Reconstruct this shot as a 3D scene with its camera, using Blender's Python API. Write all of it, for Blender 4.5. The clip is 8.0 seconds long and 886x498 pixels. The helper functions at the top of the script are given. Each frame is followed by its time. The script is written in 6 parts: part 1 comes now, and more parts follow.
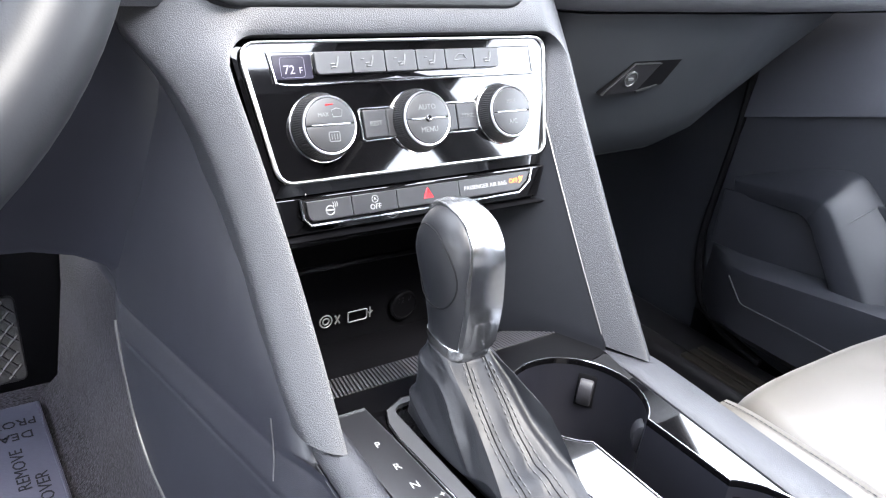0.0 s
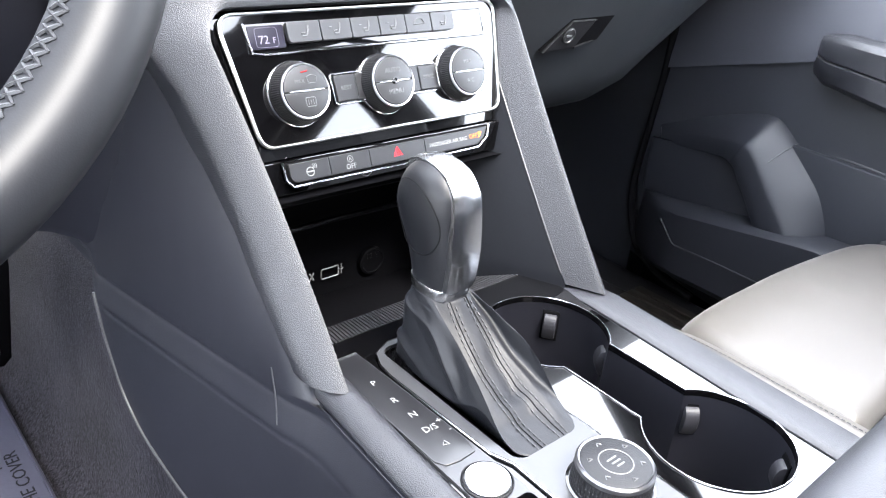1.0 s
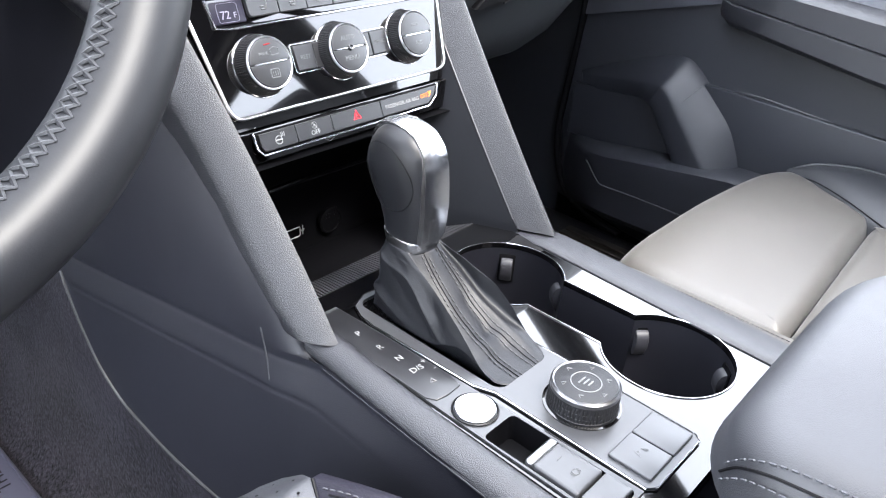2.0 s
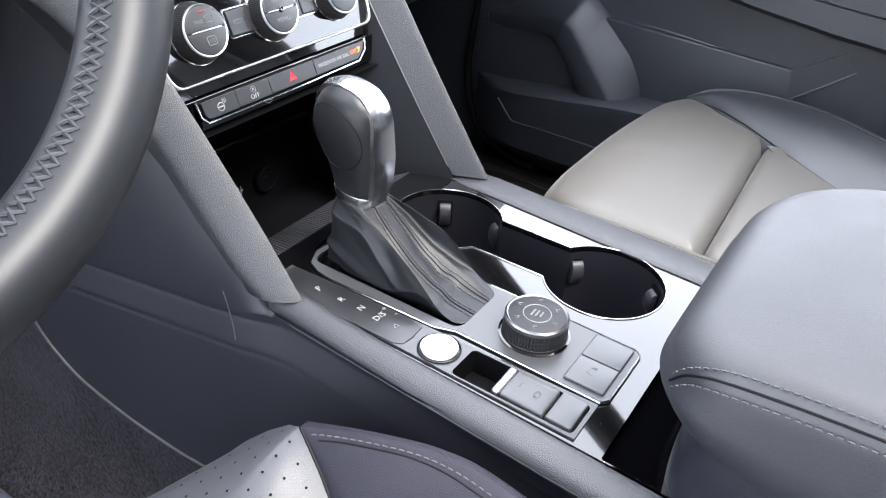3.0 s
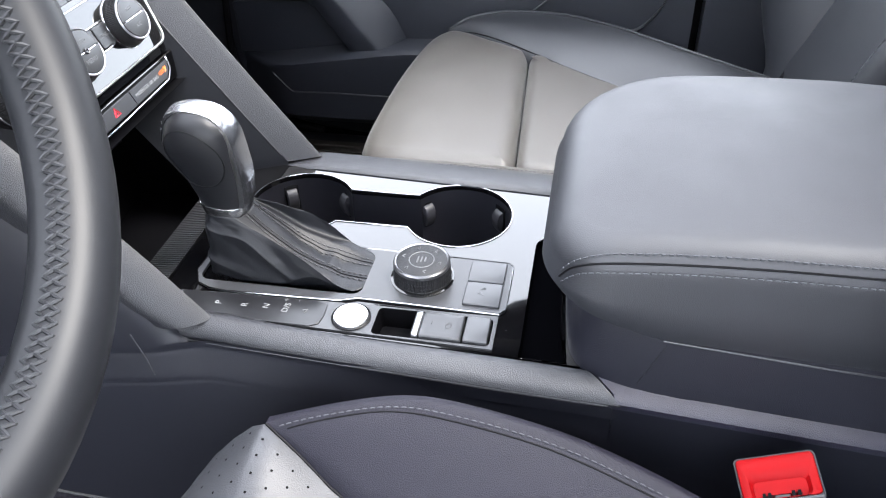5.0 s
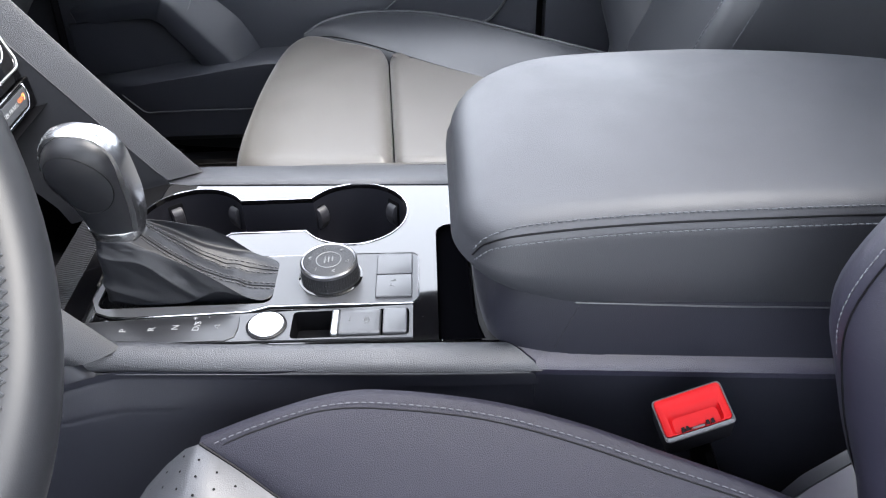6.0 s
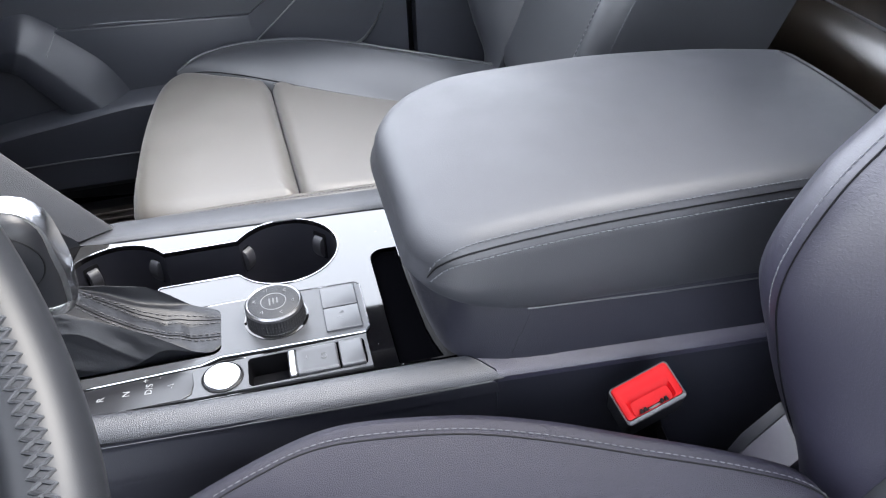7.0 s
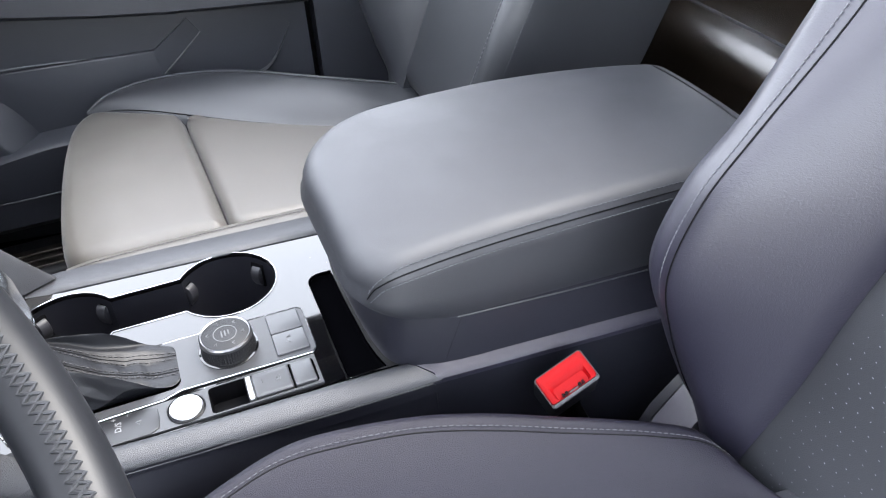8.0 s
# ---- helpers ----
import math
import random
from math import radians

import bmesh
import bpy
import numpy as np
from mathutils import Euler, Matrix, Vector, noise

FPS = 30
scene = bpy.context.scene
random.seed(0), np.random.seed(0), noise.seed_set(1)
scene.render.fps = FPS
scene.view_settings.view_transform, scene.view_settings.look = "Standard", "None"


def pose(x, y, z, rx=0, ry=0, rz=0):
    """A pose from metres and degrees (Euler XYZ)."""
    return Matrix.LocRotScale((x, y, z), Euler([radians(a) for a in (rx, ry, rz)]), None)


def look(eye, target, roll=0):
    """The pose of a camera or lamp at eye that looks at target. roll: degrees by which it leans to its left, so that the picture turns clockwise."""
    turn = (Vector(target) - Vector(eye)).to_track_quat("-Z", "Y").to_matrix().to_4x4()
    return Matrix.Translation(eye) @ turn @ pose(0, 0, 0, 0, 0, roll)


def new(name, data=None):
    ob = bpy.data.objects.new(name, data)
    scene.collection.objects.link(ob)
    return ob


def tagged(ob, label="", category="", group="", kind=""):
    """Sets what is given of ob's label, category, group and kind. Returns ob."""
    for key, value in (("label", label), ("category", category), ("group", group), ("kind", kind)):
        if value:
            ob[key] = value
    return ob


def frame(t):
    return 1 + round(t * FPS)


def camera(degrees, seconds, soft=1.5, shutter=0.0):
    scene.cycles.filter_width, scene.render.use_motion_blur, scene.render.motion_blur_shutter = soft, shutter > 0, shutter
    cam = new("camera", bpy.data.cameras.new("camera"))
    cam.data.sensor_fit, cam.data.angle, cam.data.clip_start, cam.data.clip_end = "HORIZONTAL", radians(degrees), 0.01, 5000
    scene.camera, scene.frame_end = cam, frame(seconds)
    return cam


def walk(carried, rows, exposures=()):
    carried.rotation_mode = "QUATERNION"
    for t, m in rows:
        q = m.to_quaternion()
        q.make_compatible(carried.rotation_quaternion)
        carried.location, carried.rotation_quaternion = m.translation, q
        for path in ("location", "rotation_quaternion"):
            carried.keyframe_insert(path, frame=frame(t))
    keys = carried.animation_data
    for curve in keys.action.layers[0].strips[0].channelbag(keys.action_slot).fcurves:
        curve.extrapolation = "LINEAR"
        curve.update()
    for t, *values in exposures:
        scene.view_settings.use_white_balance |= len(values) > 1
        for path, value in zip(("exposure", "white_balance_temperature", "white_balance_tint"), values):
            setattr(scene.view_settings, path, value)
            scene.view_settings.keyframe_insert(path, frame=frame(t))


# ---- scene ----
cam = camera(59.4, 8.0, soft=1.1)
PATH = [
    (0, (-0.2628, -0.0873, 0.7353), (0.7191, 1.2195, -0.0171), 6.2),
    (0.5, (-0.2880, -0.0945, 0.7398), (0.7524, 1.1511, -0.0396), 5.8),
    (1, (-0.3114, -0.0999, 0.7425), (0.7857, 1.0728, -0.0711), 5.4),
    (1.5, (-0.3312, -0.0999, 0.7524), (0.8154, 0.9909, -0.1044), 4.9),
    (1.7, (-0.3438, -0.1008, 0.7551), (0.8253, 0.9549, -0.1161), 4.7),
    (3, (-0.3960, -0.0891, 0.7803), (0.8811, 0.6849, -0.2241), 4.5),
    (3.5, (-0.4185, -0.0783, 0.7893), (0.8955, 0.5814, -0.2484), 2.8),
    (4, (-0.4320, -0.0648, 0.8010), (0.9108, 0.4851, -0.2637), 0.8),
    (4.2, (-0.4374, -0.0603, 0.8028), (0.9198, 0.4419, -0.2673), 0.2),
    (5.3, (-0.4716, -0.0441, 0.8262), (0.9405, 0.1701, -0.2691), -2.4),
    (5.5, (-0.4770, -0.0387, 0.8235), (0.9441, 0.1089, -0.2718), -2.2),
    (6, (-0.4788, -0.0198, 0.8226), (0.9522, -0.0306, -0.2700), -1.9),
    (6.5, (-0.4752, 0.0153, 0.8271), (0.9504, -0.1485, -0.2601), -1.9),
    (7, (-0.4779, 0.0315, 0.8406), (0.9261, -0.2754, -0.2439), -2.5),
    (7.5, (-0.5004, 0.0414, 0.8622), (0.8703, -0.3780, -0.2277), -2.8),
    (8, (-0.5157, 0.0540, 0.8946), (0.8235, -0.4419, -0.2016), -3.1),
]
EXPOSURES = [(0, 4.17), (1.5, 3.84), (3.5, 3.28), (5.5, 3.22), (7, 3.34), (8, 3.30)]
walk(cam, [(t, look(eye, target, roll)) for t, eye, target, roll in PATH], EXPOSURES)

# ---- light: a bright, softly clouded day through the car's open windows ----
world = bpy.data.worlds.new("sky")
scene.world = world
world.use_nodes = True
wn = world.node_tree.nodes
sky = wn.new("ShaderNodeTexSky")
sky.sky_type = "NISHITA"
sky.sun_disc = False
sky.sun_elevation, sky.sun_rotation = radians(58), radians(180)
sky.dust_density, sky.air_density = 1.0, 1.0
wn["Background"].inputs["Strength"].default_value = 0.15
veil = wn.new("ShaderNodeMix")
veil.data_type = "RGBA"
veil.inputs["Factor"].default_value = 0.7
veil.inputs["B"].default_value = (8.4, 8.7, 9.35, 1)
world.node_tree.links.new(sky.outputs[0], veil.inputs["A"])
world.node_tree.links.new(veil.outputs["Result"], wn["Background"].inputs["Color"])
sun = new("sun", bpy.data.lights.new("sun", "SUN"))
sun.data.energy, sun.data.angle, sun.data.color = 1.2, radians(25), (1.0, 0.95, 0.88)
sun.matrix_world = look((0.0, -3.1, 5.0), (0, 0, 0))


# ---- mesh helpers ----
def thing(name, label, category, at=(0, 0, 0), group="", kind=""):
    ob = new(name)
    ob.location = at
    ob.empty_display_size = 0.02
    return tagged(ob, label, category, group, kind)


def part(name, bm, material, parent=None, label="", kind="", sharp=38, flat=False):
    """Links a bmesh as one mesh object under a thing or a part."""
    bmesh.ops.remove_doubles(bm, verts=bm.verts, dist=1e-6)
    bmesh.ops.recalc_face_normals(bm, faces=bm.faces)
    me = bpy.data.meshes.new(name)
    bm.to_mesh(me)
    bm.free()
    if not flat:
        me.polygons.foreach_set("use_smooth", [True] * len(me.polygons))
        me.set_sharp_from_angle(angle=radians(sharp))
    me.materials.append(material)
    ob = new(name, me)
    if parent is not None:
        ob.parent = parent
        ob.matrix_parent_inverse = Matrix.Translation(-parent.location)
    return tagged(ob, label, kind=kind)


def B():
    return bmesh.new()


ID = Matrix.Identity(4)


def loft(bm, rings, closed=True, cap=(True, True), m=ID):
    vs = [[bm.verts.new(m @ Vector(p)) for p in r] for r in rings]
    n = len(vs[0])
    for a, b in zip(vs, vs[1:]):
        for i in range(n if closed else n - 1):
            j = (i + 1) % n
            bm.faces.new((a[i], a[j], b[j], b[i]))
    if cap[0]:
        bm.faces.new(vs[0][::-1])
    if cap[1]:
        bm.faces.new(vs[-1])
    return vs


def rrect(x0, x1, y0, y1, r, n=5):
    """A rounded rectangle's outline; r: one radius or four (from the x1, y1 corner, anticlockwise)."""
    rs = r if isinstance(r, (tuple, list)) else (r,) * 4
    pts = []
    for (cx, cy, a0), q in zip(((x1, y1, 0), (x0, y1, 90), (x0, y0, 180), (x1, y0, 270)), rs):
        sx, sy = (1 if cx == x1 else -1), (1 if cy == y1 else -1)
        for k in range(n + 1):
            a = radians(a0 + 90 * k / n)
            pts.append((cx - sx * q + q * math.cos(a), cy - sy * q + q * math.sin(a)))
    return pts


def soft_outline(pts, n=3):
    """The outline with its corners cut smooth."""
    for _ in range(n):
        q = []
        for (ax, ay), (bx_, by_) in zip(pts, pts[1:] + pts[:1]):
            q += [(ax * 0.75 + bx_ * 0.25, ay * 0.75 + by_ * 0.25), (ax * 0.25 + bx_ * 0.75, ay * 0.25 + by_ * 0.75)]
        pts = q
    return pts


def area2(pts):
    return sum(a[0] * b[1] - b[0] * a[1] for a, b in zip(pts, pts[1:] + pts[:1]))


def inset(pts, d):
    """The outline moved inwards by d (outline anticlockwise)."""
    if area2(pts) < 0:
        pts = pts[::-1]
    out = []
    n = len(pts)
    for i in range(n):
        p, a, b = Vector(pts[i]), None, None
        k = 1
        while a is None or a.length < 1e-7:
            a = p - Vector(pts[(i - k) % n])
            k += 1
        k = 1
        while b is None or b.length < 1e-7:
            b = Vector(pts[(i + k) % n]) - p
            k += 1
        na, nb = Vector((-a.y, a.x)).normalized(), Vector((-b.y, b.x)).normalized()
        m = na + nb
        m = m / max(m.length_squared / 2, 0.35)
        out.append((p.x + m.x * d, p.y + m.y * d))
    return out


def prism(bm, pts, z0, z1, bevel=0.0, m=ID, seg=3, both=False):
    """An upright slab on an outline, its top (and bottom) edge rounded."""
    if area2(pts) < 0:
        pts = pts[::-1]
    rings = []
    if bevel and both:
        rings = [[(x, y, z0) for x, y in inset(pts, bevel)], [(x, y, z0 + bevel * 0.3) for x, y in inset(pts, bevel * 0.3)], [(x, y, z0 + bevel) for x, y in pts]]
    else:
        rings.append([(x, y, z0) for x, y in pts])
    if bevel:
        for k in range(seg + 1):
            a = math.pi / 2 * k / seg
            rings.append([(x, y, z1 - bevel + bevel * math.sin(a)) for x, y in inset(pts, bevel * (1 - math.cos(a)))])
    else:
        rings.append([(x, y, z1) for x, y in pts])
    loft(bm, rings, m=m)


def pad(bm, pts, z0, top, r, m=ID, seg=5, inner=6, side=None):
    """A cushion: an outline with sides from z0 (number or function) up to top(x, y), its upper edge rounded by r, its top following top()."""
    if area2(pts) < 0:
        pts = pts[::-1]
    low = z0 if callable(z0) else (lambda x, y: z0)
    rings = [[(x, y, low(x, y)) for x, y in inset(pts, 0.004)], [(x, y, low(x, y) + 0.004) for x, y in pts]]
    if side:
        for f, d in side:
            rings.append([(x, y, low(*q) + f * (top(*q) - r - low(*q))) for (x, y), q in zip(inset(pts, d), pts)])
    for k in range(seg + 1):
        a = math.pi / 2 * k / seg
        rings.append([(x, y, top(x, y) - r + r * math.sin(a)) for x, y in inset(pts, r * (1 - math.cos(a)))])
    core = inset(pts, r)
    cx, cy = sum(p[0] for p in core) / len(core), sum(p[1] for p in core) / len(core)
    for k in range(1, inner):
        s = 1 - k / inner
        ring = [(cx + (x - cx) * s, cy + (y - cy) * s) for x, y in core]
        rings.append([(x, y, top(x, y)) for x, y in ring])
    vs = loft(bm, rings, m=m, cap=(True, False))
    c = bm.verts.new(m @ Vector((cx, cy, top(cx, cy))))
    last = vs[-1]
    for i in range(len(last)):
        bm.faces.new((last[i], last[(i + 1) % len(last)], c))


def tube(bm, pts, r, n=8, closed=False, flat=1.0, up=None, m=ID):
    """A round bar along a line of points; flat squeezes it along 'up'."""
    pts = [Vector(p) for p in pts]
    rings = []
    k = len(pts)
    prev = None
    for i, p in enumerate(pts):
        a, b = pts[(i - 1) % k if closed else max(i - 1, 0)], pts[(i + 1) % k if closed else min(i + 1, k - 1)]
        d = (b - a).normalized()
        u = Vector(up) if up else (prev or (Vector((0, 0, 1)) if abs(d.z) < 0.9 else Vector((1, 0, 0))))
        s = d.cross(u).normalized()
        u = s.cross(d).normalized()
        prev = u
        q = r(i / max(k - 1, 1)) if callable(r) else r
        rings.append([p + s * (q * math.cos(t)) + u * (q * flat * math.sin(t)) for t in (2 * math.pi * j / n for j in range(n))])
    if closed:
        rings.append(rings[0])
    loft(bm, rings, cap=(not closed, not closed), m=m)


def plate(bm, outer, holes, z0, z1, m=ID):
    """A flat slab with holes through it."""
    from mathutils.geometry import tessellate_polygon
    loops = [list(outer)] + [list(h) for h in holes]
    flat = [p for l in loops for p in l]
    tris = tessellate_polygon([[Vector((x, y, 0)) for x, y in l] for l in loops])
    up = [bm.verts.new(m @ Vector((x, y, z1))) for x, y in flat]
    dn = [bm.verts.new(m @ Vector((x, y, z0))) for x, y in flat]
    for a, b, c in tris:
        try:
            bm.faces.new((up[a], up[b], up[c]))
            bm.faces.new((dn[c], dn[b], dn[a]))
        except ValueError:
            pass
    i = 0
    for l in loops:
        n = len(l)
        for k in range(n):
            a, b = i + k, i + (k + 1) % n
            bm.faces.new((up[a], up[b], dn[b], dn[a]))
        i += n


def lathe(bm, profile, n=40, m=ID, a0=0.0):
    """A turned body: profile of (radius, height)."""
    loft(bm, [[(r * math.cos(a0 + 2 * math.pi * k / n), r * math.sin(a0 + 2 * math.pi * k / n), z) for k in range(n)] for r, z in profile], m=m)


def spline(pts, n=8, closed=False):
    """A smooth line through points."""
    P = [Vector(p) for p in pts]
    k = len(P)
    out = []
    for i in range(k if closed else k - 1):
        p0, p1, p2, p3 = (P[(i + j) % k] if closed else P[min(max(i + j, 0), k - 1)] for j in (-1, 0, 1, 2))
        for s in range(n):
            t = s / n
            out.append(0.5 * (2 * p1 + (p2 - p0) * t + (2 * p0 - 5 * p1 + 4 * p2 - p3) * t * t + (3 * p1 - p0 - 3 * p2 + p3) * t ** 3))
    if not closed:
        out.append(P[-1])
    return out


def even(pts, step):
    """Points at even steps along a line."""
    pts = [Vector(p) for p in pts]
    out, left = [pts[0]], step
    for a, b in zip(pts, pts[1:]):
        L = (b - a).length
        pos = left
        while pos <= L and L > 0:
            out.append(a.lerp(b, pos / L))
            pos += step
        left = pos - L
    return out


def even2(pts, step):
    """A closed outline with its long edges divided."""
    out = []
    for (ax, ay), (bx_, by_) in zip(pts, pts[1:] + pts[:1]):
        k = max(1, round(math.hypot(bx_ - ax, by_ - ay) / step))
        out += [(ax + (bx_ - ax) * j / k, ay + (by_ - ay) * j / k) for j in range(k)]
    return out


def stitch(bm, pts, pitch=0.0048, length=0.0034, r=0.00045, lift=Vector((0, 0, 0.0003))):
    """Separate stitches of thread along a line."""
    q = even(pts, pitch)
    for a, b in zip(q, q[1:]):
        d = (b - a).normalized() * length / 2
        c = (a + b) / 2 + lift
        tube(bm, [c - d, c - d * 0.6 + lift, c + d * 0.6 + lift, c + d], lambda s: r * (0.5 if s in (0, 1) else 1), n=5)


def lettering(name, text, size, m, material, parent, label="", deep=0.0002, align="CENTER"):
    """Raised or printed characters in the built-in font, as a mesh."""
    cu = bpy.data.curves.new(name, "FONT")
    cu.body, cu.size, cu.extrude, cu.align_x, cu.align_y = text, size, deep, align, "CENTER"
    cu.resolution_u = 2
    tmp = bpy.data.objects.new(name, cu)
    scene.collection.objects.link(tmp)
    bpy.context.view_layer.update()
    me = bpy.data.meshes.new_from_object(tmp.evaluated_get(bpy.context.evaluated_depsgraph_get()))
    bpy.data.objects.remove(tmp)
    bm = B()
    bm.from_mesh(me)
    bmesh.ops.transform(bm, matrix=m, verts=bm.verts)
    return part(name, bm, material, parent, label, flat=True)


def frame_m(origin, x, y):
    """A matrix from an origin and the directions of its x and (roughly) y axes."""
    x = Vector(x).normalized()
    z = x.cross(Vector(y)).normalized()
    y = z.cross(x)
    return Matrix(((x.x, y.x, z.x, origin[0]), (x.y, y.y, z.y, origin[1]), (x.z, y.z, z.z, origin[2]), (0, 0, 0, 1)))


# ---- materials ----
def surface(name, color, rough, metal=0.0, grain=0.0, cell=500.0, fine=0.0, vary=0.12, spec=0.5, coat=0.0, smudge=0.0, dots=0.0, kind="leather", sheen=0.0, streak=None, mottle=0.4, crease=0.0, fold=60.0, wrinkle=0.0):
    """A procedural surface: cellular grain, fine noise relief, cloudy variation of colour and gloss, dust specks."""
    mt = bpy.data.materials.new(name)
    mt.use_nodes = True
    N, L = mt.node_tree.nodes, mt.node_tree.links
    p = N["Principled BSDF"]
    p.inputs["Metallic"].default_value = metal
    p.inputs["Specular IOR Level"].default_value = spec
    p.inputs["Coat Weight"].default_value = coat
    p.inputs["Coat Roughness"].default_value = 0.05
    if sheen:
        p.inputs["Sheen Weight"].default_value = sheen
        p.inputs["Sheen Roughness"].default_value = 0.4
    tc = N.new("ShaderNodeTexCoord")
    big = N.new("ShaderNodeTexNoise")
    big.inputs["Scale"].default_value, big.inputs["Detail"].default_value = 14.0, 5.0
    L.new(tc.outputs["Object"], big.inputs["Vector"])
    small = N.new("ShaderNodeTexNoise")
    small.inputs["Scale"].default_value, small.inputs["Detail"].default_value = 260.0, 3.0
    L.new(tc.outputs["Object"], small.inputs["Vector"])
    mix = N.new("ShaderNodeMix")
    mix.data_type = "RGBA"
    mix.inputs["A"].default_value = (*[c * (1 - vary) for c in color], 1)
    mix.inputs["B"].default_value = (*[min(c * (1 + vary), 1) for c in color], 1)
    add = N.new("ShaderNodeMath")
    add.operation = "MULTIPLY_ADD"
    L.new(small.outputs["Fac"], add.inputs[0])
    add.inputs[1].default_value = mottle
    L.new(big.outputs["Fac"], add.inputs[2])
    sub = N.new("ShaderNodeMath")
    sub.operation, sub.use_clamp = "SUBTRACT", True
    L.new(add.outputs[0], sub.inputs[0])
    sub.inputs[1].default_value = mottle * 0.5
    L.new(sub.outputs[0], mix.inputs["Factor"])
    base = mix.outputs["Result"]
    if dots:
        vd = N.new("ShaderNodeTexVoronoi")
        vd.inputs["Scale"].default_value = 160.0
        L.new(tc.outputs["Object"], vd.inputs["Vector"])
        lt = N.new("ShaderNodeMath")
        lt.operation = "LESS_THAN"
        L.new(vd.outputs["Distance"], lt.inputs[0])
        lt.inputs[1].default_value = 0.06
        rnd = N.new("ShaderNodeMath")
        rnd.operation = "GREATER_THAN"
        sepc = N.new("ShaderNodeSeparateColor")
        L.new(vd.outputs["Color"], sepc.inputs[0])
        L.new(sepc.outputs[0], rnd.inputs[0])
        rnd.inputs[1].default_value = 1 - dots
        mul = N.new("ShaderNodeMath")
        mul.operation = "MULTIPLY"
        L.new(lt.outputs[0], mul.inputs[0])
        L.new(rnd.outputs[0], mul.inputs[1])
        m2 = N.new("ShaderNodeMix")
        m2.data_type = "RGBA"
        L.new(mul.outputs[0], m2.inputs["Factor"])
        L.new(base, m2.inputs["A"])
        m2.inputs["B"].default_value = (0.55, 0.55, 0.55, 1)
        base = m2.outputs["Result"]
    L.new(base, p.inputs["Base Color"])
    rr = N.new("ShaderNodeMapRange")
    rr.inputs["To Min"].default_value = max(rough - 0.06 - smudge, 0.01)
    rr.inputs["To Max"].default_value = rough + 0.06 + smudge
    if rough < 0.12:
        rr.inputs["To Min"].default_value, rr.inputs["To Max"].default_value = rough, rough + smudge
    L.new(big.outputs["Fac"], rr.inputs["Value"])
    L.new(rr.outputs[0], p.inputs["Roughness"])
    last = None
    if grain:
        warp = N.new("ShaderNodeVectorMath")
        warp.operation = "MULTIPLY_ADD"
        L.new(small.outputs["Color"], warp.inputs[0])
        warp.inputs[1].default_value = (0.0004 if kind == "pebble" else 0.0016,) * 3
        L.new(tc.outputs["Object"], warp.inputs[2])
        v = N.new("ShaderNodeTexVoronoi")
        v.feature = {"leather": "DISTANCE_TO_EDGE", }.get(kind, "F1")
        v.inputs["Scale"].default_value = cell
        L.new(warp.outputs[0], v.inputs["Vector"])
        ramp = N.new("ShaderNodeMapRange")
        ramp.inputs["From Max"].default_value = 0.25 if kind == "leather" else 0.7
        if kind == "pebble":
            ramp.inputs["To Min"].default_value, ramp.inputs["To Max"].default_value = 1.0, 0.0
        L.new(v.outputs["Distance"], ramp.inputs["Value"])
        b = N.new("ShaderNodeBump")
        b.inputs["Strength"].default_value, b.inputs["Distance"].default_value = grain, 0.0004
        L.new(ramp.outputs[0], b.inputs["Height"])
        last = b
    if fine:
        b = N.new("ShaderNodeBump")
        b.inputs["Strength"].default_value, b.inputs["Distance"].default_value = fine, 0.0005
        L.new(big.outputs["Fac"] if streak else small.outputs["Fac"], b.inputs["Height"])
        if last:
            L.new(last.outputs[0], b.inputs["Normal"])
        last = b
    if crease:
        fo = N.new("ShaderNodeTexNoise")
        fo.inputs["Scale"].default_value, fo.inputs["Detail"].default_value, fo.inputs["Distortion"].default_value = fold, 4.0, 1.2
        L.new(tc.outputs["Object"], fo.inputs["Vector"])
        b = N.new("ShaderNodeBump")
        b.inputs["Strength"].default_value, b.inputs["Distance"].default_value = crease, 0.0016
        L.new(fo.outputs["Fac"], b.inputs["Height"])
        if last:
            L.new(last.outputs[0], b.inputs["Normal"])
        last = b
    if wrinkle:
        mp = N.new("ShaderNodeVectorMath")
        mp.operation = "MULTIPLY"
        mp.inputs[1].default_value = (230.0, 640.0, 900.0)
        L.new(tc.outputs["Object"], mp.inputs[0])
        wr = N.new("ShaderNodeTexNoise")
        wr.inputs["Scale"].default_value, wr.inputs["Detail"].default_value, wr.inputs["Distortion"].default_value = 1.0, 2.0, 0.8
        L.new(mp.outputs[0], wr.inputs["Vector"])
        ar = N.new("ShaderNodeMath")
        ar.operation = "MULTIPLY"
        L.new(wr.outputs["Fac"], ar.inputs[0])
        L.new(big.outputs["Fac"], ar.inputs[1])
        b = N.new("ShaderNodeBump")
        b.inputs["Strength"].default_value, b.inputs["Distance"].default_value = wrinkle, 0.0010
        L.new(ar.outputs[0], b.inputs["Height"])
        if last:
            L.new(last.outputs[0], b.inputs["Normal"])
        last = b
    if last:
        L.new(last.outputs[0], p.inputs["Normal"])
    return mt


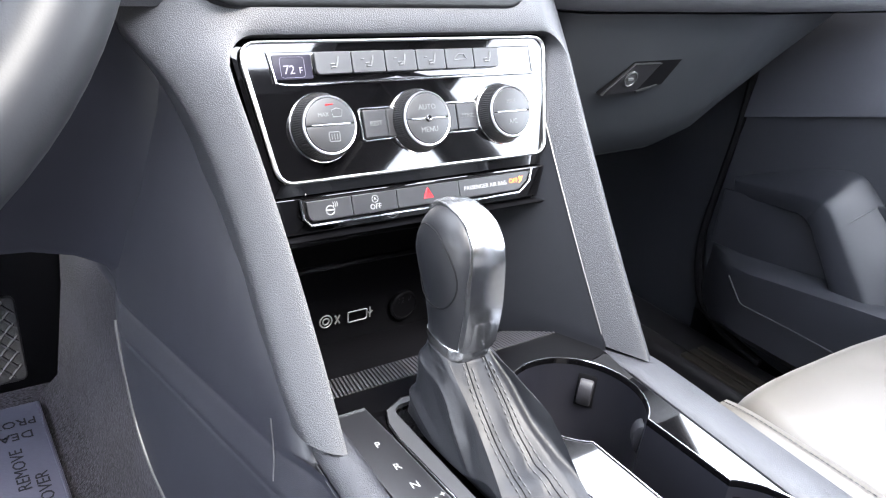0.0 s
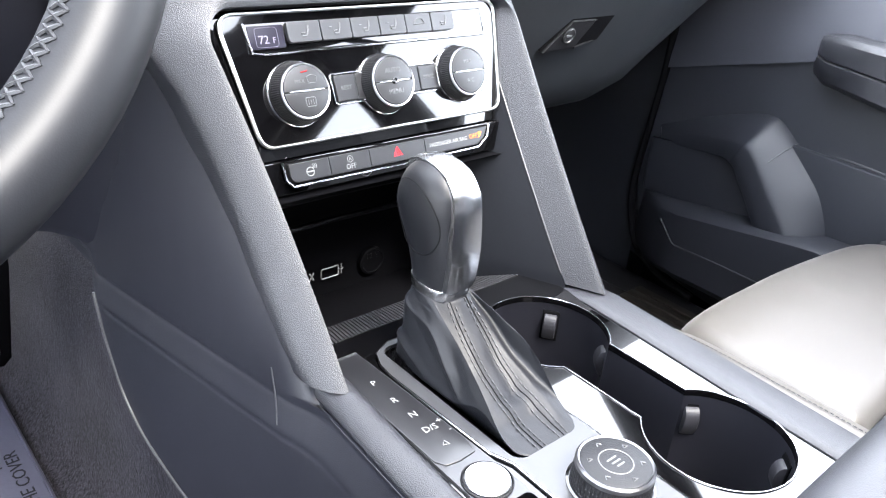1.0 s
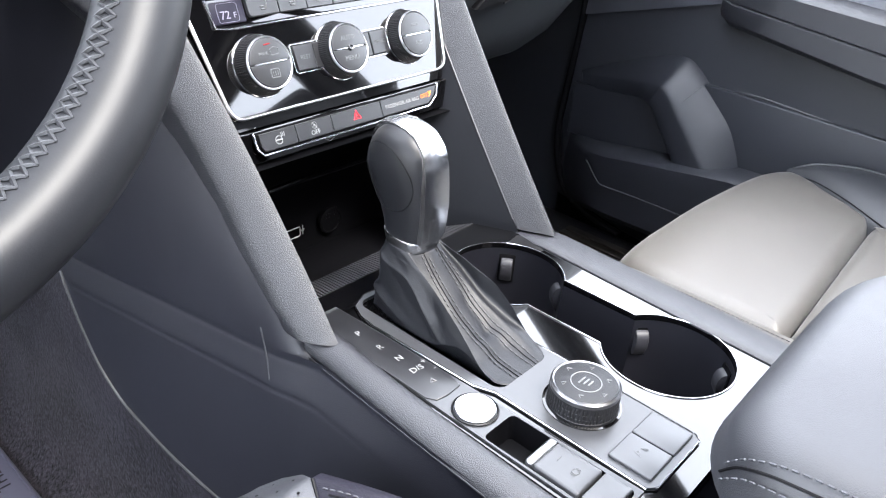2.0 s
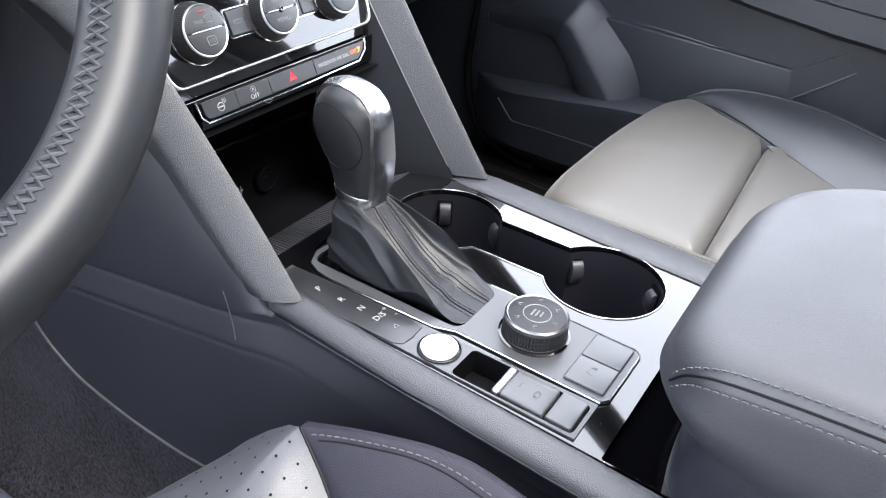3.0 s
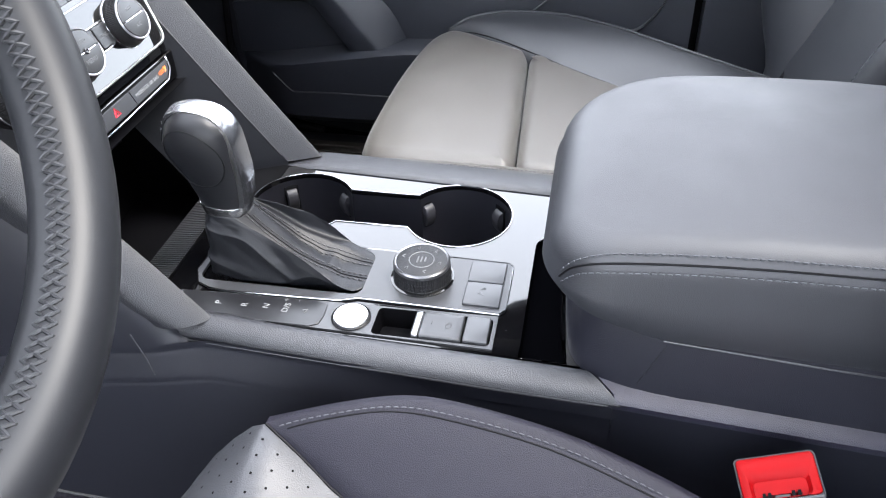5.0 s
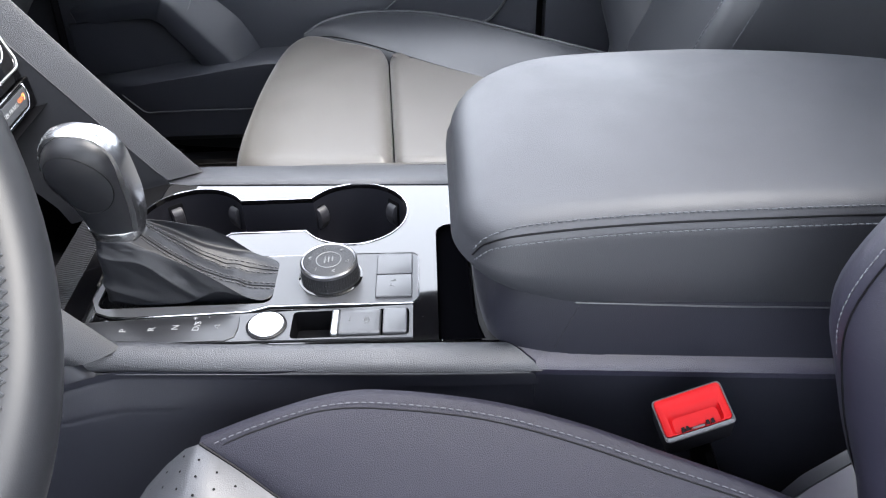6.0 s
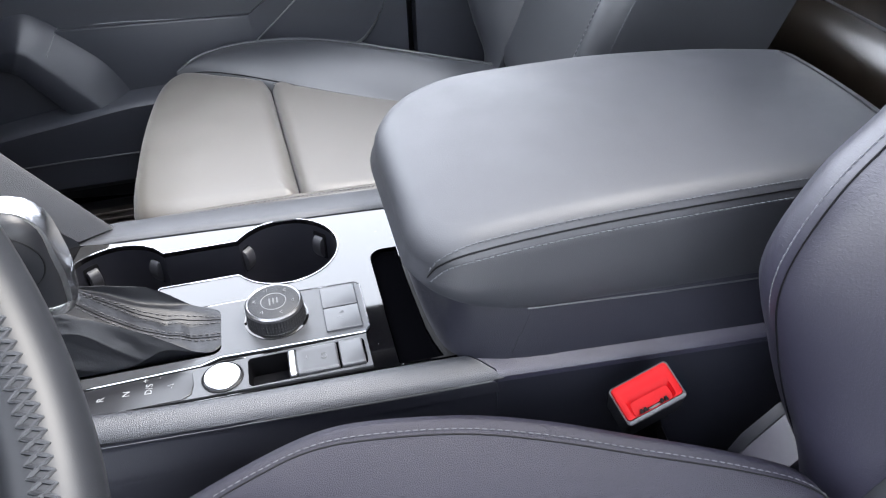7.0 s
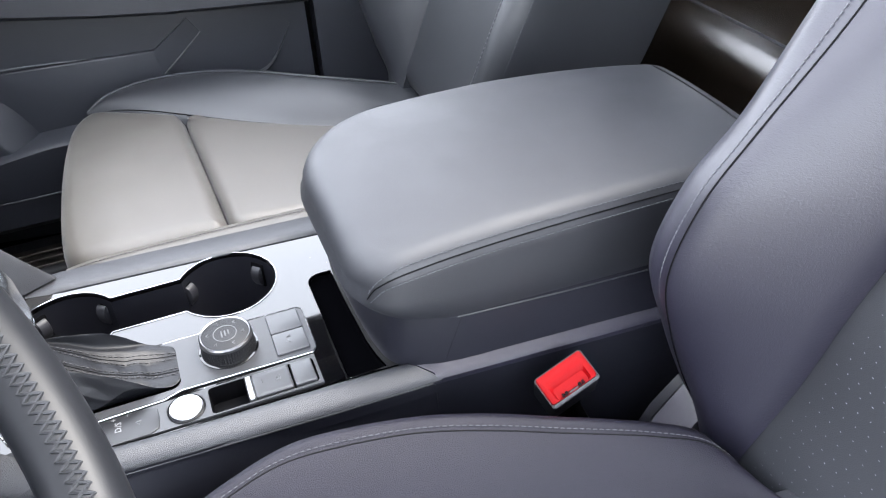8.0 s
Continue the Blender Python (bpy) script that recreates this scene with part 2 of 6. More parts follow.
DASH = surface("dash_soft_plastic", (0.0126, 0.0132, 0.0164), 0.43, spec=0.54, grain=0.5, cell=1400, vary=0.08, kind="pebble")
SIDE = surface("side_trim_plastic", (0.0074, 0.0079, 0.0118), 0.46, spec=0.32, grain=0.10, cell=1100, vary=0.05)
DARK = surface("black_plastic", (0.0045, 0.0046, 0.0058), 0.45, spec=0.3, grain=0.25, cell=900)
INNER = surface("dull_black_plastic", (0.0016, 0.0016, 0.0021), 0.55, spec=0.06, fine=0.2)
GLOSS = surface("piano_black", (0.0014, 0.0014, 0.0017), 0.02, spec=0.5, coat=0.4, smudge=0.015, dots=0.07)
SATIN = surface("satin_grey_plastic", (0.024, 0.0248, 0.0275), 0.33, fine=0.06)
BUTTON = surface("button_plastic", (0.0068, 0.0069, 0.0082), 0.33, fine=0.05)
LEATHER = surface("black_leather", (0.0094, 0.0089, 0.0142), 0.42, spec=0.55, grain=0.20, cell=1050, fine=0.12, vary=0.10, crease=0.10, fold=45)
# Two copies of LEATHER: cushion darkened as in shade, backrest lightened as lit
CUSHION = surface("shaded_cushion_leather", (0.0072, 0.0066, 0.0116), 0.48, spec=0.22, grain=0.34, cell=1050, fine=0.05, vary=0.12, wrinkle=0.18)
BACKREST = surface("lit_backrest_leather", (0.0128, 0.0120, 0.0208), 0.42, spec=0.68, grain=0.04, cell=1050, fine=0.05, vary=0.12, wrinkle=0.40)
ARM = surface("armrest_leather", (0.0094, 0.0102, 0.0138), 0.55, spec=0.60, grain=0.14, cell=900, fine=0.06, vary=0.25, smudge=0.10, wrinkle=0.07)
BOLSTER = surface("bolster_leather", (0.0112, 0.0122, 0.0150), 0.44, spec=0.66, grain=0.08, cell=900, fine=0.06, vary=0.10)
# Black leather whose colour is lightened for the sky light on the pads
SEAT = surface("lit_seat_leather", (0.046, 0.041, 0.035), 0.50, spec=0.72, sheen=0.12, grain=0.12, cell=800, fine=0.04, vary=0.08)
BOOT = surface("boot_leather", (0.0070, 0.0075, 0.0094), 0.44, spec=0.24, grain=0.16, cell=900, fine=0.10, crease=0.12, fold=38)
KNOB_L = surface("grip_leather", (0.0064, 0.0068, 0.0085), 0.40, spec=0.30, grain=0.10, cell=900, fine=0.04)
SEAM = surface("dark_seam", (0.0022, 0.0022, 0.003), 0.6, spec=0.12)
LACE = surface("laced_leather", (0.0095, 0.0100, 0.0122), 0.48, spec=0.42, fine=0.25, vary=0.35)
SMOOTH = surface("smooth_leather", (0.0080, 0.0086, 0.0106), 0.46, spec=0.30, grain=0.03, cell=900, fine=0.03, vary=0.12)
CHROME = surface("chrome", (0.46, 0.46, 0.475), 0.16, metal=1.0, vary=0.02)
SILVER = surface("satin_silver", (0.50, 0.51, 0.53), 0.34, metal=1.0, vary=0.03)
SPINE = surface("brushed_metal", (0.46, 0.47, 0.49), 0.24, metal=1.0, vary=0.04, smudge=0.05)
BRIGHT = surface("bright_satin_trim", (0.78, 0.78, 0.78), 0.36, metal=1.0, vary=0.02)
THREAD = surface("grey_thread", (0.040, 0.041, 0.048), 0.7)
PTHREAD = surface("pale_thread", (0.034, 0.036, 0.042), 0.7)
# Thread colour raised to stand for the sheen on the backrest's stitches
BTHREAD = surface("lit_backrest_thread", (0.066, 0.067, 0.076), 0.6)
LTHREAD = surface("slate_thread", (0.030, 0.032, 0.038), 0.65)
DTHREAD = surface("dark_thread", (0.012, 0.012, 0.014), 0.6)
WHITE = surface("white_print", (0.15, 0.153, 0.157), 0.5, vary=0.02)
GREY_PRINT = surface("grey_print", (0.060, 0.062, 0.065), 0.5, vary=0.02)
RED = surface("red_plastic", (0.20, 0.0012, 0.0024), 0.5, spec=0.10, fine=0.05, vary=0.05)
CARPET = surface("carpet", (0.0190, 0.0175, 0.0225), 0.95, grain=0.9, cell=380, fine=0.9, vary=0.8, kind="loop", spec=0.1, sheen=0.12, mottle=2.5)
# Paler than SIDE: light bounced off the passenger seat is in this colour
GLOVE = surface("lit_glove_plastic", (0.0140, 0.0158, 0.0186), 0.44, spec=0.36, grain=0.08, cell=1100, vary=0.05)
# SIDE's plastic, darkened for the shade between the frame's legs
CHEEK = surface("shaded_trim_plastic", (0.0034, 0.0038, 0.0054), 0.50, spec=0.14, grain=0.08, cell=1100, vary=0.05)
DIALKEY = surface("dial_key_plastic", (0.0100, 0.0102, 0.0112), 0.34, fine=0.05)
RIB = surface("ribbed_rubber", (0.026, 0.026, 0.029), 0.42, spec=0.4)
# Near-black without gloss: a deep well's shade put into the shallow tray's colour
TRAY = surface("tray_shade_black", (0.0009, 0.0009, 0.0012), 0.30, spec=0.0, dots=0.06)
DOOR = surface("door_plastic", (0.0136, 0.0149, 0.0195), 0.48, spec=0.48, grain=0.12, cell=1000, vary=0.08)
ROOF = surface("headliner_fabric", (0.028, 0.027, 0.029), 0.95, fine=0.4, spec=0.1)
ASPHALT = surface("asphalt", (0.20, 0.19, 0.175), 0.9, fine=0.6, vary=0.3, spec=0.2)

# ---- the car's shell: floor, roof, pillars, sills, far door; ground outside ----
bm = B()
prism(bm, rrect(-200, 200, -200, 200, 1), -0.42, -0.40)
tagged(part("ground", bm, ASPHALT, flat=True), "grey asphalt ground under the car", "ground", kind="structure")
bm = B()
plate(bm, rrect(-0.78, 0.86, -1.6, 1.3, 0.05), [], -0.02, 0.03)
tagged(part("floor", bm, CARPET), "dark grey carpeted car floor", "floor", kind="structure")
bm = B()
# roof out of view; its opening is added to light the armrest and seats
plate(bm, rrect(-0.82, 0.84, -1.72, 0.12, 0.12), [rrect(-0.40, 0.46, -0.60, 0.06, 0.05)], 1.20, 1.26)
tagged(part("ceiling", bm, ROOF), "unseen dark headliner with an added light opening", "ceiling", kind="structure")
bm = B()
for sx in (-0.72, 0.78):
    s = 1 if sx > 0 else -1
    tube(bm, [(sx, 1.0, 0.70), (sx - s * 0.03, 0.6, 0.95), (sx - s * 0.12, 0.12, 1.22)], 0.035, 10)
    tube(bm, [(sx + s * 0.0, -0.48, 0.0), (sx, -0.48, 0.72), (sx - s * 0.12, -0.55, 1.22)], 0.055, 10)
    tube(bm, [(sx - s * 0.12, 0.12, 1.22), (sx - s * 0.12, -1.7, 1.22)], 0.04, 10)
tagged(part("pillar_trim", bm, DARK), "dark roof pillars of the car body", "pillar", kind="structure")
bm = B()
prism(bm, rrect(-0.80, -0.72, -1.6, 1.2, 0.02), -0.10, 0.14, 0.02)
tagged(part("trim_sill", bm, DARK), "dark plastic door sill trim", "sill", kind="structure")
bm = B()
prism(bm, rrect(-0.75, 0.83, 0.98, 1.05, 0.02), 0.0, 0.72, 0.02)
tagged(part("wall_bulkhead", bm, INNER), "dark bulkhead behind the dashboard", "wall", kind="structure")
bm = B()
# wall out of view, added to close off light from behind
prism(bm, rrect(-0.75, 0.83, -1.7, -1.605, 0.02), 0.0, 1.19, 0.02)
tagged(part("wall_rear", bm, INNER), "unseen dark wall closing the cabin's rear", "wall", kind="structure")
# plain walls out of view; their heights set how much side light enters
for nm, x0, x1, y0, y1, zt in (("wall_right_front", 0.808, 0.83, -0.45, 1.05, 0.66), ("wall_right", 0.74, 0.82, -1.15, -0.455, 0.68), ("wall_right_rear", 0.74, 0.82, -1.6, -1.155, 1.20), ("wall_left", -0.80, -0.74, -1.15, -0.50, 0.68), ("wall_left_rear", -0.80, -0.74, -1.6, -1.155, 1.20), ("wall_left_front", -0.80, -0.74, -0.495, 0.98, 0.40)):
    bm = B()
    prism(bm, rrect(x0, x1, y0, y1, 0.01), 0.03, zt, 0.02)
    tagged(part(nm, bm, INNER), "unseen dark wall that blocks side light", "wall", kind="structure")

# ---- centre console ----
Z = 0.45
MID = 0.02


def cup_outline(grow=0.0, n=22):
    """Two round cup wells joined by a narrow channel."""
    cx, y1, y2, r, h = 0.0645, 0.188, 0.050, 0.0445 + grow, 0.0235 + grow
    a = math.asin(h / r)
    pts = []
    for k in range(2 * n + 1):
        t = math.pi / 2 + a + (2 * math.pi - 2 * a) * k / (2 * n)
        pts.append((cx + r * math.cos(t), y2 + r * math.sin(t)))
    for k in range(2 * n + 1):
        t = -math.pi / 2 + a + (2 * math.pi - 2 * a) * k / (2 * n)
        pts.append((cx + r * math.cos(t), y1 + r * math.sin(t)))
    return pts


console = thing("centre_console", "black car centre console with piano black top and chrome trim", "console", (MID, 0.1, 0.03))
# carpeted tunnel under the console, moulded side panels over it
def side_x(y, z):
    """Half-width of the moulded side panel."""
    f = max(0.0, (y - 0.22) / 0.26)
    w = 0.1365 + 0.031 * f
    crease = 0.440 - 0.020 * min(1.0, max(0.0, (y - 0.2) / 0.26))
    t = min(1.0, max(0.0, (crease + 0.004 - z) / 0.034))
    swell = 0.0045 * t * t * (3 - 2 * t)
    c = min(1.0, max(0.0, (z - crease + 0.062) / 0.060)) * (1.0 if y < 0.2 else max(0.0, 1 - (y - 0.2) / 0.03))
    w -= max(0.0, 0.1345 - (0.1265 + 0.052 * (0.2188 - y))) * c
    for zg in (crease, crease - 0.026):
        swell -= 0.0006 * math.exp(-((z - zg) / 0.0017) ** 2) * min(1.0, max(0.0, (y - 0.15) / 0.08))
    return w - 0.0015 + swell + max(0.0, crease - 0.030 - z) * 0.05 - 0.045 * max(0.0, z - crease - 0.006) * (1.0 if y > 0.22 else 0.0)


for s in (-1, 1):
    bm = B()
    loft(bm, [[(MID + s * 0.113, y, 0.43), (MID + s * w, y, 0.40), (MID + s * (w + 0.012), y, 0.20), (MID + s * (w + 0.030), y, 0.06), (MID + s * (w + 0.06), y, 0.03), (MID + s * 0.113, y, 0.03)] for y, w in ((-0.47, 0.115), (0.2, 0.115), (0.5, 0.125), (0.7, 0.125), (0.95, 0.13))])
    part("tunnel_carpet", bm, CARPET, console, "grey carpet on the tunnel")
    bm = B()
    rings, edge = [], []
    for y, zl, zt in [(y_, a_, b_ if y_ < 0.2185 else 0.458 + 0.19 * (y_ - 0.222) / 0.142) for y_, a_, b_ in ((-0.47, 0.262, 0.440), (-0.1, 0.262, 0.440), (-0.084, 0.262, 0.440), (0.1, 0.264, 0.440), (0.20, 0.267, 0.442), (0.212, 0.2675, 0.443), (0.2184, 0.268, 0.446), (0.235, 0.269, 0.452), (0.27, 0.271, 0.48), (0.30, 0.273, 0.515), (0.33, 0.278, 0.555), (0.36, 0.285, 0.595), (0.39, 0.295, 0.63), (0.415, 0.306, 0.655), (0.44, 0.327, 0.67), (0.455, 0.349, 0.67), (0.467, 0.370, 0.67), (0.476, 0.390, 0.67), (0.482, 0.402, 0.67), (0.487, 0.425, 0.67), (0.60, 0.44, 0.67))]:
        cr = 0.440 - 0.020 * min(1.0, max(0.0, (y - 0.2) / 0.26))
        zs = [zl, zl + 0.004] + [max(zl + 0.005 + 0.0004 * k, zl + 0.004 + (cr - 0.034 - zl - 0.004) * (k + 1) / 3) for k in range(3)] + [max(zl + 0.008 + 0.0003 * k, cr + q) for k, q in enumerate((-0.031, -0.029, -0.0275, -0.026, -0.0245, -0.023, -0.020, -0.013, -0.006, -0.003, -0.0015, 0.0, 0.0015, 0.003, 0.006))] + [max(zl + 0.0135, zt - 0.006, cr + 0.0065 if zt > cr + 0.012 else 0.0), max(zl + 0.0145, zt)]
        out = [(side_x(y, z) - (0.0 if k < len(zs) - 2 else (0.0012 if k < len(zs) - 1 else 0.0045)), z) for k, z in enumerate(zs)]
        ring = out + [(side_x(y, zt) - 0.016, zt), (side_x(y, zl) - 0.02, zl)]
        sink = (0.018 if s > 0 and y < 0.225 else 0.0) + (0.012 if y < -0.085 else 0.0) + 0.078 * max(0.0, -0.1 - y)
        rings.append([(MID + s * a, y, b - sink) for a, b in ring])
        edge.append((MID + s * (side_x(y, zl) + 0.0002), y, zl))
    loft(bm, rings)
    spanel = part("side_panel", bm, SIDE, console, "smooth moulded dark grey side panel", sharp=50)
    bm = B()
    tube(bm, spline(edge[1:-2], 3), 0.0014, 6)
    part("panel_edge", bm, SATIN, spanel, "thin rolled lower edge of the side panel")
    bm = B()
    tube(bm, [(MID + s * (side_x(y, z) + 0.0002), y, z) for y, z in ((0.250, 0.454), (0.2465, 0.442), (0.243, 0.430), (0.2395, 0.418))], 0.0005, 5)
    part("panel_joint", bm, SATIN, spanel)

# piano black top with the cup wells and the tray cut out of it
bm = B()
outer = [(-0.0955, -0.062), (0.112, -0.062), (0.1175, 0.10), (0.1215, 0.256), (-0.087, 0.256), (-0.091, 0.10)]
tray_cut = [p for p in rrect(-0.0935, 0.043, -0.058, -0.018, (0.012, 0.002, 0.002, 0.002)) if p[1] > -0.04]
tray_cut += [(-0.0935, -0.0500), (-0.078, -0.0462), (-0.060, -0.0438), (0.0, -0.0418), (0.043, -0.0416)]
plate(bm, outer, [cup_outline(), tray_cut, rrect(-0.0883, -0.0602, 0.0022, 0.0858, 0.0035, 3), rrect(-0.0505, 0.0018, 0.1028, 0.2314, 0.008, 4)], Z - 0.004, Z)
top = part("top_panel", bm, GLOSS, console, "glossy piano black top panel", sharp=20)
bm = B()
o = cup_outline(0.0006)
tube(bm, [(x, y, Z + 0.0004) for x, y in o], 0.00048, 6, closed=True)
part("cup_trim_ring", bm, CHROME, top, "thin chrome ring round the cup wells")
bm = B()
o = cup_outline()
loft(bm, [[(x, y, Z - 0.001) for x, y in o], [(x, y, Z - 0.006) for x, y in inset(o, -0.0002)], [(x, y, Z - 0.078) for x, y in inset(o[::-1] if area2(o) < 0 else o, 0.002)],
          [(x, y, Z - 0.082) for x, y in inset(o, 0.006)]], cap=(False, True))
GRIP = surface("grip_rubber", (0.012, 0.012, 0.015), 0.50, spec=0.35)
part("cup_well", bm, surface("cup_plastic", (0.0062, 0.0064, 0.0092), 0.40, spec=0.35), console, "deep black double cup holder")
for cx, cy, ang in ((0.1005, 0.2130, 35), (0.0990, 0.1595, -40), (0.0940, 0.0835, 48), (0.0940, 0.0185, -47)):
    m = pose(cx, cy, Z - 0.022, 0, 0, ang)
    bm = B()
    side = [(0.004, 0.0095), (-0.0022, 0.0092), (-0.0050, 0.0076), (-0.0072, 0.0040), (-0.0078, -0.0010), (-0.0066, -0.0060), (-0.003, -0.0115), (0.004, -0.0115)]
    loft(bm, [[(x * k_ * 0.8, w, z * k_) for x, z in side] for w, k_ in ((-0.0050, 0.86), (-0.0044, 0.98), (-0.0030, 1.0), (0.0030, 1.0), (0.0044, 0.98), (0.0050, 0.86))], m=m)
    tab = part("grip_tab", bm, GRIP, console, "spring rubber cup grip")
    bm = B()
    # no hole is cut: a thin black plate gives the slot's shade
    loft(bm, [[(x, w, z) for x, z in ((0.004, 0.0125), (0.0006, 0.0125), (-0.0003, 0.0108), (-0.0012, -0.0128), (0.004, -0.0128))] for w in (-0.0066, 0.0066)], m=m)
    part("tab_slot", bm, INNER, tab, "black plate for the shade of the grip's slot")
bm = B()
t = tray_cut
loft(bm, [[(x, y, Z - 0.001) for x, y in t], [(x, y, Z - 0.0045) for x, y in t], [(x, y, Z - 0.006) for x, y in inset(t, 0.0015)]], cap=(False, True))
part("tray", bm, TRAY, console, "small shallow tray before the armrest, blackened as if deep")

# padded rails along both edges
def rail_x(s, y):
    """Inner and outer edge of a rail from the middle line."""
    if s < 0:
        return 0.1103 + 0.034 * (0.19 - y), 0.1265 + 0.052 * (0.2188 - y) - 0.0016 * min(1.0, max(0.0, (-0.02 - y) / 0.06))
    return 0.0935 + 0.06 * (y - 0.12), 0.1295 + 0.055 * (y - 0.12)


for s in (-1, 1):
    bm = B()
    rings, line = [], []
    for y in [-0.086, -0.084, -0.078, -0.05, 0.0, 0.05, 0.1, 0.15, 0.19, 0.215, 0.235, 0.25]:
        xi, xo = rail_x(s, y)
        if y > 0.2:
            xo = max(xi + 0.012, xo)
        e = 0.002 if y < -0.085 else (-0.0055 * min(1.0, max(0.0, (y - 0.13) / 0.06)) if s < 0 else 0.0050 * min(1.0, max(0.0, (y - 0.200) / 0.03)))
        prof = [(xi - 0.001, Z - (0.012 if s < 0 else 0.0005)), (xi - 0.001, Z + 0.0008 - e), (xi + 0.0006, Z + 0.0022 - e), (xi + 0.003, Z + 0.0032 - e), (xi + 0.0075, Z + 0.0032 - e), (xo - 0.005, Z + 0.0005 - e), (xo - 0.0018, Z - 0.0020 - e), (xo, Z - 0.0055 - 0.6 * min(e, 0)), (xo - 0.0006, Z - 0.0078 - 0.5 * min(e, 0)), (xo - 0.004, Z - 0.0090)]
        cut = 0.022 * max(0.0, 1 - (y + 0.086) / 0.05)
        rings.append([(MID + s * x, y + cut * (1 - min(1.0, max(0.0, (x - xi) / (xo - xi)))), z) for x, z in prof])
        if -0.082 < y < 0.225:
            line.append((MID + s * (xo + 0.0001), y, Z - 0.0066))
    loft(bm, rings)
    rail = part("side_rail", bm, DASH, console, "flat padded grained rail")
    bm = B()
    tube(bm, line, 0.0006, 6)
    part("rail_seam", bm, SATIN, rail, "thin bright edge seam")
    bm = B()
    loft(bm, [[(MID + s * x, y, z) for x, z in ((rail_x(s, y)[1] - 0.005, Z - 0.006), (rail_x(s, y)[1] - 0.0025, Z - 0.0082), (rail_x(s, y)[1] - 0.0015, Z - 0.0115), (rail_x(s, y)[1] - 0.0005, Z - 0.019), (rail_x(s, y)[1] - 0.005, Z - 0.019))] for y in (-0.084, 0.0, 0.1, 0.2, 0.25)])
    part("rail_skirt", bm, SIDE, console, "smooth strip under the rail")

# Shoulder is lighter and more purple than the box: side light put into its colour
SHOULDER = surface("lit_shoulder_plastic", (0.0120, 0.0112, 0.0205), 0.44, spec=0.50, grain=0.34, cell=1000, vary=0.10)
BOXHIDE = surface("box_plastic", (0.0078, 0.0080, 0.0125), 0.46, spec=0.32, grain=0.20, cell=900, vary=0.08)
# box under the armrest: rounded front corners, a sloping shoulder along each side
bm = B()
rings = []
for z, d in ((0.375, 0.0055), (0.450, 0.0055), (0.457, 0.0060), (0.480, 0.0075), (0.492, 0.0088), (0.508, 0.0110)):
    rings.append([(x, y, z) for x, y in inset(soft_outline([(0.1535, -0.105), (0.1445, -0.060), (0.110, -0.046), (0.02, -0.0415), (-0.060, -0.0440), (-0.1005, -0.0530), (-0.1135, -0.095), (-0.1135, -0.16), (-0.1135, -0.47), (0.1535, -0.47)], 2), d - 0.003)])
loft(bm, rings)
part("storage_box", bm, BOXHIDE, console, "grained storage box under the armrest", sharp=50)
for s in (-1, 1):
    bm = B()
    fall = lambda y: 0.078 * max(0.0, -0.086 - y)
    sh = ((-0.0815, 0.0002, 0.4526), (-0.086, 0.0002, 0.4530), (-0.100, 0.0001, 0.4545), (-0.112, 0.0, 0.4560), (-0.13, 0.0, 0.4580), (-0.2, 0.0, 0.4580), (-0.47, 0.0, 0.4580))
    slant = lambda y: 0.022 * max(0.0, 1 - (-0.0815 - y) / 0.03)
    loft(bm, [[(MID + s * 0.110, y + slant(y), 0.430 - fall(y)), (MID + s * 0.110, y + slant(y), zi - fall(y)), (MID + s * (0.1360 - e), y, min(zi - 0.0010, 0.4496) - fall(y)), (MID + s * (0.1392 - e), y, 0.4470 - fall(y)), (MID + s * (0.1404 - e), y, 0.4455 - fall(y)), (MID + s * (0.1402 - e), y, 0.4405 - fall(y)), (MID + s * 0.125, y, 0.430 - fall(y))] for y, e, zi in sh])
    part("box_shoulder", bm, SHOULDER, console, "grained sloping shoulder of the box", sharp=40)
    bm = B()
    loft(bm, [[(MID + s * 0.120, y, 0.4400 - fall(y)), (MID + s * (0.1396 - e), y, 0.4415 - fall(y)), (MID + s * (0.1400 - e), y, 0.38), (MID + s * 0.120, y, 0.38)] for y, e, zi in sh])
    part("box_side", bm, SIDE, console, "smooth side under the shoulder")
    bm = B()
    tube(bm, [(MID + s * 0.1280, -0.106, 0.4925), (MID + s * 0.1287, -0.2, 0.4850), (MID + s * 0.1297, -0.40, 0.4730)], 0.0006, 6)
    part("box_seam", bm, SATIN, console, "thin seam line")
    bm = B()
    tube(bm, [(MID + s * 0.1278, -0.1085, 0.4890), (MID + s * 0.1284, -0.1030, 0.4750), (MID + s * 0.1290, -0.0975, 0.4620), (MID + s * 0.1290, -0.0945, 0.4530)], 0.00025, 5)
    part("box_joint", bm, DARK, console, "fine joint down the box")

# armrest lid
bm = B()
lid_out = [(x - 0.034 * max(0.0, (-0.23 - y) / 0.175) ** 1.2 * min(1.0, max(0.0, x / 0.12)), y) for x, y in even2(rrect(-0.106, 0.140, -0.425, -0.032, (0.095, 0.040, 0.022, 0.022), 10), 0.012)]


def lid_top(x, y):
    u, v = (x - 0.018) / 0.124, (y + 0.225) / 0.2
    return 0.566 - 0.008 * u * u - 0.013 * max(0.0, v) ** 3 - 0.009 * max(0.0, -v) ** 3


def lid_low(x, y):
    f = min(1.0, max(0.0, (-0.030 - y) / 0.075))
    return 0.522 - 0.032 * f ** 0.75 - 0.013 * max(0.0, -0.105 - y) / 0.16


def seam_z(x, y):
    """Height of the seam round the lid: level along the sides, dipping at the nose."""
    return lid_top(x, y) - 0.0085 - 0.034 * (1 - (1 - min(0.999, max(0.0, (y + 0.074) / 0.0345)) ** 2.6) ** 0.40)


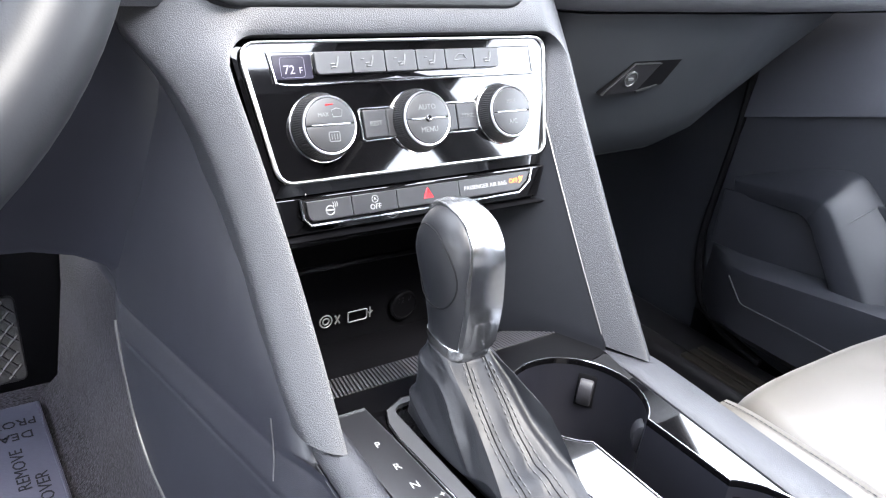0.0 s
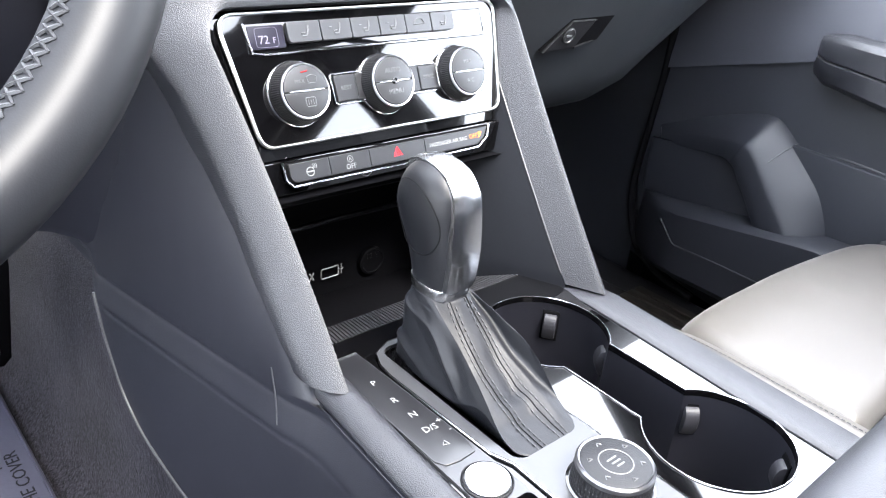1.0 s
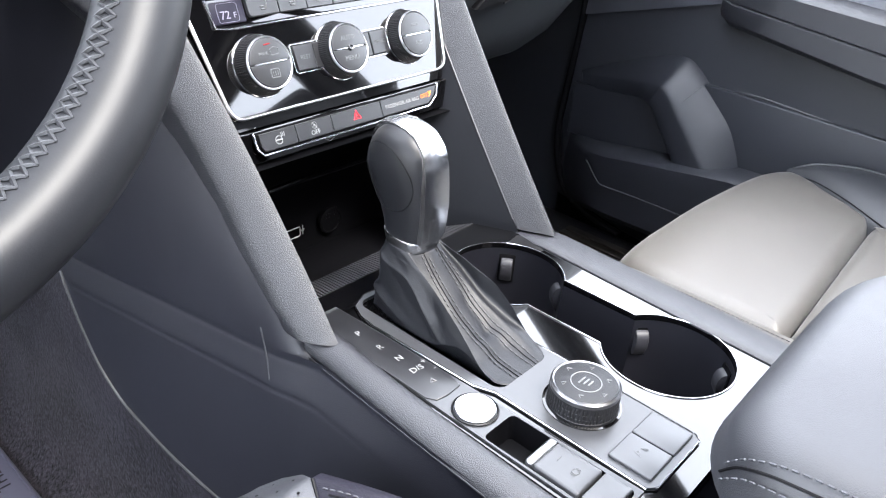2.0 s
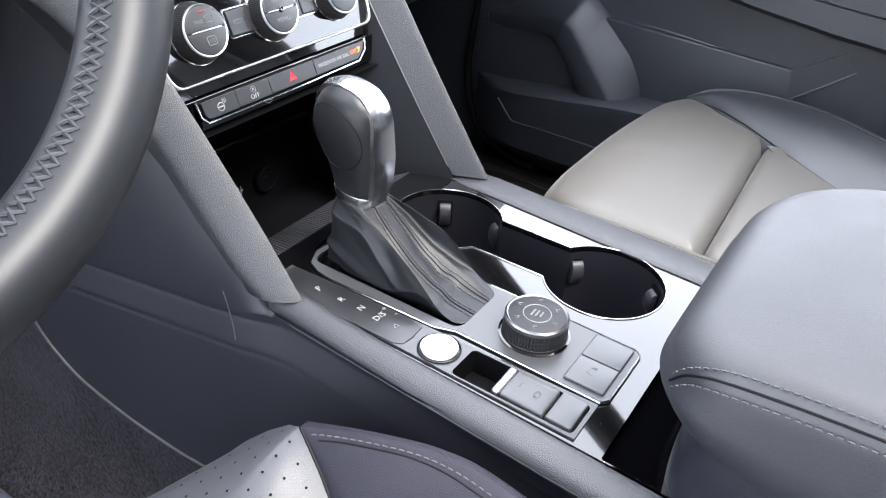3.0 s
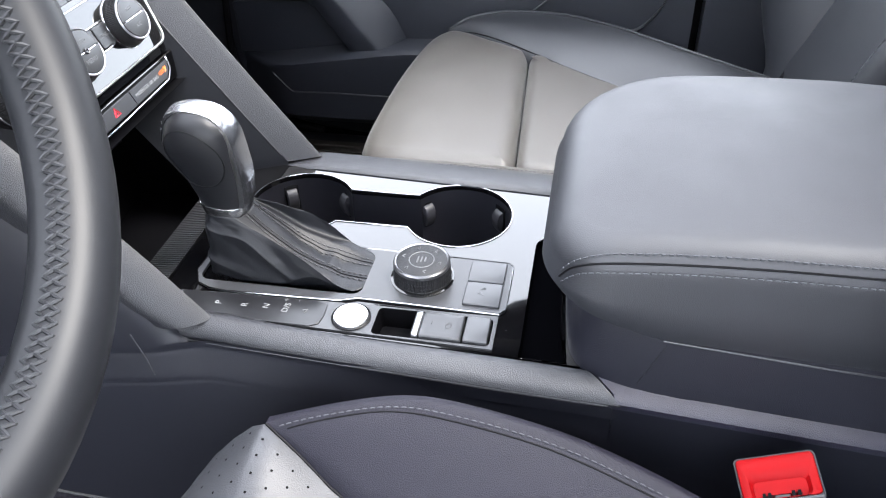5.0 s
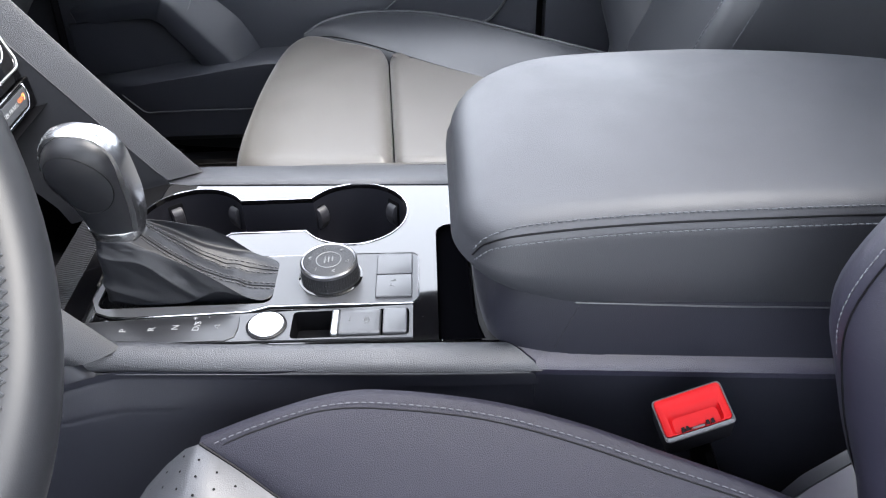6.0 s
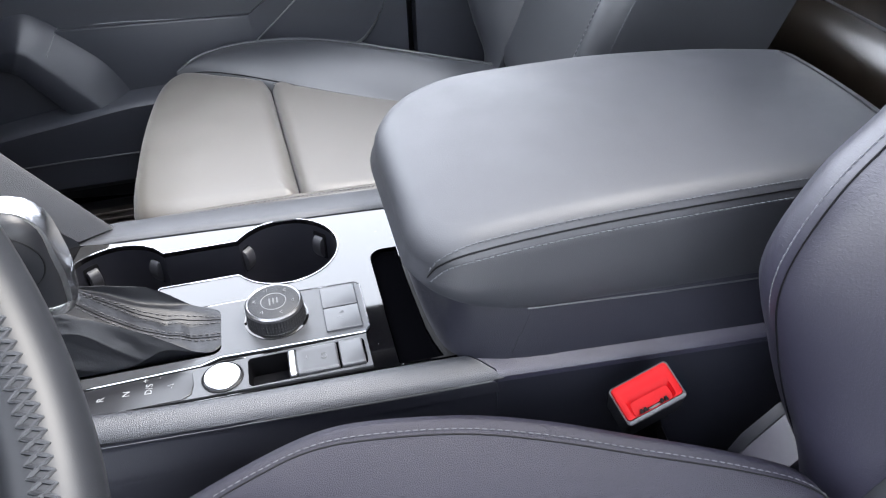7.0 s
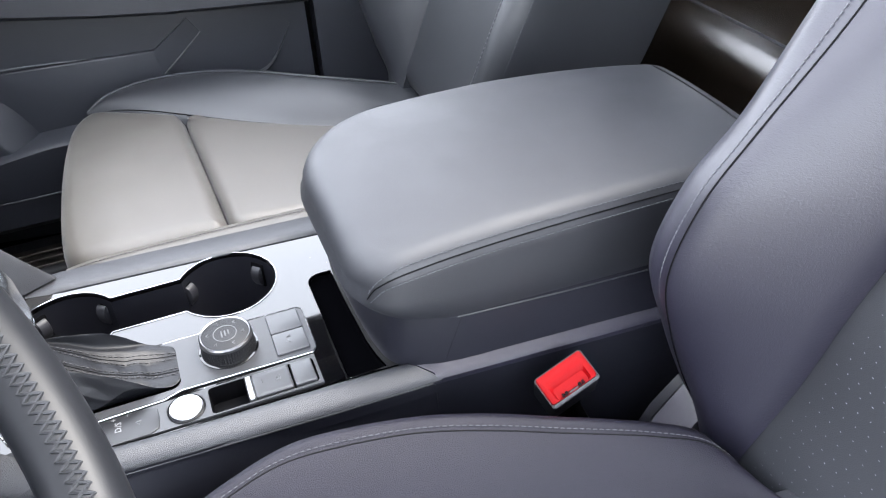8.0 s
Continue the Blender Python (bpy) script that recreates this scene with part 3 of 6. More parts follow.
armrest = thing("armrest", "black leather padded armrest with grey stitching on the console", "armrest", (0.018, -0.2, 0.5))
pad(bm, lid_out, lid_low, lid_top, 0.020, inner=10, seg=8, side=((0.05, -0.0015), (0.25, -0.0035), (0.6, -0.0030)))
padding = part("padding", bm, ARM, armrest, "padded leather lid")


def on_lid(dz):
    """A line on the lid's rounded edge, dz off the seam, from the rear of the driver's side round the nose."""
    out = []
    ring = [p for p in lid_out if p[0] < 0.0]
    ring = sorted([p for p in ring if p[1] > -0.40 and p[0] < -0.079], key=lambda p: (p[1] if p[0] < -0.1055 else 0.0) + (p[0] + 0.106 if p[0] >= -0.1055 else 0.0))
    line = even([(-0.106, -0.39, 0)] + [(x, y, 0) for x, y in ring], 0.006)
    for p in line:
        z = seam_z(p.x, p.y) + dz
        t = lid_top(p.x, p.y)
        h = min(1.0, max(0.0, (z - (t - 0.020)) / 0.020))
        d = 0.020 * (1 - math.sqrt(max(0.0, 1 - h * h))) if h > 0 else -0.0030
        c = Vector((0.018, min(p.y, -0.092), 0))
        n_ = (Vector((p.x, p.y, 0)) - c).normalized() if p.y > -0.072 else Vector((-1, 0, 0))
        out.append(Vector((p.x, p.y, z)) - n_ * (d - 0.0005))
    return spline(out[1:-1], 3)


bm = B()
tube(bm, on_lid(0.0), 0.0007, 6)
part("lid_seam", bm, SEAM, padding, "dark sewn seam")
for dz in (0.0042, -0.0050):
    bm = B()
    stitch(bm, on_lid(dz), pitch=0.0044, length=0.0031, r=0.0006, lift=Vector((-0.0005, 0, 0.0003)))
    part("stitching", bm, LTHREAD, padding, "grey double stitching", kind="stuff")

bm = B()
tube(bm, [(x, -0.4035 + 0.03 * max(0.0, x - 0.055), lid_top(x, -0.4035) + 0.0001) for x in [0.085 - 0.0125 * k for k in range(13)]], 0.0009, 6)
part("rear_seam", bm, SEAM, padding, "dark seam across the rear of the lid")

# ---- dashboard: climate panel, button row, padded wedges, cubby, glove box ----
PANEL = frame_m((0.020, 0.315, 0.57), (1, 0, 0), (0, 0.4027, 0.9153))
dash = thing("dashboard", "dark grey car dashboard with glossy black climate panel", "dashboard", (MID, 0.5, 0.3))
climate = thing("climate_control_panel", "glossy black climate control panel with three dials in the dashboard", "climate control", (MID, 0.33, 0.60))
keyrow = thing("switch_row", "row of black switch keys under the climate panel", "switch panel", (MID, 0.32, 0.56))


def rounded(pts, rads, n=5):
    """A polygon with each corner rounded."""
    out = []
    k = len(pts)
    for i, r in enumerate(rads):
        p, a, b = Vector(pts[i]), Vector(pts[i - 1]), Vector(pts[(i + 1) % k])
        p0, p1 = p + (a - p).normalized() * r, p + (b - p).normalized() * r
        for j in range(n + 1):
            t = j / n
            q = p0 * (1 - t) ** 2 + p * 2 * t * (1 - t) + p1 * t * t
            out.append((q.x, q.y))
    return out


bm = B()
ch = rounded([(-0.1185, 0.0815), (0.1145, 0.0815), (0.1020, -0.002), (-0.1055, -0.002)], (0.012, 0.012, 0.010, 0.010))
prism(bm, inset(ch, -0.0005), -0.02, 0.0, 0.0004, m=PANEL)
part("climate_bezel", bm, GLOSS, climate, "piano black climate control bezel", sharp=8)
bm = B()
edge_line = rounded([(-0.1265, 0.0875), (0.1225, 0.0875), (0.1085, -0.0125), (-0.1125, -0.0125)], (0.014, 0.014, 0.002, 0.002))
loft(bm, [[(x, y, -0.003) for x, y in inset(ch, -0.0003)], [(x, y, -0.0035) for x, y in inset(edge_line, 0.003)], [(x, y, -0.008) for x, y in edge_line], [(x, y, -0.03) for x, y in edge_line]], cap=(False, False), m=PANEL)
part("bezel_margin", bm, GLOSS, climate, "glossy black margin round the climate panel", sharp=15)
bm = B()
low = [(-0.1150, -0.0115), (0.1125, -0.0115), (0.1075, -0.034), (-0.1120, -0.034)]
prism(bm, low, -0.02, -0.0005, 0.001, m=PANEL @ Matrix.Translation((0, -0.0115, 0)) @ Matrix.Rotation(radians(13), 4, "X") @ Matrix.Translation((0, 0.0115, 0)))
part("lower_bezel", bm, GLOSS, keyrow, "glossy black strip round the key row", sharp=8)
bm = B()
tube(bm, [(x, y, 0.0004) for x, y in ch], 0.0014, 8, closed=True, flat=0.7, up=PANEL.to_3x3().col[2], m=PANEL)
part("chrome_frame", bm, BRIGHT, climate, "bright chrome outline of the climate panel")


def ridge(z):
    f = (z - 0.46) / 0.19
    return 0.198 + 0.142 * f, 0.1165 + 0.0095 * f * f


def lean(a, b, f):
    return Vector(a).lerp(Vector(b), f).normalized()


def frame_sections(s):
    """Rim point, outward and inward directions and width of the padded frame, from the foot of a leg to the middle."""
    out = []
    grow = 0.006 if s < 0 else 0.0
    rear = Vector((-s * (0.43 if s > 0 else 0.10), 0.9, 0)).normalized()
    for z, wide in ((0.4580 if s < 0 else 0.4528, 0.0265), (0.4600, 0.0280), (0.475, 0.0305), (0.50, 0.032), (0.53, 0.032), (0.56, 0.0325), (0.585, 0.034), (0.605, 0.038), (0.620, 0.045), (0.632, 0.054)):
        y, w = ridge(z)
        f = max(0.0, (z - 0.46) / 0.19)
        out.append((Vector((MID + s * (w + grow * f * f), y, z)), Vector((s * 0.62, 0.78, 0)), rear, wide))
    w0 = ridge(0.632)[1] + grow * 0.82
    for k, wide in zip(range(1, 8), (0.066, 0.080, 0.090, 0.090, 0.078, 0.060, 0.046)):
        a = math.pi / 2 * k / 8
        z = 0.632 + 0.018 * math.sin(a)
        out.append((Vector((MID + s * (w0 - 0.018 + 0.018 * math.cos(a)), ridge(z)[0], z)), lean((s * 0.62, 0.78, 0), (0, 0.42, 0.91), (k / 8) ** 1.2), lean(rear, (0, 0.95, -0.3), k / 8), wide))
    for k in range(6):
        out.append((Vector((MID + s * (w0 - 0.018) * (1 - k / 6), 0.340, 0.650)), Vector((0, 0.42, 0.91)), Vector((0, 0.95, -0.3)), 0.036))
    return out


secs = frame_sections(-1) + [(Vector((MID, 0.340, 0.650)), Vector((0, 0.42, 0.91)), Vector((0, 0.95, -0.3)), 0.036)] + frame_sections(1)[::-1]
back = Vector((0, 1, 0))
bm = B()
rings = []
for p, e, b, w in secs:
    rings.append([p + b * 0.032, p + b * 0.016, p + b * 0.005, p + b * 0.0018 + e * 0.0002, p + b * 0.0004 + e * 0.0006, p + e * 0.002 + b * -0.0003, p + e * 0.005 + b * -0.0010, p + e * (0.3 * w) - back * 0.0022, p + e * (0.55 * w) - back * 0.0026, p + e * (0.8 * w) - back * 0.0012, p + e * (0.95 * w) + back * 0.001, p + e * w + back * 0.006, p + e * w + back * 0.035])
loft(bm, rings)
part("padded_frame", bm, DASH, dash, "grained padded frame round the climate panel", sharp=50)
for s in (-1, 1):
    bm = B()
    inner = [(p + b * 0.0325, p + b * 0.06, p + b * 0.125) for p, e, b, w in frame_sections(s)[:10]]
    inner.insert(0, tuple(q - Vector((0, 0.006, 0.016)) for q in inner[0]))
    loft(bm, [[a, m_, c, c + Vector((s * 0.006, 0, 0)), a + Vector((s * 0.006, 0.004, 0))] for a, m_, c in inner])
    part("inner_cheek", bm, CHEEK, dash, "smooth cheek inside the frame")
    bm = B()
    tube(bm, [a + Vector((-s * 0.0003, 0, 0)) for a, m_, c in inner[2:-1]], 0.0006, 5)
    part("cheek_seam", bm, SATIN, dash, "thin bright seam")
# screen housing above the frame
SH = frame_m((MID - 0.012, 0.3425, 0.6655), (1, 0, 0), (0, 0.30, 0.95))
bm = B()
prism(bm, rrect(-0.128, 0.108, 0.0, 0.19, 0.022, 6), -0.03, 0.0, 0.003, m=SH)
part("screen_housing", bm, DARK, dash, "dark screen housing")
bm = B()
loft(bm, [[(x, 0.375, 0.66), (x, 0.36 + abs(x - MID) * 0.05, 0.69), (x, 0.40, 0.73), (x, 0.55, 0.76), (x, 0.55, 0.66)] for x in (MID - 0.20, MID - 0.1, MID, MID + 0.1, MID + 0.2)])
part("dash_top", bm, DASH, dash, "grained dash top behind the frame")

# open cubby under the climate panel
bm = B()
x0, x1 = -0.088, 0.128
loft(bm, [[(x0, 0.253, 0.449), (x0, 0.292, 0.434), (x0, 0.298, 0.402), (x0, 0.385, 0.398), (x0, 0.395, 0.46), (x0, 0.385, 0.53), (x0, 0.300, 0.536)],
          [(x1, 0.253, 0.449), (x1, 0.292, 0.434), (x1, 0.298, 0.402), (x1, 0.385, 0.398), (x1, 0.395, 0.46), (x1, 0.385, 0.53), (x1, 0.300, 0.536)]], closed=False, cap=(False, False))
bm.verts.ensure_lookup_table()
half = len(bm.verts) // 2
bm.faces.new(bm.verts[:half])
bm.faces.new(bm.verts[half:][::-1])
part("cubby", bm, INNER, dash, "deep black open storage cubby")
bm = B()
n = 76
for k in range(n):
    x = x0 + 0.006 + (x1 - x0 - 0.012) * k / (n - 1)
    tube(bm, [(x - 0.004, 0.2555, 0.4497), (x + 0.002, 0.274, 0.4430), (x + 0.008, 0.291, 0.4360)], 0.0010, 5)
part("ribbed_mat", bm, RIB, dash, "ribbed rubber mat edge", kind="stuff")

for zz, yy in ((0.462, 0.3935), (0.487, 0.3910)):
    bm = B()
    tube(bm, [(x0 + 0.004, yy, zz), (0.02, yy + 0.001, zz + 0.001), (x1 - 0.004, yy, zz)], 0.0042, 8, flat=0.6)
    part("cubby_rib", bm, DARK, dash, "soft rib across the cubby's back")

# passenger side: the dash's lower edge rises towards the door
bm = B()
rings = []
for x, zb, dy in ((0.150, 0.508, 0.05), (0.175, 0.505, 0.01), (0.20, 0.504, 0.0), (0.30, 0.503, 0.0), (0.40, 0.505, 0.0), (0.455, 0.520, 0.0), (0.50, 0.543, 0.003), (0.60, 0.592, 0.008), (0.69, 0.640, 0.012), (0.73, 0.652, 0.018)):
    zt = 0.657
    h = zt - zb
    rings.append([(x, 0.80, zb - 0.02), (x, 0.50 + dy, zb - 0.012), (x, 0.452 + dy, zb - 0.004), (x, 0.440 + dy, zb + 0.004), (x, 0.435 + dy - 0.012 * h / 0.17, zb + 0.25 * h), (x, 0.435 + dy - 0.030 * h / 0.17, zb + 0.5 * h), (x, 0.435 + dy - 0.055 * h / 0.17, zb + 0.8 * h), (x, 0.435 + dy - 0.066 * h / 0.17, zt - 0.003), (x, 0.374 + dy, zt - 0.0005), (x, 0.40 + dy, zt), (x, 0.80, zt)])
loft(bm, rings)
glove = thing("glove_box", "closed smooth dark grey glove box under the passenger dash", "glove box", (0.42, 0.45, 0.50))
part("lid", bm, GLOVE, glove, "smooth dark grey lid")
bm = B()
rings = []
for x, dy in ((0.150, 0.03), (0.165, 0.012), (0.185, 0.003), (0.22, 0.0), (0.30, 0.0), (0.45, 0.0), (0.60, 0.008), (0.74, 0.018)):
    rings.append([(x, 0.95, 0.658), (x, 0.375 + dy, 0.658), (x, 0.364 + dy, 0.6605), (x, 0.3575 + dy, 0.669), (x, 0.356 + dy, 0.690), (x, 0.363 + dy, 0.72), (x, 0.385 + dy, 0.745), (x, 0.46 + dy, 0.765), (x, 0.95, 0.79)])
loft(bm, rings)
part("dash_pad", bm, DASH, dash, "grained padding above the glove box")
# latch: recess, plate, lock cylinder
LM = frame_m((0.297, 0.3985, 0.5965), (1, 0.0, 0.0), (0, -0.33, 0.94))
bm = B()
# a black plate on the lid stands for the recess's shade
prism(bm, [(-0.0335, -0.0175), (0.018, -0.0165), (0.047, -0.010), (0.058, 0.0165), (-0.006, 0.0165)], -0.006, 0.0010, m=LM)
part("latch_recess", bm, INNER, glove, "black plate for the shade of the latch recess", flat=True)
bm = B()
prism(bm, [(-0.0325, -0.0170), (0.0115, -0.0145), (0.0285, 0.0150), (-0.006, 0.0150)], 0.0, 0.0035, 0.0008, m=LM)
latch = part("latch", bm, DARK, glove, "flat black glove box latch", flat=True)
bm = B()
tube(bm, [(-0.006, 0.0150, 0.0036), (0.0285, 0.0150, 0.0036)], 0.0005, 5, m=LM)
tube(bm, [(0.0115, -0.0150, 0.0032), (0.030, -0.0125, 0.0012), (0.040, -0.0105, 0.0012)], 0.0012, 5, m=LM)
part("latch_edge", bm, BUTTON, latch, "thin slightly paler latch edge", kind="stuff")
bm = B()
lathe(bm, [(0.0082, 0.003), (0.0082, 0.0045), (0.0070, 0.0052), (0.0066, 0.0042), (0.001, 0.0042)], 28, LM @ Matrix.Translation((-0.005, 0, 0)))
part("lock", bm, SATIN, latch, "round dark lock")
bm = B()
prism(bm, rrect(-0.005 - 0.0035, -0.005 + 0.0035, -0.0009, 0.0009, 0.0004), 0.0042, 0.0050, m=LM)
part("keyhole", bm, SILVER, latch)
# driver side: knee panel
bm = B()
rings = []
for x, dy, zk in ((-0.124, -0.080, -0.035), (-0.132, -0.045, -0.030), (-0.141, -0.022, -0.022), (-0.152, -0.009, -0.015), (-0.17, -0.001, -0.008), (-0.2, 0.0, 0.0), (-0.45, 0.0, 0.02), (-0.7, 0.03, 0.02)):
    rings.append([(x, 0.85, 0.47), (x, 0.53 + dy, 0.462 + zk), (x, 0.507 + dy, 0.460 + zk), (x, 0.498 + dy, 0.468 + zk), (x, 0.470 + 0.8 * dy, 0.51), (x, 0.44 + 0.45 * dy, 0.56), (x, 0.415 + 0.2 * dy, 0.61), (x, 0.40, 0.66), (x, 0.40, 0.74), (x, 0.46, 0.78), (x, 0.95, 0.80)])
loft(bm, rings)
part("knee_panel", bm, SIDE, dash, "smooth dark grey knee panel")

# ---- climate panel pieces ----
def on_panel(x, y, z=0.0):
    return PANEL @ Matrix.Translation((x, y, z))


bm = B()
prism(bm, rrect(-0.101, 0.098, 0.0565, 0.0752, 0.0012), -0.002, 0.0011, 0.0004, m=PANEL)
part("strip_base", bm, GLOSS, climate, "glossy strip behind the seat buttons")
bm = B()
tube(bm, [(-0.1015, 0.0755, 0.0008), (-0.0985, 0.0570, 0.0010), (-0.09, 0.0558, 0.0010), (0.0985, 0.0562, 0.0010), (0.0985, 0.0755, 0.0008)], 0.0008, 6, m=PANEL)
part("strip_trim", bm, CHROME, climate, "thin chrome line under the strip")
SCREEN = surface("dark_display", (0.010, 0.009, 0.016), 0.30, spec=0.15)
bm = B()
prism(bm, rrect(-0.0995, -0.0745, 0.0590, 0.0735, 0.001), 0.0, 0.0016, 0.0004, m=PANEL)
disp = part("display", bm, SCREEN, climate, "small dark temperature display")
LIT = surface("display_light", (0.10, 0.095, 0.12), 0.5)
LIT.node_tree.nodes["Principled BSDF"].inputs["Emission Color"].default_value = (0.72, 0.68, 1.0, 1)
LIT.node_tree.nodes["Principled BSDF"].inputs["Emission Strength"].default_value = 0.022
lettering("display_text", "72", 0.0074, on_panel(-0.0895, 0.0645, 0.0018), LIT, disp, "lit temperature digits")
lettering("display_text", "F", 0.0052, on_panel(-0.0822, 0.0640, 0.0018), LIT, disp)
bm = B()
tube(bm, [(x, y, 0.0018) for x, y in rrect(-0.0950, -0.0795, 0.0600, 0.0722, 0.002, 3)], 0.00012, 4, closed=True, m=PANEL)
part("display_outline", bm, LIT, disp)

ICON = surface("pale_icon_print", (0.085, 0.087, 0.09), 0.5, vary=0.02)
edges = [-0.0735, -0.0485, -0.0245, -0.001, 0.0220, 0.0455, 0.0675]


def seat_icon(bm, cx, cy, flip=1):
    tube(bm, [(cx - 0.002 * flip, cy - 0.0032, 0.0046), (cx + 0.0012 * flip, cy - 0.0032, 0.0046), (cx + 0.0026 * flip, cy + 0.0002, 0.0046), (cx + 0.0030 * flip, cy + 0.0034, 0.0046)], 0.00055, 4, m=PANEL)
    tube(bm, [(cx - 0.0026 * flip, cy - 0.0015, 0.0046), (cx + 0.0002 * flip, cy - 0.0012, 0.0046)], 0.0005, 4, m=PANEL)


for k, (u0, u1) in enumerate(zip(edges, edges[1:])):
    bm = B()
    prism(bm, rrect(u0 + 0.0004, u1 - 0.0004, 0.0610 - 0.0, 0.0742, (0.001, 0.001, 0.003 if k == 0 else 0.001, 0.003 if k == 5 else 0.001)), 0.0, 0.0042, 0.0005, m=PANEL)
    bt = part("seat_button", bm, SATIN, climate, "grey climate button", sharp=12)
    bm = B()
    c = (u0 + u1) / 2
    if k == 4:
        tube(bm, [(c - 0.005, 0.0665, 0.0046), (c - 0.004, 0.0685, 0.0046), (c - 0.001, 0.0705, 0.0046), (c + 0.003, 0.0700, 0.0046), (c + 0.005, 0.0668, 0.0046), (c - 0.005, 0.0665, 0.0046)], 0.00035, 4, m=PANEL)
    else:
        seat_icon(bm, c, 0.0680, 1 if k else 1)
        if k in (1, 2, 3):
            tube(bm, [(c - 0.0055, 0.069, 0.0046), (c - 0.0035, 0.069, 0.0046)], 0.0004, 4, m=PANEL)
    part("icon", bm, ICON, bt, kind="stuff")

for i, (kx, ky) in enumerate(((-0.0735, 0.0295), (-0.0040, 0.0285), (0.0655, 0.0285))):
    K = on_panel(kx, ky) @ Matrix.Scale(0.78, 4, (0, 0, 1))
    bm = B()
    n = 252
    rings = []
    for z, r, d in ((0.001, 0.0202, 0), (0.003, 0.0202, 0.0), (0.0035, 0.0202, 0.0004), (0.0062, 0.0198, 0.0004), (0.0066, 0.0195, 0.0), (0.0070, 0.0196, 0.0004), (0.0095, 0.0191, 0.0004), (0.0100, 0.0188, 0.0), (0.0104, 0.0188, 0.0004), (0.0128, 0.0183, 0.0004), (0.0134, 0.0180, 0.0), (0.0150, 0.0176, 0)):
        rings.append([((r - (d if j % 3 == 0 else 0)) * math.cos(2 * math.pi * j / n), (r - (d if j % 3 == 0 else 0)) * math.sin(2 * math.pi * j / n), z) for j in range(n)])
    loft(bm, rings, m=K)
    kd = part("dial", bm, DARK, climate, "black knurled climate dial", sharp=25)
    bm = B()
    lathe(bm, [(0.0214, 0.0), (0.0214, 0.0010), (0.0208, 0.0018), (0.0199, 0.0010), (0.0199, 0.0)], 48, K)
    part("dial_ring", bm, CHROME, kd, "thin bright base ring of the dial")
    bm = B()
    lathe(bm, [(0.0177, 0.0148), (0.0176, 0.0161), (0.0172, 0.0167), (0.0165, 0.0163), (0.0165, 0.0148)], 56, K)
    part("dial_rim", bm, SILVER, kd, "polished rim of the dial")
    for sgn in (1, -1):
        bm = B()
        pts = [(0.0161 * math.cos(math.pi * j / 24), sgn * (0.0004 + 0.0157 * math.sin(math.pi * j / 24))) for j in range(25)]
        prism(bm, pts, 0.013, 0.0170, 0.0005, m=K)
        part("dial_key", bm, DIALKEY, kd, "half-round grey key in the dial", sharp=12)
    bm = B()
    prism(bm, rrect(-0.0125, 0.0125, -0.00055, 0.00055, 0.0004), 0.016, 0.0176, 0.0002, m=K)
    part("dial_bar", bm, CHROME, kd, "thin chrome bar across the dial")
    if i == 1:
        bm = B()
        lathe(bm, [(0.0022, 0.0165), (0.0022, 0.0184), (0.0016, 0.0192), (0.0009, 0.0186), (0.0003, 0.0186)], 24, K)
        part("dial_pin", bm, GLOSS, kd, "small round sensor pin")
        lettering("dial_text", "AUTO", 0.0048, K @ Matrix.Translation((0, 0.0072, 0.0171)), GREY_PRINT, kd)
        lettering("dial_text", "MENU", 0.0048, K @ Matrix.Translation((0, -0.0072, 0.0171)), GREY_PRINT, kd)
    if i == 2:
        lettering("dial_text", "MAX", 0.0036, K @ Matrix.Translation((0, 0.0070, 0.0171)), GREY_PRINT, kd)
        lettering("dial_text", "A/C", 0.0044, K @ Matrix.Translation((0, -0.0070, 0.0171)), GREY_PRINT, kd)
    if i == 0:
        lettering("dial_text", "MAX", 0.0034, K @ Matrix.Translation((-0.004, 0.0062, 0.0171)), GREY_PRINT, kd)
        bm = B()
        tube(bm, [(0.002, 0.0045, 0.0172), (0.0012, 0.0085, 0.0172), (0.0048, 0.0096, 0.0172), (0.0084, 0.0085, 0.0172), (0.0076, 0.0045, 0.0172)], 0.00035, 4, closed=True, m=K)
        tube(bm, [(x, y - 0.0072, 0.0172) for x, y in rrect(-0.0022, 0.0048, -0.0028, 0.0028, 0.0008, 2)], 0.00035, 4, closed=True, m=K)
        for dx in (-0.0005, 0.0013, 0.0031):
            tube(bm, [(dx, -0.0088, 0.0172), (dx, -0.0056, 0.0172)], 0.0003, 4, m=K)
        part("icon", bm, GREY_PRINT, kd, kind="stuff")
        bm = B()
        tube(bm, [(-0.002, 0.0118, 0.0172), (0.003, 0.0122, 0.0172)], 0.0004, 4, m=K)
        part("dial_lamp", bm, RED, kd)
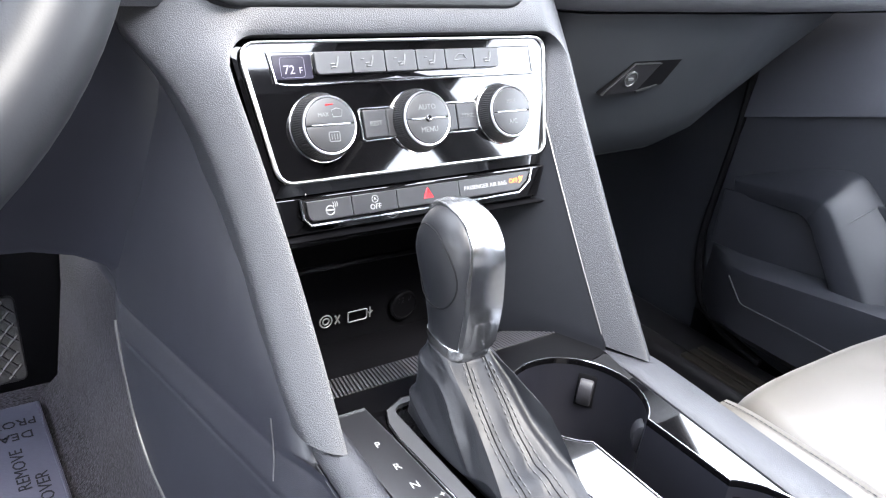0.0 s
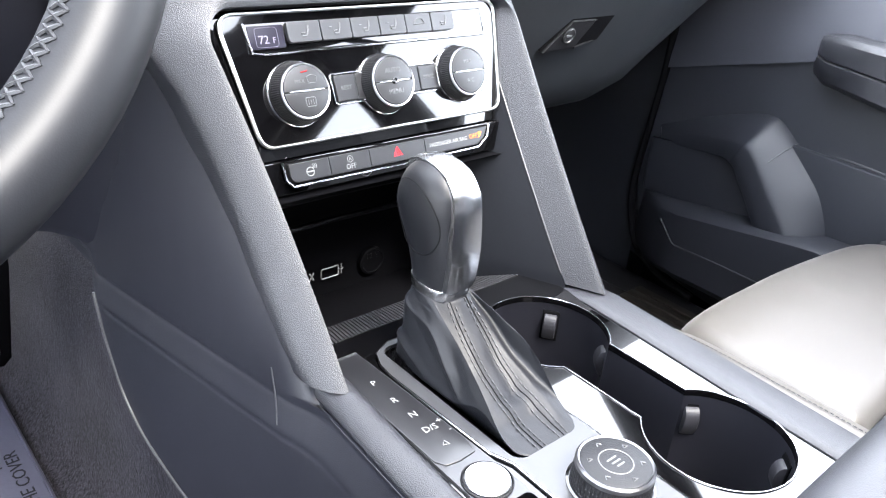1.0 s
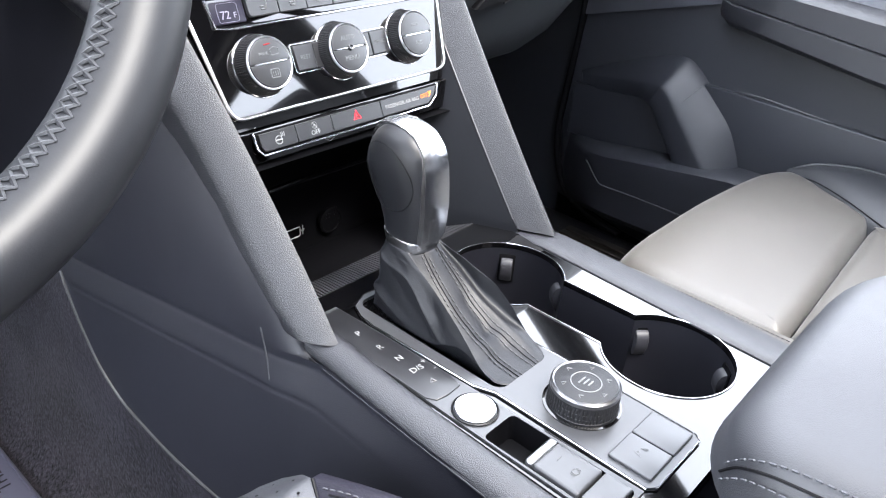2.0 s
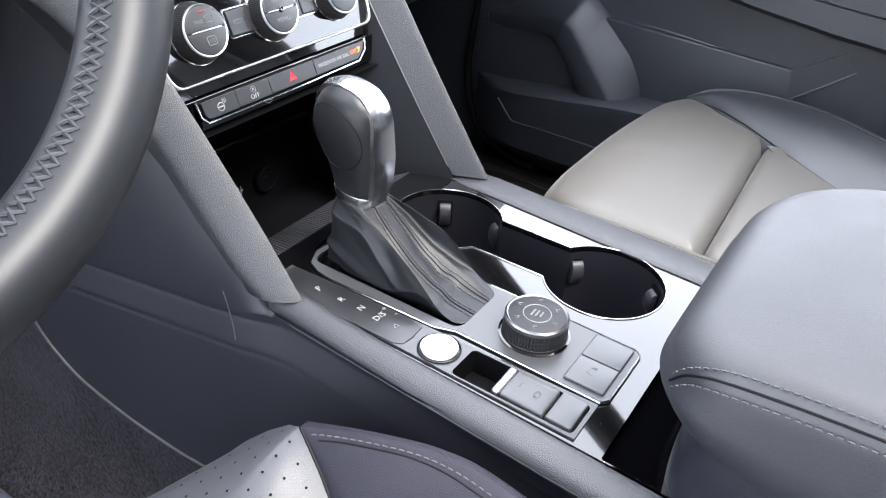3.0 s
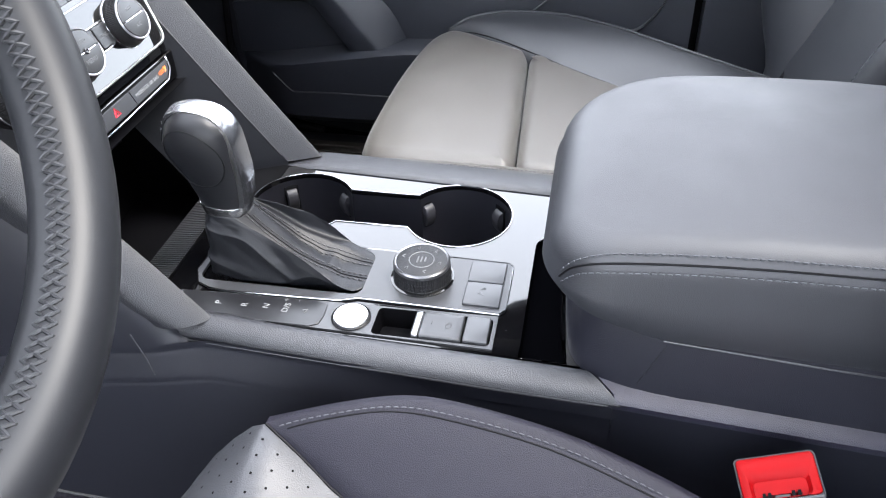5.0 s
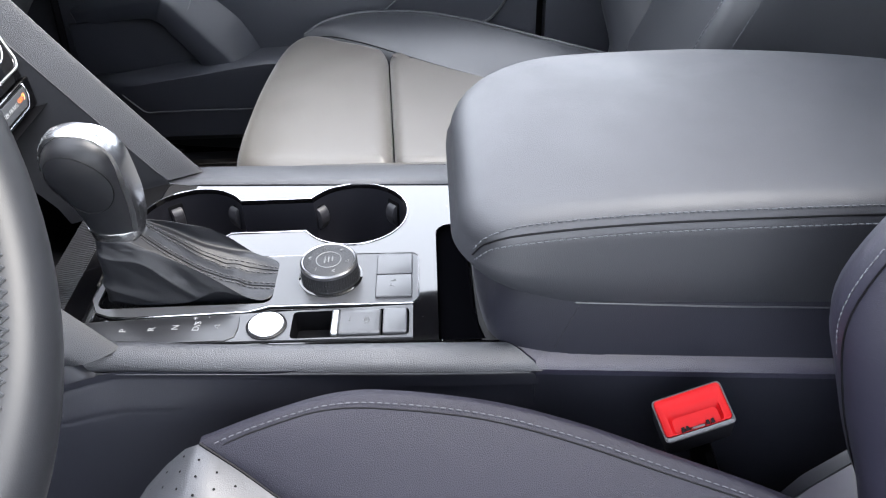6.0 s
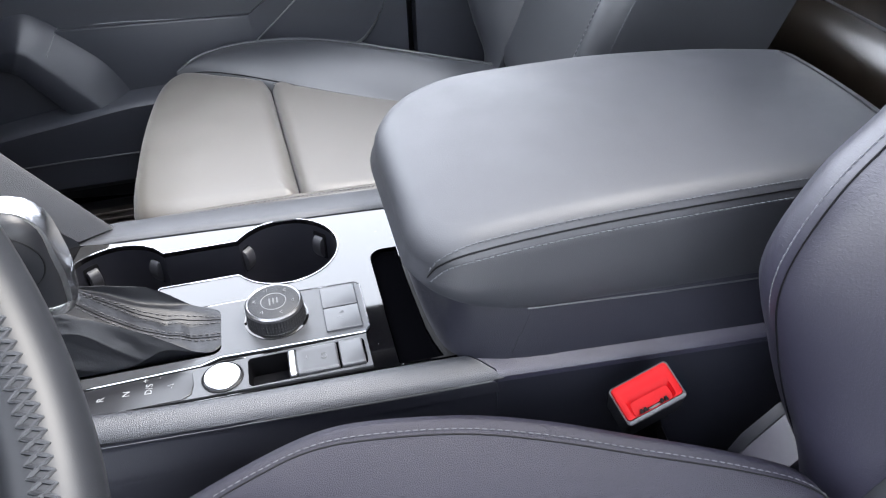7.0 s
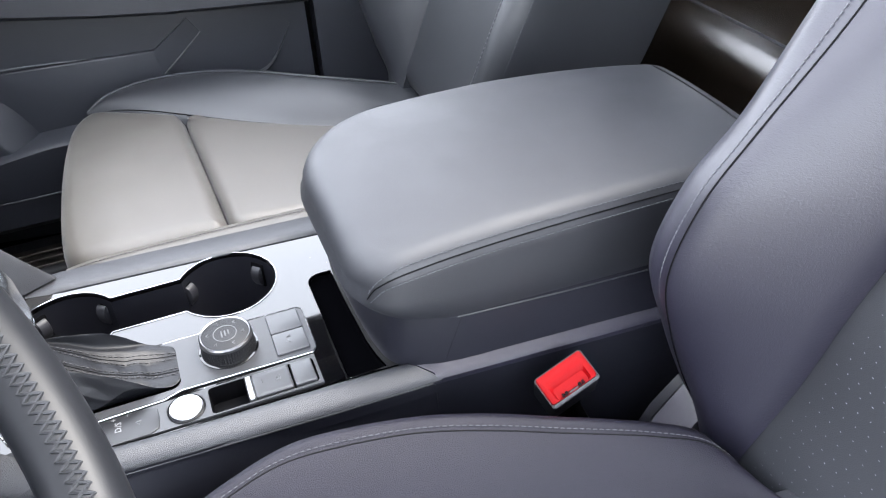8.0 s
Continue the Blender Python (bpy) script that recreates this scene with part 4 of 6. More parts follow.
for u0, u1, u2, txt in ((-0.0455, -0.0285, -0.0200, "REST"), (0.0430, 0.0265, 0.0160, "SYNC")):
    lo, hi = min(u0, u2), max(u0, u2)
    bm = B()
    prism(bm, rrect(min(u0, u1), max(u0, u1), 0.0200, 0.0378, 0.0012), 0.0, 0.0030, 0.0008, m=PANEL)
    sk = part("side_key", bm, BUTTON, climate, "black rectangular key beside the dial", sharp=12)
    bm = B()
    prism(bm, rrect(min(u1, u2) + 0.0004, max(u1, u2) - 0.0004, 0.0200, 0.0378, 0.0010), 0.0, 0.0024, 0.0006, m=PANEL)
    part("fan_key", bm, BUTTON, climate, sharp=12)
    bm = B()
    sg = -1 if u0 < 0 else 1
    tube(bm, [(u2, 0.0388, 0.0008), (u0 + sg * 0.0002, 0.0388, 0.0008), (u0 + sg * 0.0012, 0.0378, 0.0008), (u0 + sg * 0.0008, 0.0200, 0.0008), (u0 - sg * 0.001, 0.0190, 0.0008), (u2, 0.0190, 0.0008)], 0.0007, 6, m=PANEL)
    part("key_trim", bm, CHROME, climate, "thin chrome trim round the keys")
    lettering("key_text", txt, 0.0042, on_panel((u0 + u1) / 2, 0.029, 0.0031), GREY_PRINT, sk)

# row of keys under the climate panel
row = [-0.0925, -0.0620, -0.0295, 0.0195, 0.0820]
ORANGE = surface("orange_lamp", (0.5, 0.10, 0.005), 0.5)
ORANGE.node_tree.nodes["Principled BSDF"].inputs["Emission Color"].default_value = (1.0, 0.20, 0.01, 1)
ORANGE.node_tree.nodes["Principled BSDF"].inputs["Emission Strength"].default_value = 0.05
bm = B()
prism(bm, [(-0.0945, -0.0128), (0.086, -0.0128), (0.083, -0.020), (0.074, -0.0272), (-0.090, -0.0272), (-0.0935, -0.0235)], -0.003, 0.0006, m=PANEL)
part("key_row_base", bm, INNER, keyrow)
bm = B()
tube(bm, [(-0.0948, -0.0120, 0.0008), (-0.0945, -0.0235, 0.0010), (-0.0905, -0.0283, 0.0012), (0.0, -0.0288, 0.0012), (0.0720, -0.0280, 0.0012), (0.0825, -0.0215, 0.0010), (0.0865, -0.0125, 0.0008)], 0.0010, 6, m=PANEL)
part("key_row_trim", bm, CHROME, keyrow, "chrome line under the key row")
for k, (u0, u1) in enumerate(zip(row, row[1:])):
    bm = B()
    if k == 0:
        o = rrect(u0 + 0.0003, u1 - 0.0003, -0.0262, -0.0138, (0.0006, 0.0006, 0.005, 0.0006))
    elif k == 3:
        o = [(u0 + 0.0003, -0.0262), (u1 - 0.012, -0.0262), (u1 - 0.004, -0.021), (u1 + 0.001, -0.0138), (u0 + 0.0003, -0.0138)]
    else:
        o = rrect(u0 + 0.0003, u1 - 0.0003, -0.0262, -0.0138, 0.0006)
    prism(bm, o, 0.0, 0.0032, 0.0005, m=PANEL)
    part("row_key", bm, BUTTON, keyrow, "black switch key", sharp=12)
lettering("key_text", "OFF", 0.0048, on_panel(-0.0458, -0.0228, 0.0033), WHITE, keyrow)
lettering("key_text", "A", 0.0030, on_panel(-0.0458, -0.0178, 0.0033), WHITE, keyrow)
bm = B()
tube(bm, [(-0.0458 + 0.0022 * math.cos(2 * math.pi * j / 16), -0.0178 + 0.0022 * math.sin(2 * math.pi * j / 16), 0.0034) for j in range(16)], 0.0002, 4, closed=True, m=PANEL)
tube(bm, [(-0.0775 + 0.0028 * math.cos(2 * math.pi * j / 16), -0.0208 + 0.0028 * math.sin(2 * math.pi * j / 16), 0.0034) for j in range(16)], 0.00035, 4, closed=True, m=PANEL)
tube(bm, [(-0.0800, -0.0208, 0.0034), (-0.0750, -0.0208, 0.0034)], 0.0005, 4, m=PANEL)
for j in range(3):
    tube(bm, [(-0.0752 + 0.0013 * j, -0.0190, 0.0034), (-0.0747 + 0.0013 * j, -0.0175, 0.0034), (-0.0752 + 0.0013 * j, -0.0160, 0.0034)], 0.0003, 4, m=PANEL)
part("icon", bm, WHITE, keyrow, kind="stuff")
bm = B()
tube(bm, [(-0.0058 + 0.0042 * math.cos(math.pi / 2 + 2 * math.pi * j / 3), -0.0200 + 0.0042 * math.sin(math.pi / 2 + 2 * math.pi * j / 3), 0.0034) for j in range(3)], 0.00032, 4, closed=True, m=PANEL)
tube(bm, [(-0.0058 + 0.0019 * math.cos(math.pi / 2 + 2 * math.pi * j / 3), -0.0202 + 0.0019 * math.sin(math.pi / 2 + 2 * math.pi * j / 3), 0.0034) for j in range(3)], 0.00022, 4, closed=True, m=PANEL)
REDLIT = surface("hazard_red", (0.8, 0.02, 0.04), 0.5)
REDLIT.node_tree.nodes["Principled BSDF"].inputs["Emission Color"].default_value = (1.0, 0.02, 0.06, 1)
REDLIT.node_tree.nodes["Principled BSDF"].inputs["Emission Strength"].default_value = 0.06
part("hazard_sign", bm, REDLIT, keyrow, "red warning triangle", kind="stuff")
lettering("key_text", "PASSENGER AIR BAG", 0.0040, on_panel(0.0420, -0.0200, 0.0033), WHITE, keyrow)
lettering("lamp_text", "OFF", 0.0046, on_panel(0.0668, -0.0195, 0.0033), ORANGE, keyrow, "lit orange warning text")
bm = B()
lathe(bm, [(0.0012, 0), (0.0012, 0.0004), (0.0003, 0.0005)], 12, on_panel(0.0728, -0.0180, 0.0032))
tube(bm, [(0.0715, -0.0212, 0.0034), (0.0738, -0.0196, 0.0034), (0.0752, -0.0170, 0.0034)], 0.0005, 4, m=PANEL)
part("lamp_icon", bm, ORANGE, keyrow, kind="stuff")
bm = B()
tube(bm, [(-0.037, -0.0300, 0.0002), (-0.033, -0.0318, 0.0004), (-0.029, -0.0300, 0.0002)], 0.0004, 4, m=PANEL)
part("release_mark", bm, SATIN, keyrow)

# sockets on the cubby's back wall
CB = frame_m((0.02, 0.3825, 0.42), (1, 0, 0), (0, 0.03, 1))
bm = B()
tube(bm, [(-0.036 + 0.0052 * math.cos(2 * math.pi * j / 20), 0.001 + 0.0052 * math.sin(2 * math.pi * j / 20), 0.0) for j in range(20)], 0.0006, 4, closed=True, m=CB)
tube(bm, [(-0.036 + 0.0026 * math.cos(2 * math.pi * j / 16), 0.001 + 0.0026 * math.sin(2 * math.pi * j / 16), 0.0) for j in range(16)], 0.0007, 4, closed=True, m=CB)
tube(bm, [(-0.028, -0.003, 0), (-0.024, 0.004, 0)], 0.0008, 4, m=CB)
tube(bm, [(-0.024, -0.003, 0), (-0.028, 0.004, 0)], 0.0008, 4, m=CB)
tube(bm, [(x, y, 0) for x, y in rrect(-0.0165, 0.0005, -0.0045, 0.0045, 0.0014, 3)], 0.0007, 4, closed=True, m=CB)
tube(bm, [(0.0035, -0.004, 0), (0.0035, 0.005, 0)], 0.0006, 4, m=CB)
tube(bm, [(0.0015, 0.001, 0), (0.0035, -0.001, 0), (0.0055, 0.0015, 0)], 0.0006, 4, m=CB)
part("socket_marks", bm, WHITE, dash, "white printed socket symbols", kind="stuff")
lettering("socket_text", "12 V", 0.0075, CB @ Matrix.Translation((0.036, 0.004, 0)), GREY_PRINT, dash)
bm = B()
lathe(bm, [(0.013, -0.002), (0.013, 0.0015), (0.011, 0.0022), (0.0105, 0.0012), (0.002, 0.0012)], 28, CB @ Matrix.Translation((0.036, -0.001, -0.001)))
part("power_socket", bm, INNER, dash, "round black power socket cover")

# ---- switch module on the console ----
fr = [(-0.050, -0.004), (0.000, -0.004), (0.0035, 0.0), (0.0060, 0.10), (0.0055, 0.115), (0.0030, 0.225), (-0.006, 0.235), (-0.040, 0.236), (-0.054, 0.229), (-0.059, 0.218), (-0.0605, 0.205), (-0.058, 0.118), (-0.053, 0.104), (-0.055, 0.0)]
module = thing("switch_module", "satin grey switch module with chrome frame on the console", "switch panel", (-0.04, 0.1, Z))
boot_hole = rrect(-0.0500, 0.0015, 0.1032, 0.231, 0.008, 4)
bm = B()
plate(bm, fr, [boot_hole], Z - 0.001, Z + 0.0018)
part("module_plate", bm, SATIN, module, "satin grey plate", sharp=20)
bm = B()
prism(bm, rrect(-0.0515, 0.003, 0.100, 0.232, 0.010), Z - 0.03, Z - 0.018)
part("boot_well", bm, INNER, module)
bm = B()
tube(bm, [(x, y, Z + 0.0016) for x, y in fr], 0.00062, 6, closed=True)
mframe = part("chrome_frame", bm, CHROME, module, "bright chrome outline")
bm = B()
tube(bm, [(x, y, Z + 0.00212) for x, y in fr], 0.00022, 5, closed=True)
part("frame_groove", bm, INNER, mframe, "fine dark groove in the outline")
# left strip: gear letters, start key, brake switch
strip = [(-0.0905, 0.0), (-0.0570, 0.0), (-0.0600, 0.117), (-0.0625, 0.205), (-0.064, 0.238), (-0.087, 0.238), (-0.0885, 0.12)]
rec = rrect(-0.0880, -0.0605, 0.0025, 0.0855, 0.0035, 3)
bm = B()
plate(bm, strip, [rec], Z - 0.001, Z + 0.0014)
part("strip_plate", bm, SATIN, module, "satin grey strip", sharp=20)
bm = B()
loft(bm, [[(x, y, Z + 0.001) for x, y in rec], [(x, y, Z - 0.016) for x, y in inset(rec, 0.001)]], cap=(False, True))
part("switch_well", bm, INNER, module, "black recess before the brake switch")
bm = B()
prism(bm, [(-0.0875, 0.235), (-0.0645, 0.235), (-0.0632, 0.2), (-0.0612, 0.134), (-0.0640, 0.1235), (-0.0760, 0.1225), (-0.0845, 0.124), (-0.0880, 0.130), (-0.0880, 0.2)], Z, Z + 0.0022, 0.0005)
gplate = part("gear_plate", bm, BUTTON, module, "dark gear display plate")


def gear(text, x, y, size=0.0068):
    lettering("gear_letter", text, size, Matrix.Translation((x, y, Z + 0.0024)) @ Matrix.Rotation(radians(-4), 4, "Z"), WHITE, gplate, deep=0.0001)


gear("P", -0.0745, 0.2035)
gear("R", -0.0740, 0.1835)
gear("N", -0.0730, 0.1670)
gear("D/S", -0.0725, 0.1520)
gear("+", -0.0640, 0.1545)
gear("-", -0.0635, 0.1455)
bm = B()
tube(bm, [(-0.0735 + 0.0022 * math.cos(radians(70) + 2 * math.pi * j / 3), 0.1375 + 0.0022 * math.sin(radians(70) + 2 * math.pi * j / 3), Z + 0.0024) for j in range(3)], 0.00035, 4, closed=True)
part("gear_mark", bm, WHITE, gplate)
SK = Matrix.Translation((-0.0740, 0.1030, Z))
bm = B()
lathe(bm, [(0.0143, 0.001), (0.0143, 0.0024), (0.0136, 0.0030), (0.0131, 0.0022), (0.0131, 0.0)], 40, SK)
part("start_ring", bm, DARK, module, "black ring of the start key")
bm = B()
lathe(bm, [(0.0127, 0.0), (0.0127, 0.0030), (0.0121, 0.0037), (0.006, 0.0033), (0.001, 0.0032)], 40, SK)
part("start_key", bm, SILVER, module, "round brushed silver start key")
bm = B()
pad(bm, rrect(-0.0868, -0.0618, 0.0225, 0.0520, 0.0015, 3), Z - 0.012, lambda x, y: Z + 0.0035 + 0.06 * max(0.0, y - 0.044), 0.0016, inner=3, seg=3)
bswitch = part("brake_switch", bm, SATIN, module, "grey parking brake switch")
bm = B()
pad(bm, rrect(-0.0868, -0.0618, 0.0520, 0.0575, 0.0018, 3), Z - 0.012, lambda x, y: Z + 0.0042, 0.0018, inner=2, seg=3)
part("switch_lip", bm, SILVER, bswitch, "silver lip of the brake switch")
bm = B()
prism(bm, rrect(-0.0868, -0.0618, 0.0040, 0.0212, 0.0012), Z - 0.010, Z + 0.0034, 0.001)
part("hold_key", bm, SATIN, module, "grey square key")
bm = B()
tube(bm, [(-0.0742, 0.0445, Z + 0.0037), (-0.0705, 0.0445, Z + 0.0037)], 0.0004, 4)
tube(bm, [(-0.0742 + 0.002 * math.cos(2 * math.pi * j / 14), 0.0325 + 0.002 * math.sin(2 * math.pi * j / 14), Z + 0.0037) for j in range(14)], 0.0003, 4, closed=True)
tube(bm, [(-0.0768, 0.0310, Z + 0.0037), (-0.0772, 0.0325, Z + 0.0037), (-0.0768, 0.034, Z + 0.0037)], 0.0003, 4)
tube(bm, [(-0.0716, 0.0310, Z + 0.0037), (-0.0712, 0.0325, Z + 0.0037), (-0.0716, 0.034, Z + 0.0037)], 0.0003, 4)
part("icon", bm, GREY_PRINT, module, kind="stuff")
# two square keys at the frame's end
for x0, x1, txt in ((-0.0495, -0.0245, "P"), (-0.0235, 0.0005, "")):
    bm = B()
    prism(bm, rrect(x0, x1, 0.0005, 0.0275, 0.0012), Z + 0.0005, Z + 0.0038, 0.0008)
    kk = part("square_key", bm, SATIN, module, "flat grey key")
    if txt:
        lettering("key_text", txt, 0.0068, Matrix.Translation((-0.037, 0.0150, Z + 0.0039)) @ Matrix.Rotation(radians(-20), 4, "Z"), GREY_PRINT, kk, deep=0.0001)
        bm = B()
        for j in (0, 1, 2):
            tube(bm, [(-0.0325 + 0.001 * j, 0.0125, Z + 0.0039), (-0.0325 + 0.001 * j, 0.0165 - 0.001 * j, Z + 0.0039)], 0.00025, 4)
        part("icon", bm, GREY_PRINT, module, kind="stuff")
# drive mode dial
DM = Matrix.Translation((-0.0225, 0.0620, Z + 0.0018))
dial = thing("drive_mode_dial", "round black knurled drive mode dial with printed symbols", "dial", (-0.0225, 0.0620, Z + 0.0018))
bm = B()
lathe(bm, [(0.0240, -0.001), (0.0240, 0.0008), (0.0225, 0.0012), (0.0222, -0.001)], 48, DM)
part("dial_collar", bm, GLOSS, dial)
bm = B()
n = 180
rings = []
for z, r, d in ((0.0, 0.0218, 0), (0.002, 0.0218, 0), (0.0024, 0.0216, 0.0004), (0.0048, 0.0216, 0.0004), (0.0052, 0.0213, 0.0), (0.0056, 0.0216, 0.0004), (0.0082, 0.0215, 0.0004), (0.0086, 0.0212, 0.0), (0.009, 0.0215, 0.0004), (0.0118, 0.0214, 0.0004), (0.0124, 0.0212, 0), (0.0135, 0.0212, 0)):
    rings.append([((r - (d if j % 3 == 0 else 0)) * math.cos(2 * math.pi * j / n), (r - (d if j % 3 == 0 else 0)) * math.sin(2 * math.pi * j / n), z) for j in range(n)])
loft(bm, rings, m=DM)
part("grip", bm, DARK, dial, "knurled black grip", sharp=25)
bm = B()
lathe(bm, [(0.0213, 0.0132), (0.0212, 0.0155), (0.0200, 0.0167), (0.0190, 0.0162), (0.0190, 0.0135)], 56, DM)
part("rim", bm, surface("dial_rim_metal", (0.20, 0.20, 0.21), 0.30, metal=1.0), dial, "dull silver rim")
bm = B()
lathe(bm, [(0.0190, 0.013), (0.0190, 0.0160), (0.0182, 0.0165), (0.001, 0.0165)], 56, DM)
dial_cap = part("cap", bm, DARK, dial, "dark grey cap")
bm = B()
tube(bm, [(0.0092 * math.cos(2 * math.pi * j / 40), 0.0092 * math.sin(2 * math.pi * j / 40), 0.0166) for j in range(40)], 0.0004, 4, closed=True, m=DM)
for j in range(6):
    a = radians(60 * j + 20)
    c, s_ = math.cos(a) * 0.0142, math.sin(a) * 0.0142
    tube(bm, [(c - 0.0016, s_ - 0.0008, 0.0166), (c, s_ + 0.0012, 0.0166), (c + 0.0016, s_ - 0.0008, 0.0166)], 0.0004, 4, closed=j % 2 == 0, m=DM)
for j, y in enumerate((0.0028, 0.0, -0.0028)):
    tube(bm, [(-0.0042 + 0.001 * j, y, 0.0166), (0.0032, y, 0.0166)], 0.0006, 4, m=DM)
part("print", bm, surface("dim_print", (0.095, 0.097, 0.10), 0.5, vary=0.02), dial_cap, "printed grey ring and symbols", kind="stuff")

# ---- gear selector ----
shifter = thing("gear_selector", "leather gear lever with satin silver spine and stitched boot", "gear lever", (-0.03, 0.17, Z))
# side profile of the knob: height, rear edge, front edge, half width
KP = [(0.4985, 0.1865, 0.2245, 0.0158), (0.505, 0.1855, 0.2262, 0.0166), (0.514, 0.1845, 0.2285, 0.0171), (0.524, 0.1836, 0.232, 0.0178), (0.535, 0.1832, 0.237, 0.019), (0.545, 0.184, 0.2425, 0.0202), (0.555, 0.1848, 0.2462, 0.0212), (0.565, 0.1856, 0.245, 0.0213), (0.574, 0.1878, 0.2415, 0.0204), (0.581, 0.1925, 0.237, 0.0184), (0.5865, 0.1985, 0.2315, 0.0147), (0.59, 0.208, 0.224, 0.0087)]
KX = -0.0248


def knob_at(z):
    for a, b in zip(KP, KP[1:]):
        if a[0] <= z <= b[0]:
            t = (z - a[0]) / (b[0] - a[0])
            return [p + (q - p) * t for p, q in zip(a, b)]
    return list(KP[-1])


def knob_ring(row, n=40, grow=0.0, p=2.6):
    z, y0, y1, w = row
    cy, ry = (y0 + y1) / 2, (y1 - y0) / 2 + grow
    out = []
    for k in range(n):
        a = 2 * math.pi * k / n
        c, s_ = math.cos(a), math.sin(a)
        out.append((KX + (w + grow) * math.copysign(abs(c) ** (2 / p), c), cy + ry * math.copysign(abs(s_) ** (2 / p), s_), z + (0.5 * (cy + ry * s_ - 0.2) * 0.10)))
    return out


KNOB = Matrix(((0.92, 0, 0, KX * 0.08), (0, 0.88, 0, 0.2065 * 0.12), (0, 0, 0.868, 0.503 - 0.868 * 0.4965), (0, 0, 0, 1)))


def knob_part(name, bm, material, label=""):
    bmesh.ops.transform(bm, matrix=KNOB, verts=bm.verts)
    return part(name, bm, material, shifter, label)


bm = B()
loft(bm, [knob_ring(knob_at(0.4986 + (0.5899 - 0.4986) * k / 40)) for k in range(41)])
knob_part("grip", bm, KNOB_L, "black leather sides of the grip")
# spine of satin metal: over the top and down the rear
bm = B()
rings = []
path = []
for k in range(26):
    z = 0.508 + (0.5898 - 0.508) * k / 25
    r_ = knob_at(z)
    path.append((r_[1], z, 0.0128 if z < 0.55 else 0.0128 - 0.0015 * (z - 0.55) / 0.03))
for y, z, w in ((0.2180, 0.5912, 0.0108), (0.2275, 0.5904, 0.0104), (0.2345, 0.5878, 0.0100), (0.2385, 0.5835, 0.0094), (0.2430, 0.5768, 0.0074), (0.2460, 0.5680, 0.0070), (0.2474, 0.5590, 0.0068)):
    path.append((y, z, w))
for i, (y, z, w) in enumerate(path):
    a, b = path[max(i - 1, 0)], path[min(i + 1, len(path) - 1)]
    ty, tz = b[0] - a[0], b[1] - a[1]
    L = math.hypot(ty, tz)
    ny, nz = -tz / L, ty / L
    o = 0.0012
    rings.append([(KX - w, y - ny * 0.004, z - nz * 0.004 - 0.0005), (KX - w * 0.96, y + ny * (o - 0.0010), z + nz * (o - 0.0010)), (KX - w * 0.6, y + ny * o, z + nz * o), (KX, y + ny * (o + 0.0007), z + nz * (o + 0.0007)), (KX + w * 0.6, y + ny * o, z + nz * o), (KX + w * 0.96, y + ny * (o - 0.0010), z + nz * (o - 0.0010)), (KX + w, y - ny * 0.004, z - nz * 0.004 - 0.0005)])
loft(bm, rings)
knob_part("spine", bm, SPINE, "satin silver spine over the grip")
bm = B()
loft(bm, [knob_ring(r_, grow=g) for r_, g in (([0.4958, 0.1872, 0.2245, 0.0156], 0), ([0.4964, 0.1866, 0.2250, 0.0160], 0.0004), ([0.5045, 0.1855, 0.2268, 0.0167], 0.0007), ([0.5056, 0.1855, 0.2268, 0.0167], 0.0004), ([0.5057, 0.1855, 0.2268, 0.0167], -0.001))])
knob_part("collar", bm, SPINE, "satin silver collar")
bm = B()
rings = []
for z in (0.5050, 0.509, 0.517, 0.5260):
    r_ = knob_at(z)
    rings.append([(KX - 0.0122, r_[1] + 0.006, z), (KX - 0.0118, r_[1] + 0.0006, z), (KX - 0.007, r_[1] - 0.0014, z), (KX, r_[1] - 0.0020, z), (KX + 0.007, r_[1] - 0.0014, z), (KX + 0.0118, r_[1] + 0.0006, z), (KX + 0.0122, r_[1] + 0.006, z)])
loft(bm, rings)
knob_part("release_key", bm, SPINE, "satin silver lower spine piece")
for sg in (-1, 1):
    bm = B()
    loop = []
    for k in range(30):
        a = 2 * math.pi * k / 30
        y, z = 0.2165 + 0.0245 * math.cos(a), 0.5530 + 0.0250 * math.sin(a) + 0.18 * (0.0245 * math.cos(a))
        r_ = knob_at(z)
        cy, ry = (r_[1] + r_[2]) / 2, (r_[2] - r_[1]) / 2
        q = min(0.995, abs((y - cy) / ry))
        loop.append((KX + sg * (r_[3] * (1 - q ** 2.6) ** (1 / 2.6) + 0.0001), y, z))
    tube(bm, loop, 0.0006, 5, closed=True)
    knob_part("grip_seam", bm, SEAM, "oval seam in the leather")

# boot: a stitched leather sock from the frame up to the collar, its hem lifted along the driver's side
bo = rrect(-0.0475, 0.0035, 0.1030, 0.2260, 0.009, 6)
bo = even([(x, y, 0) for x, y in bo + bo[:1]], 0.0016)


def bump(v, c, w):
    return math.exp(-((v - c) / w) ** 2)


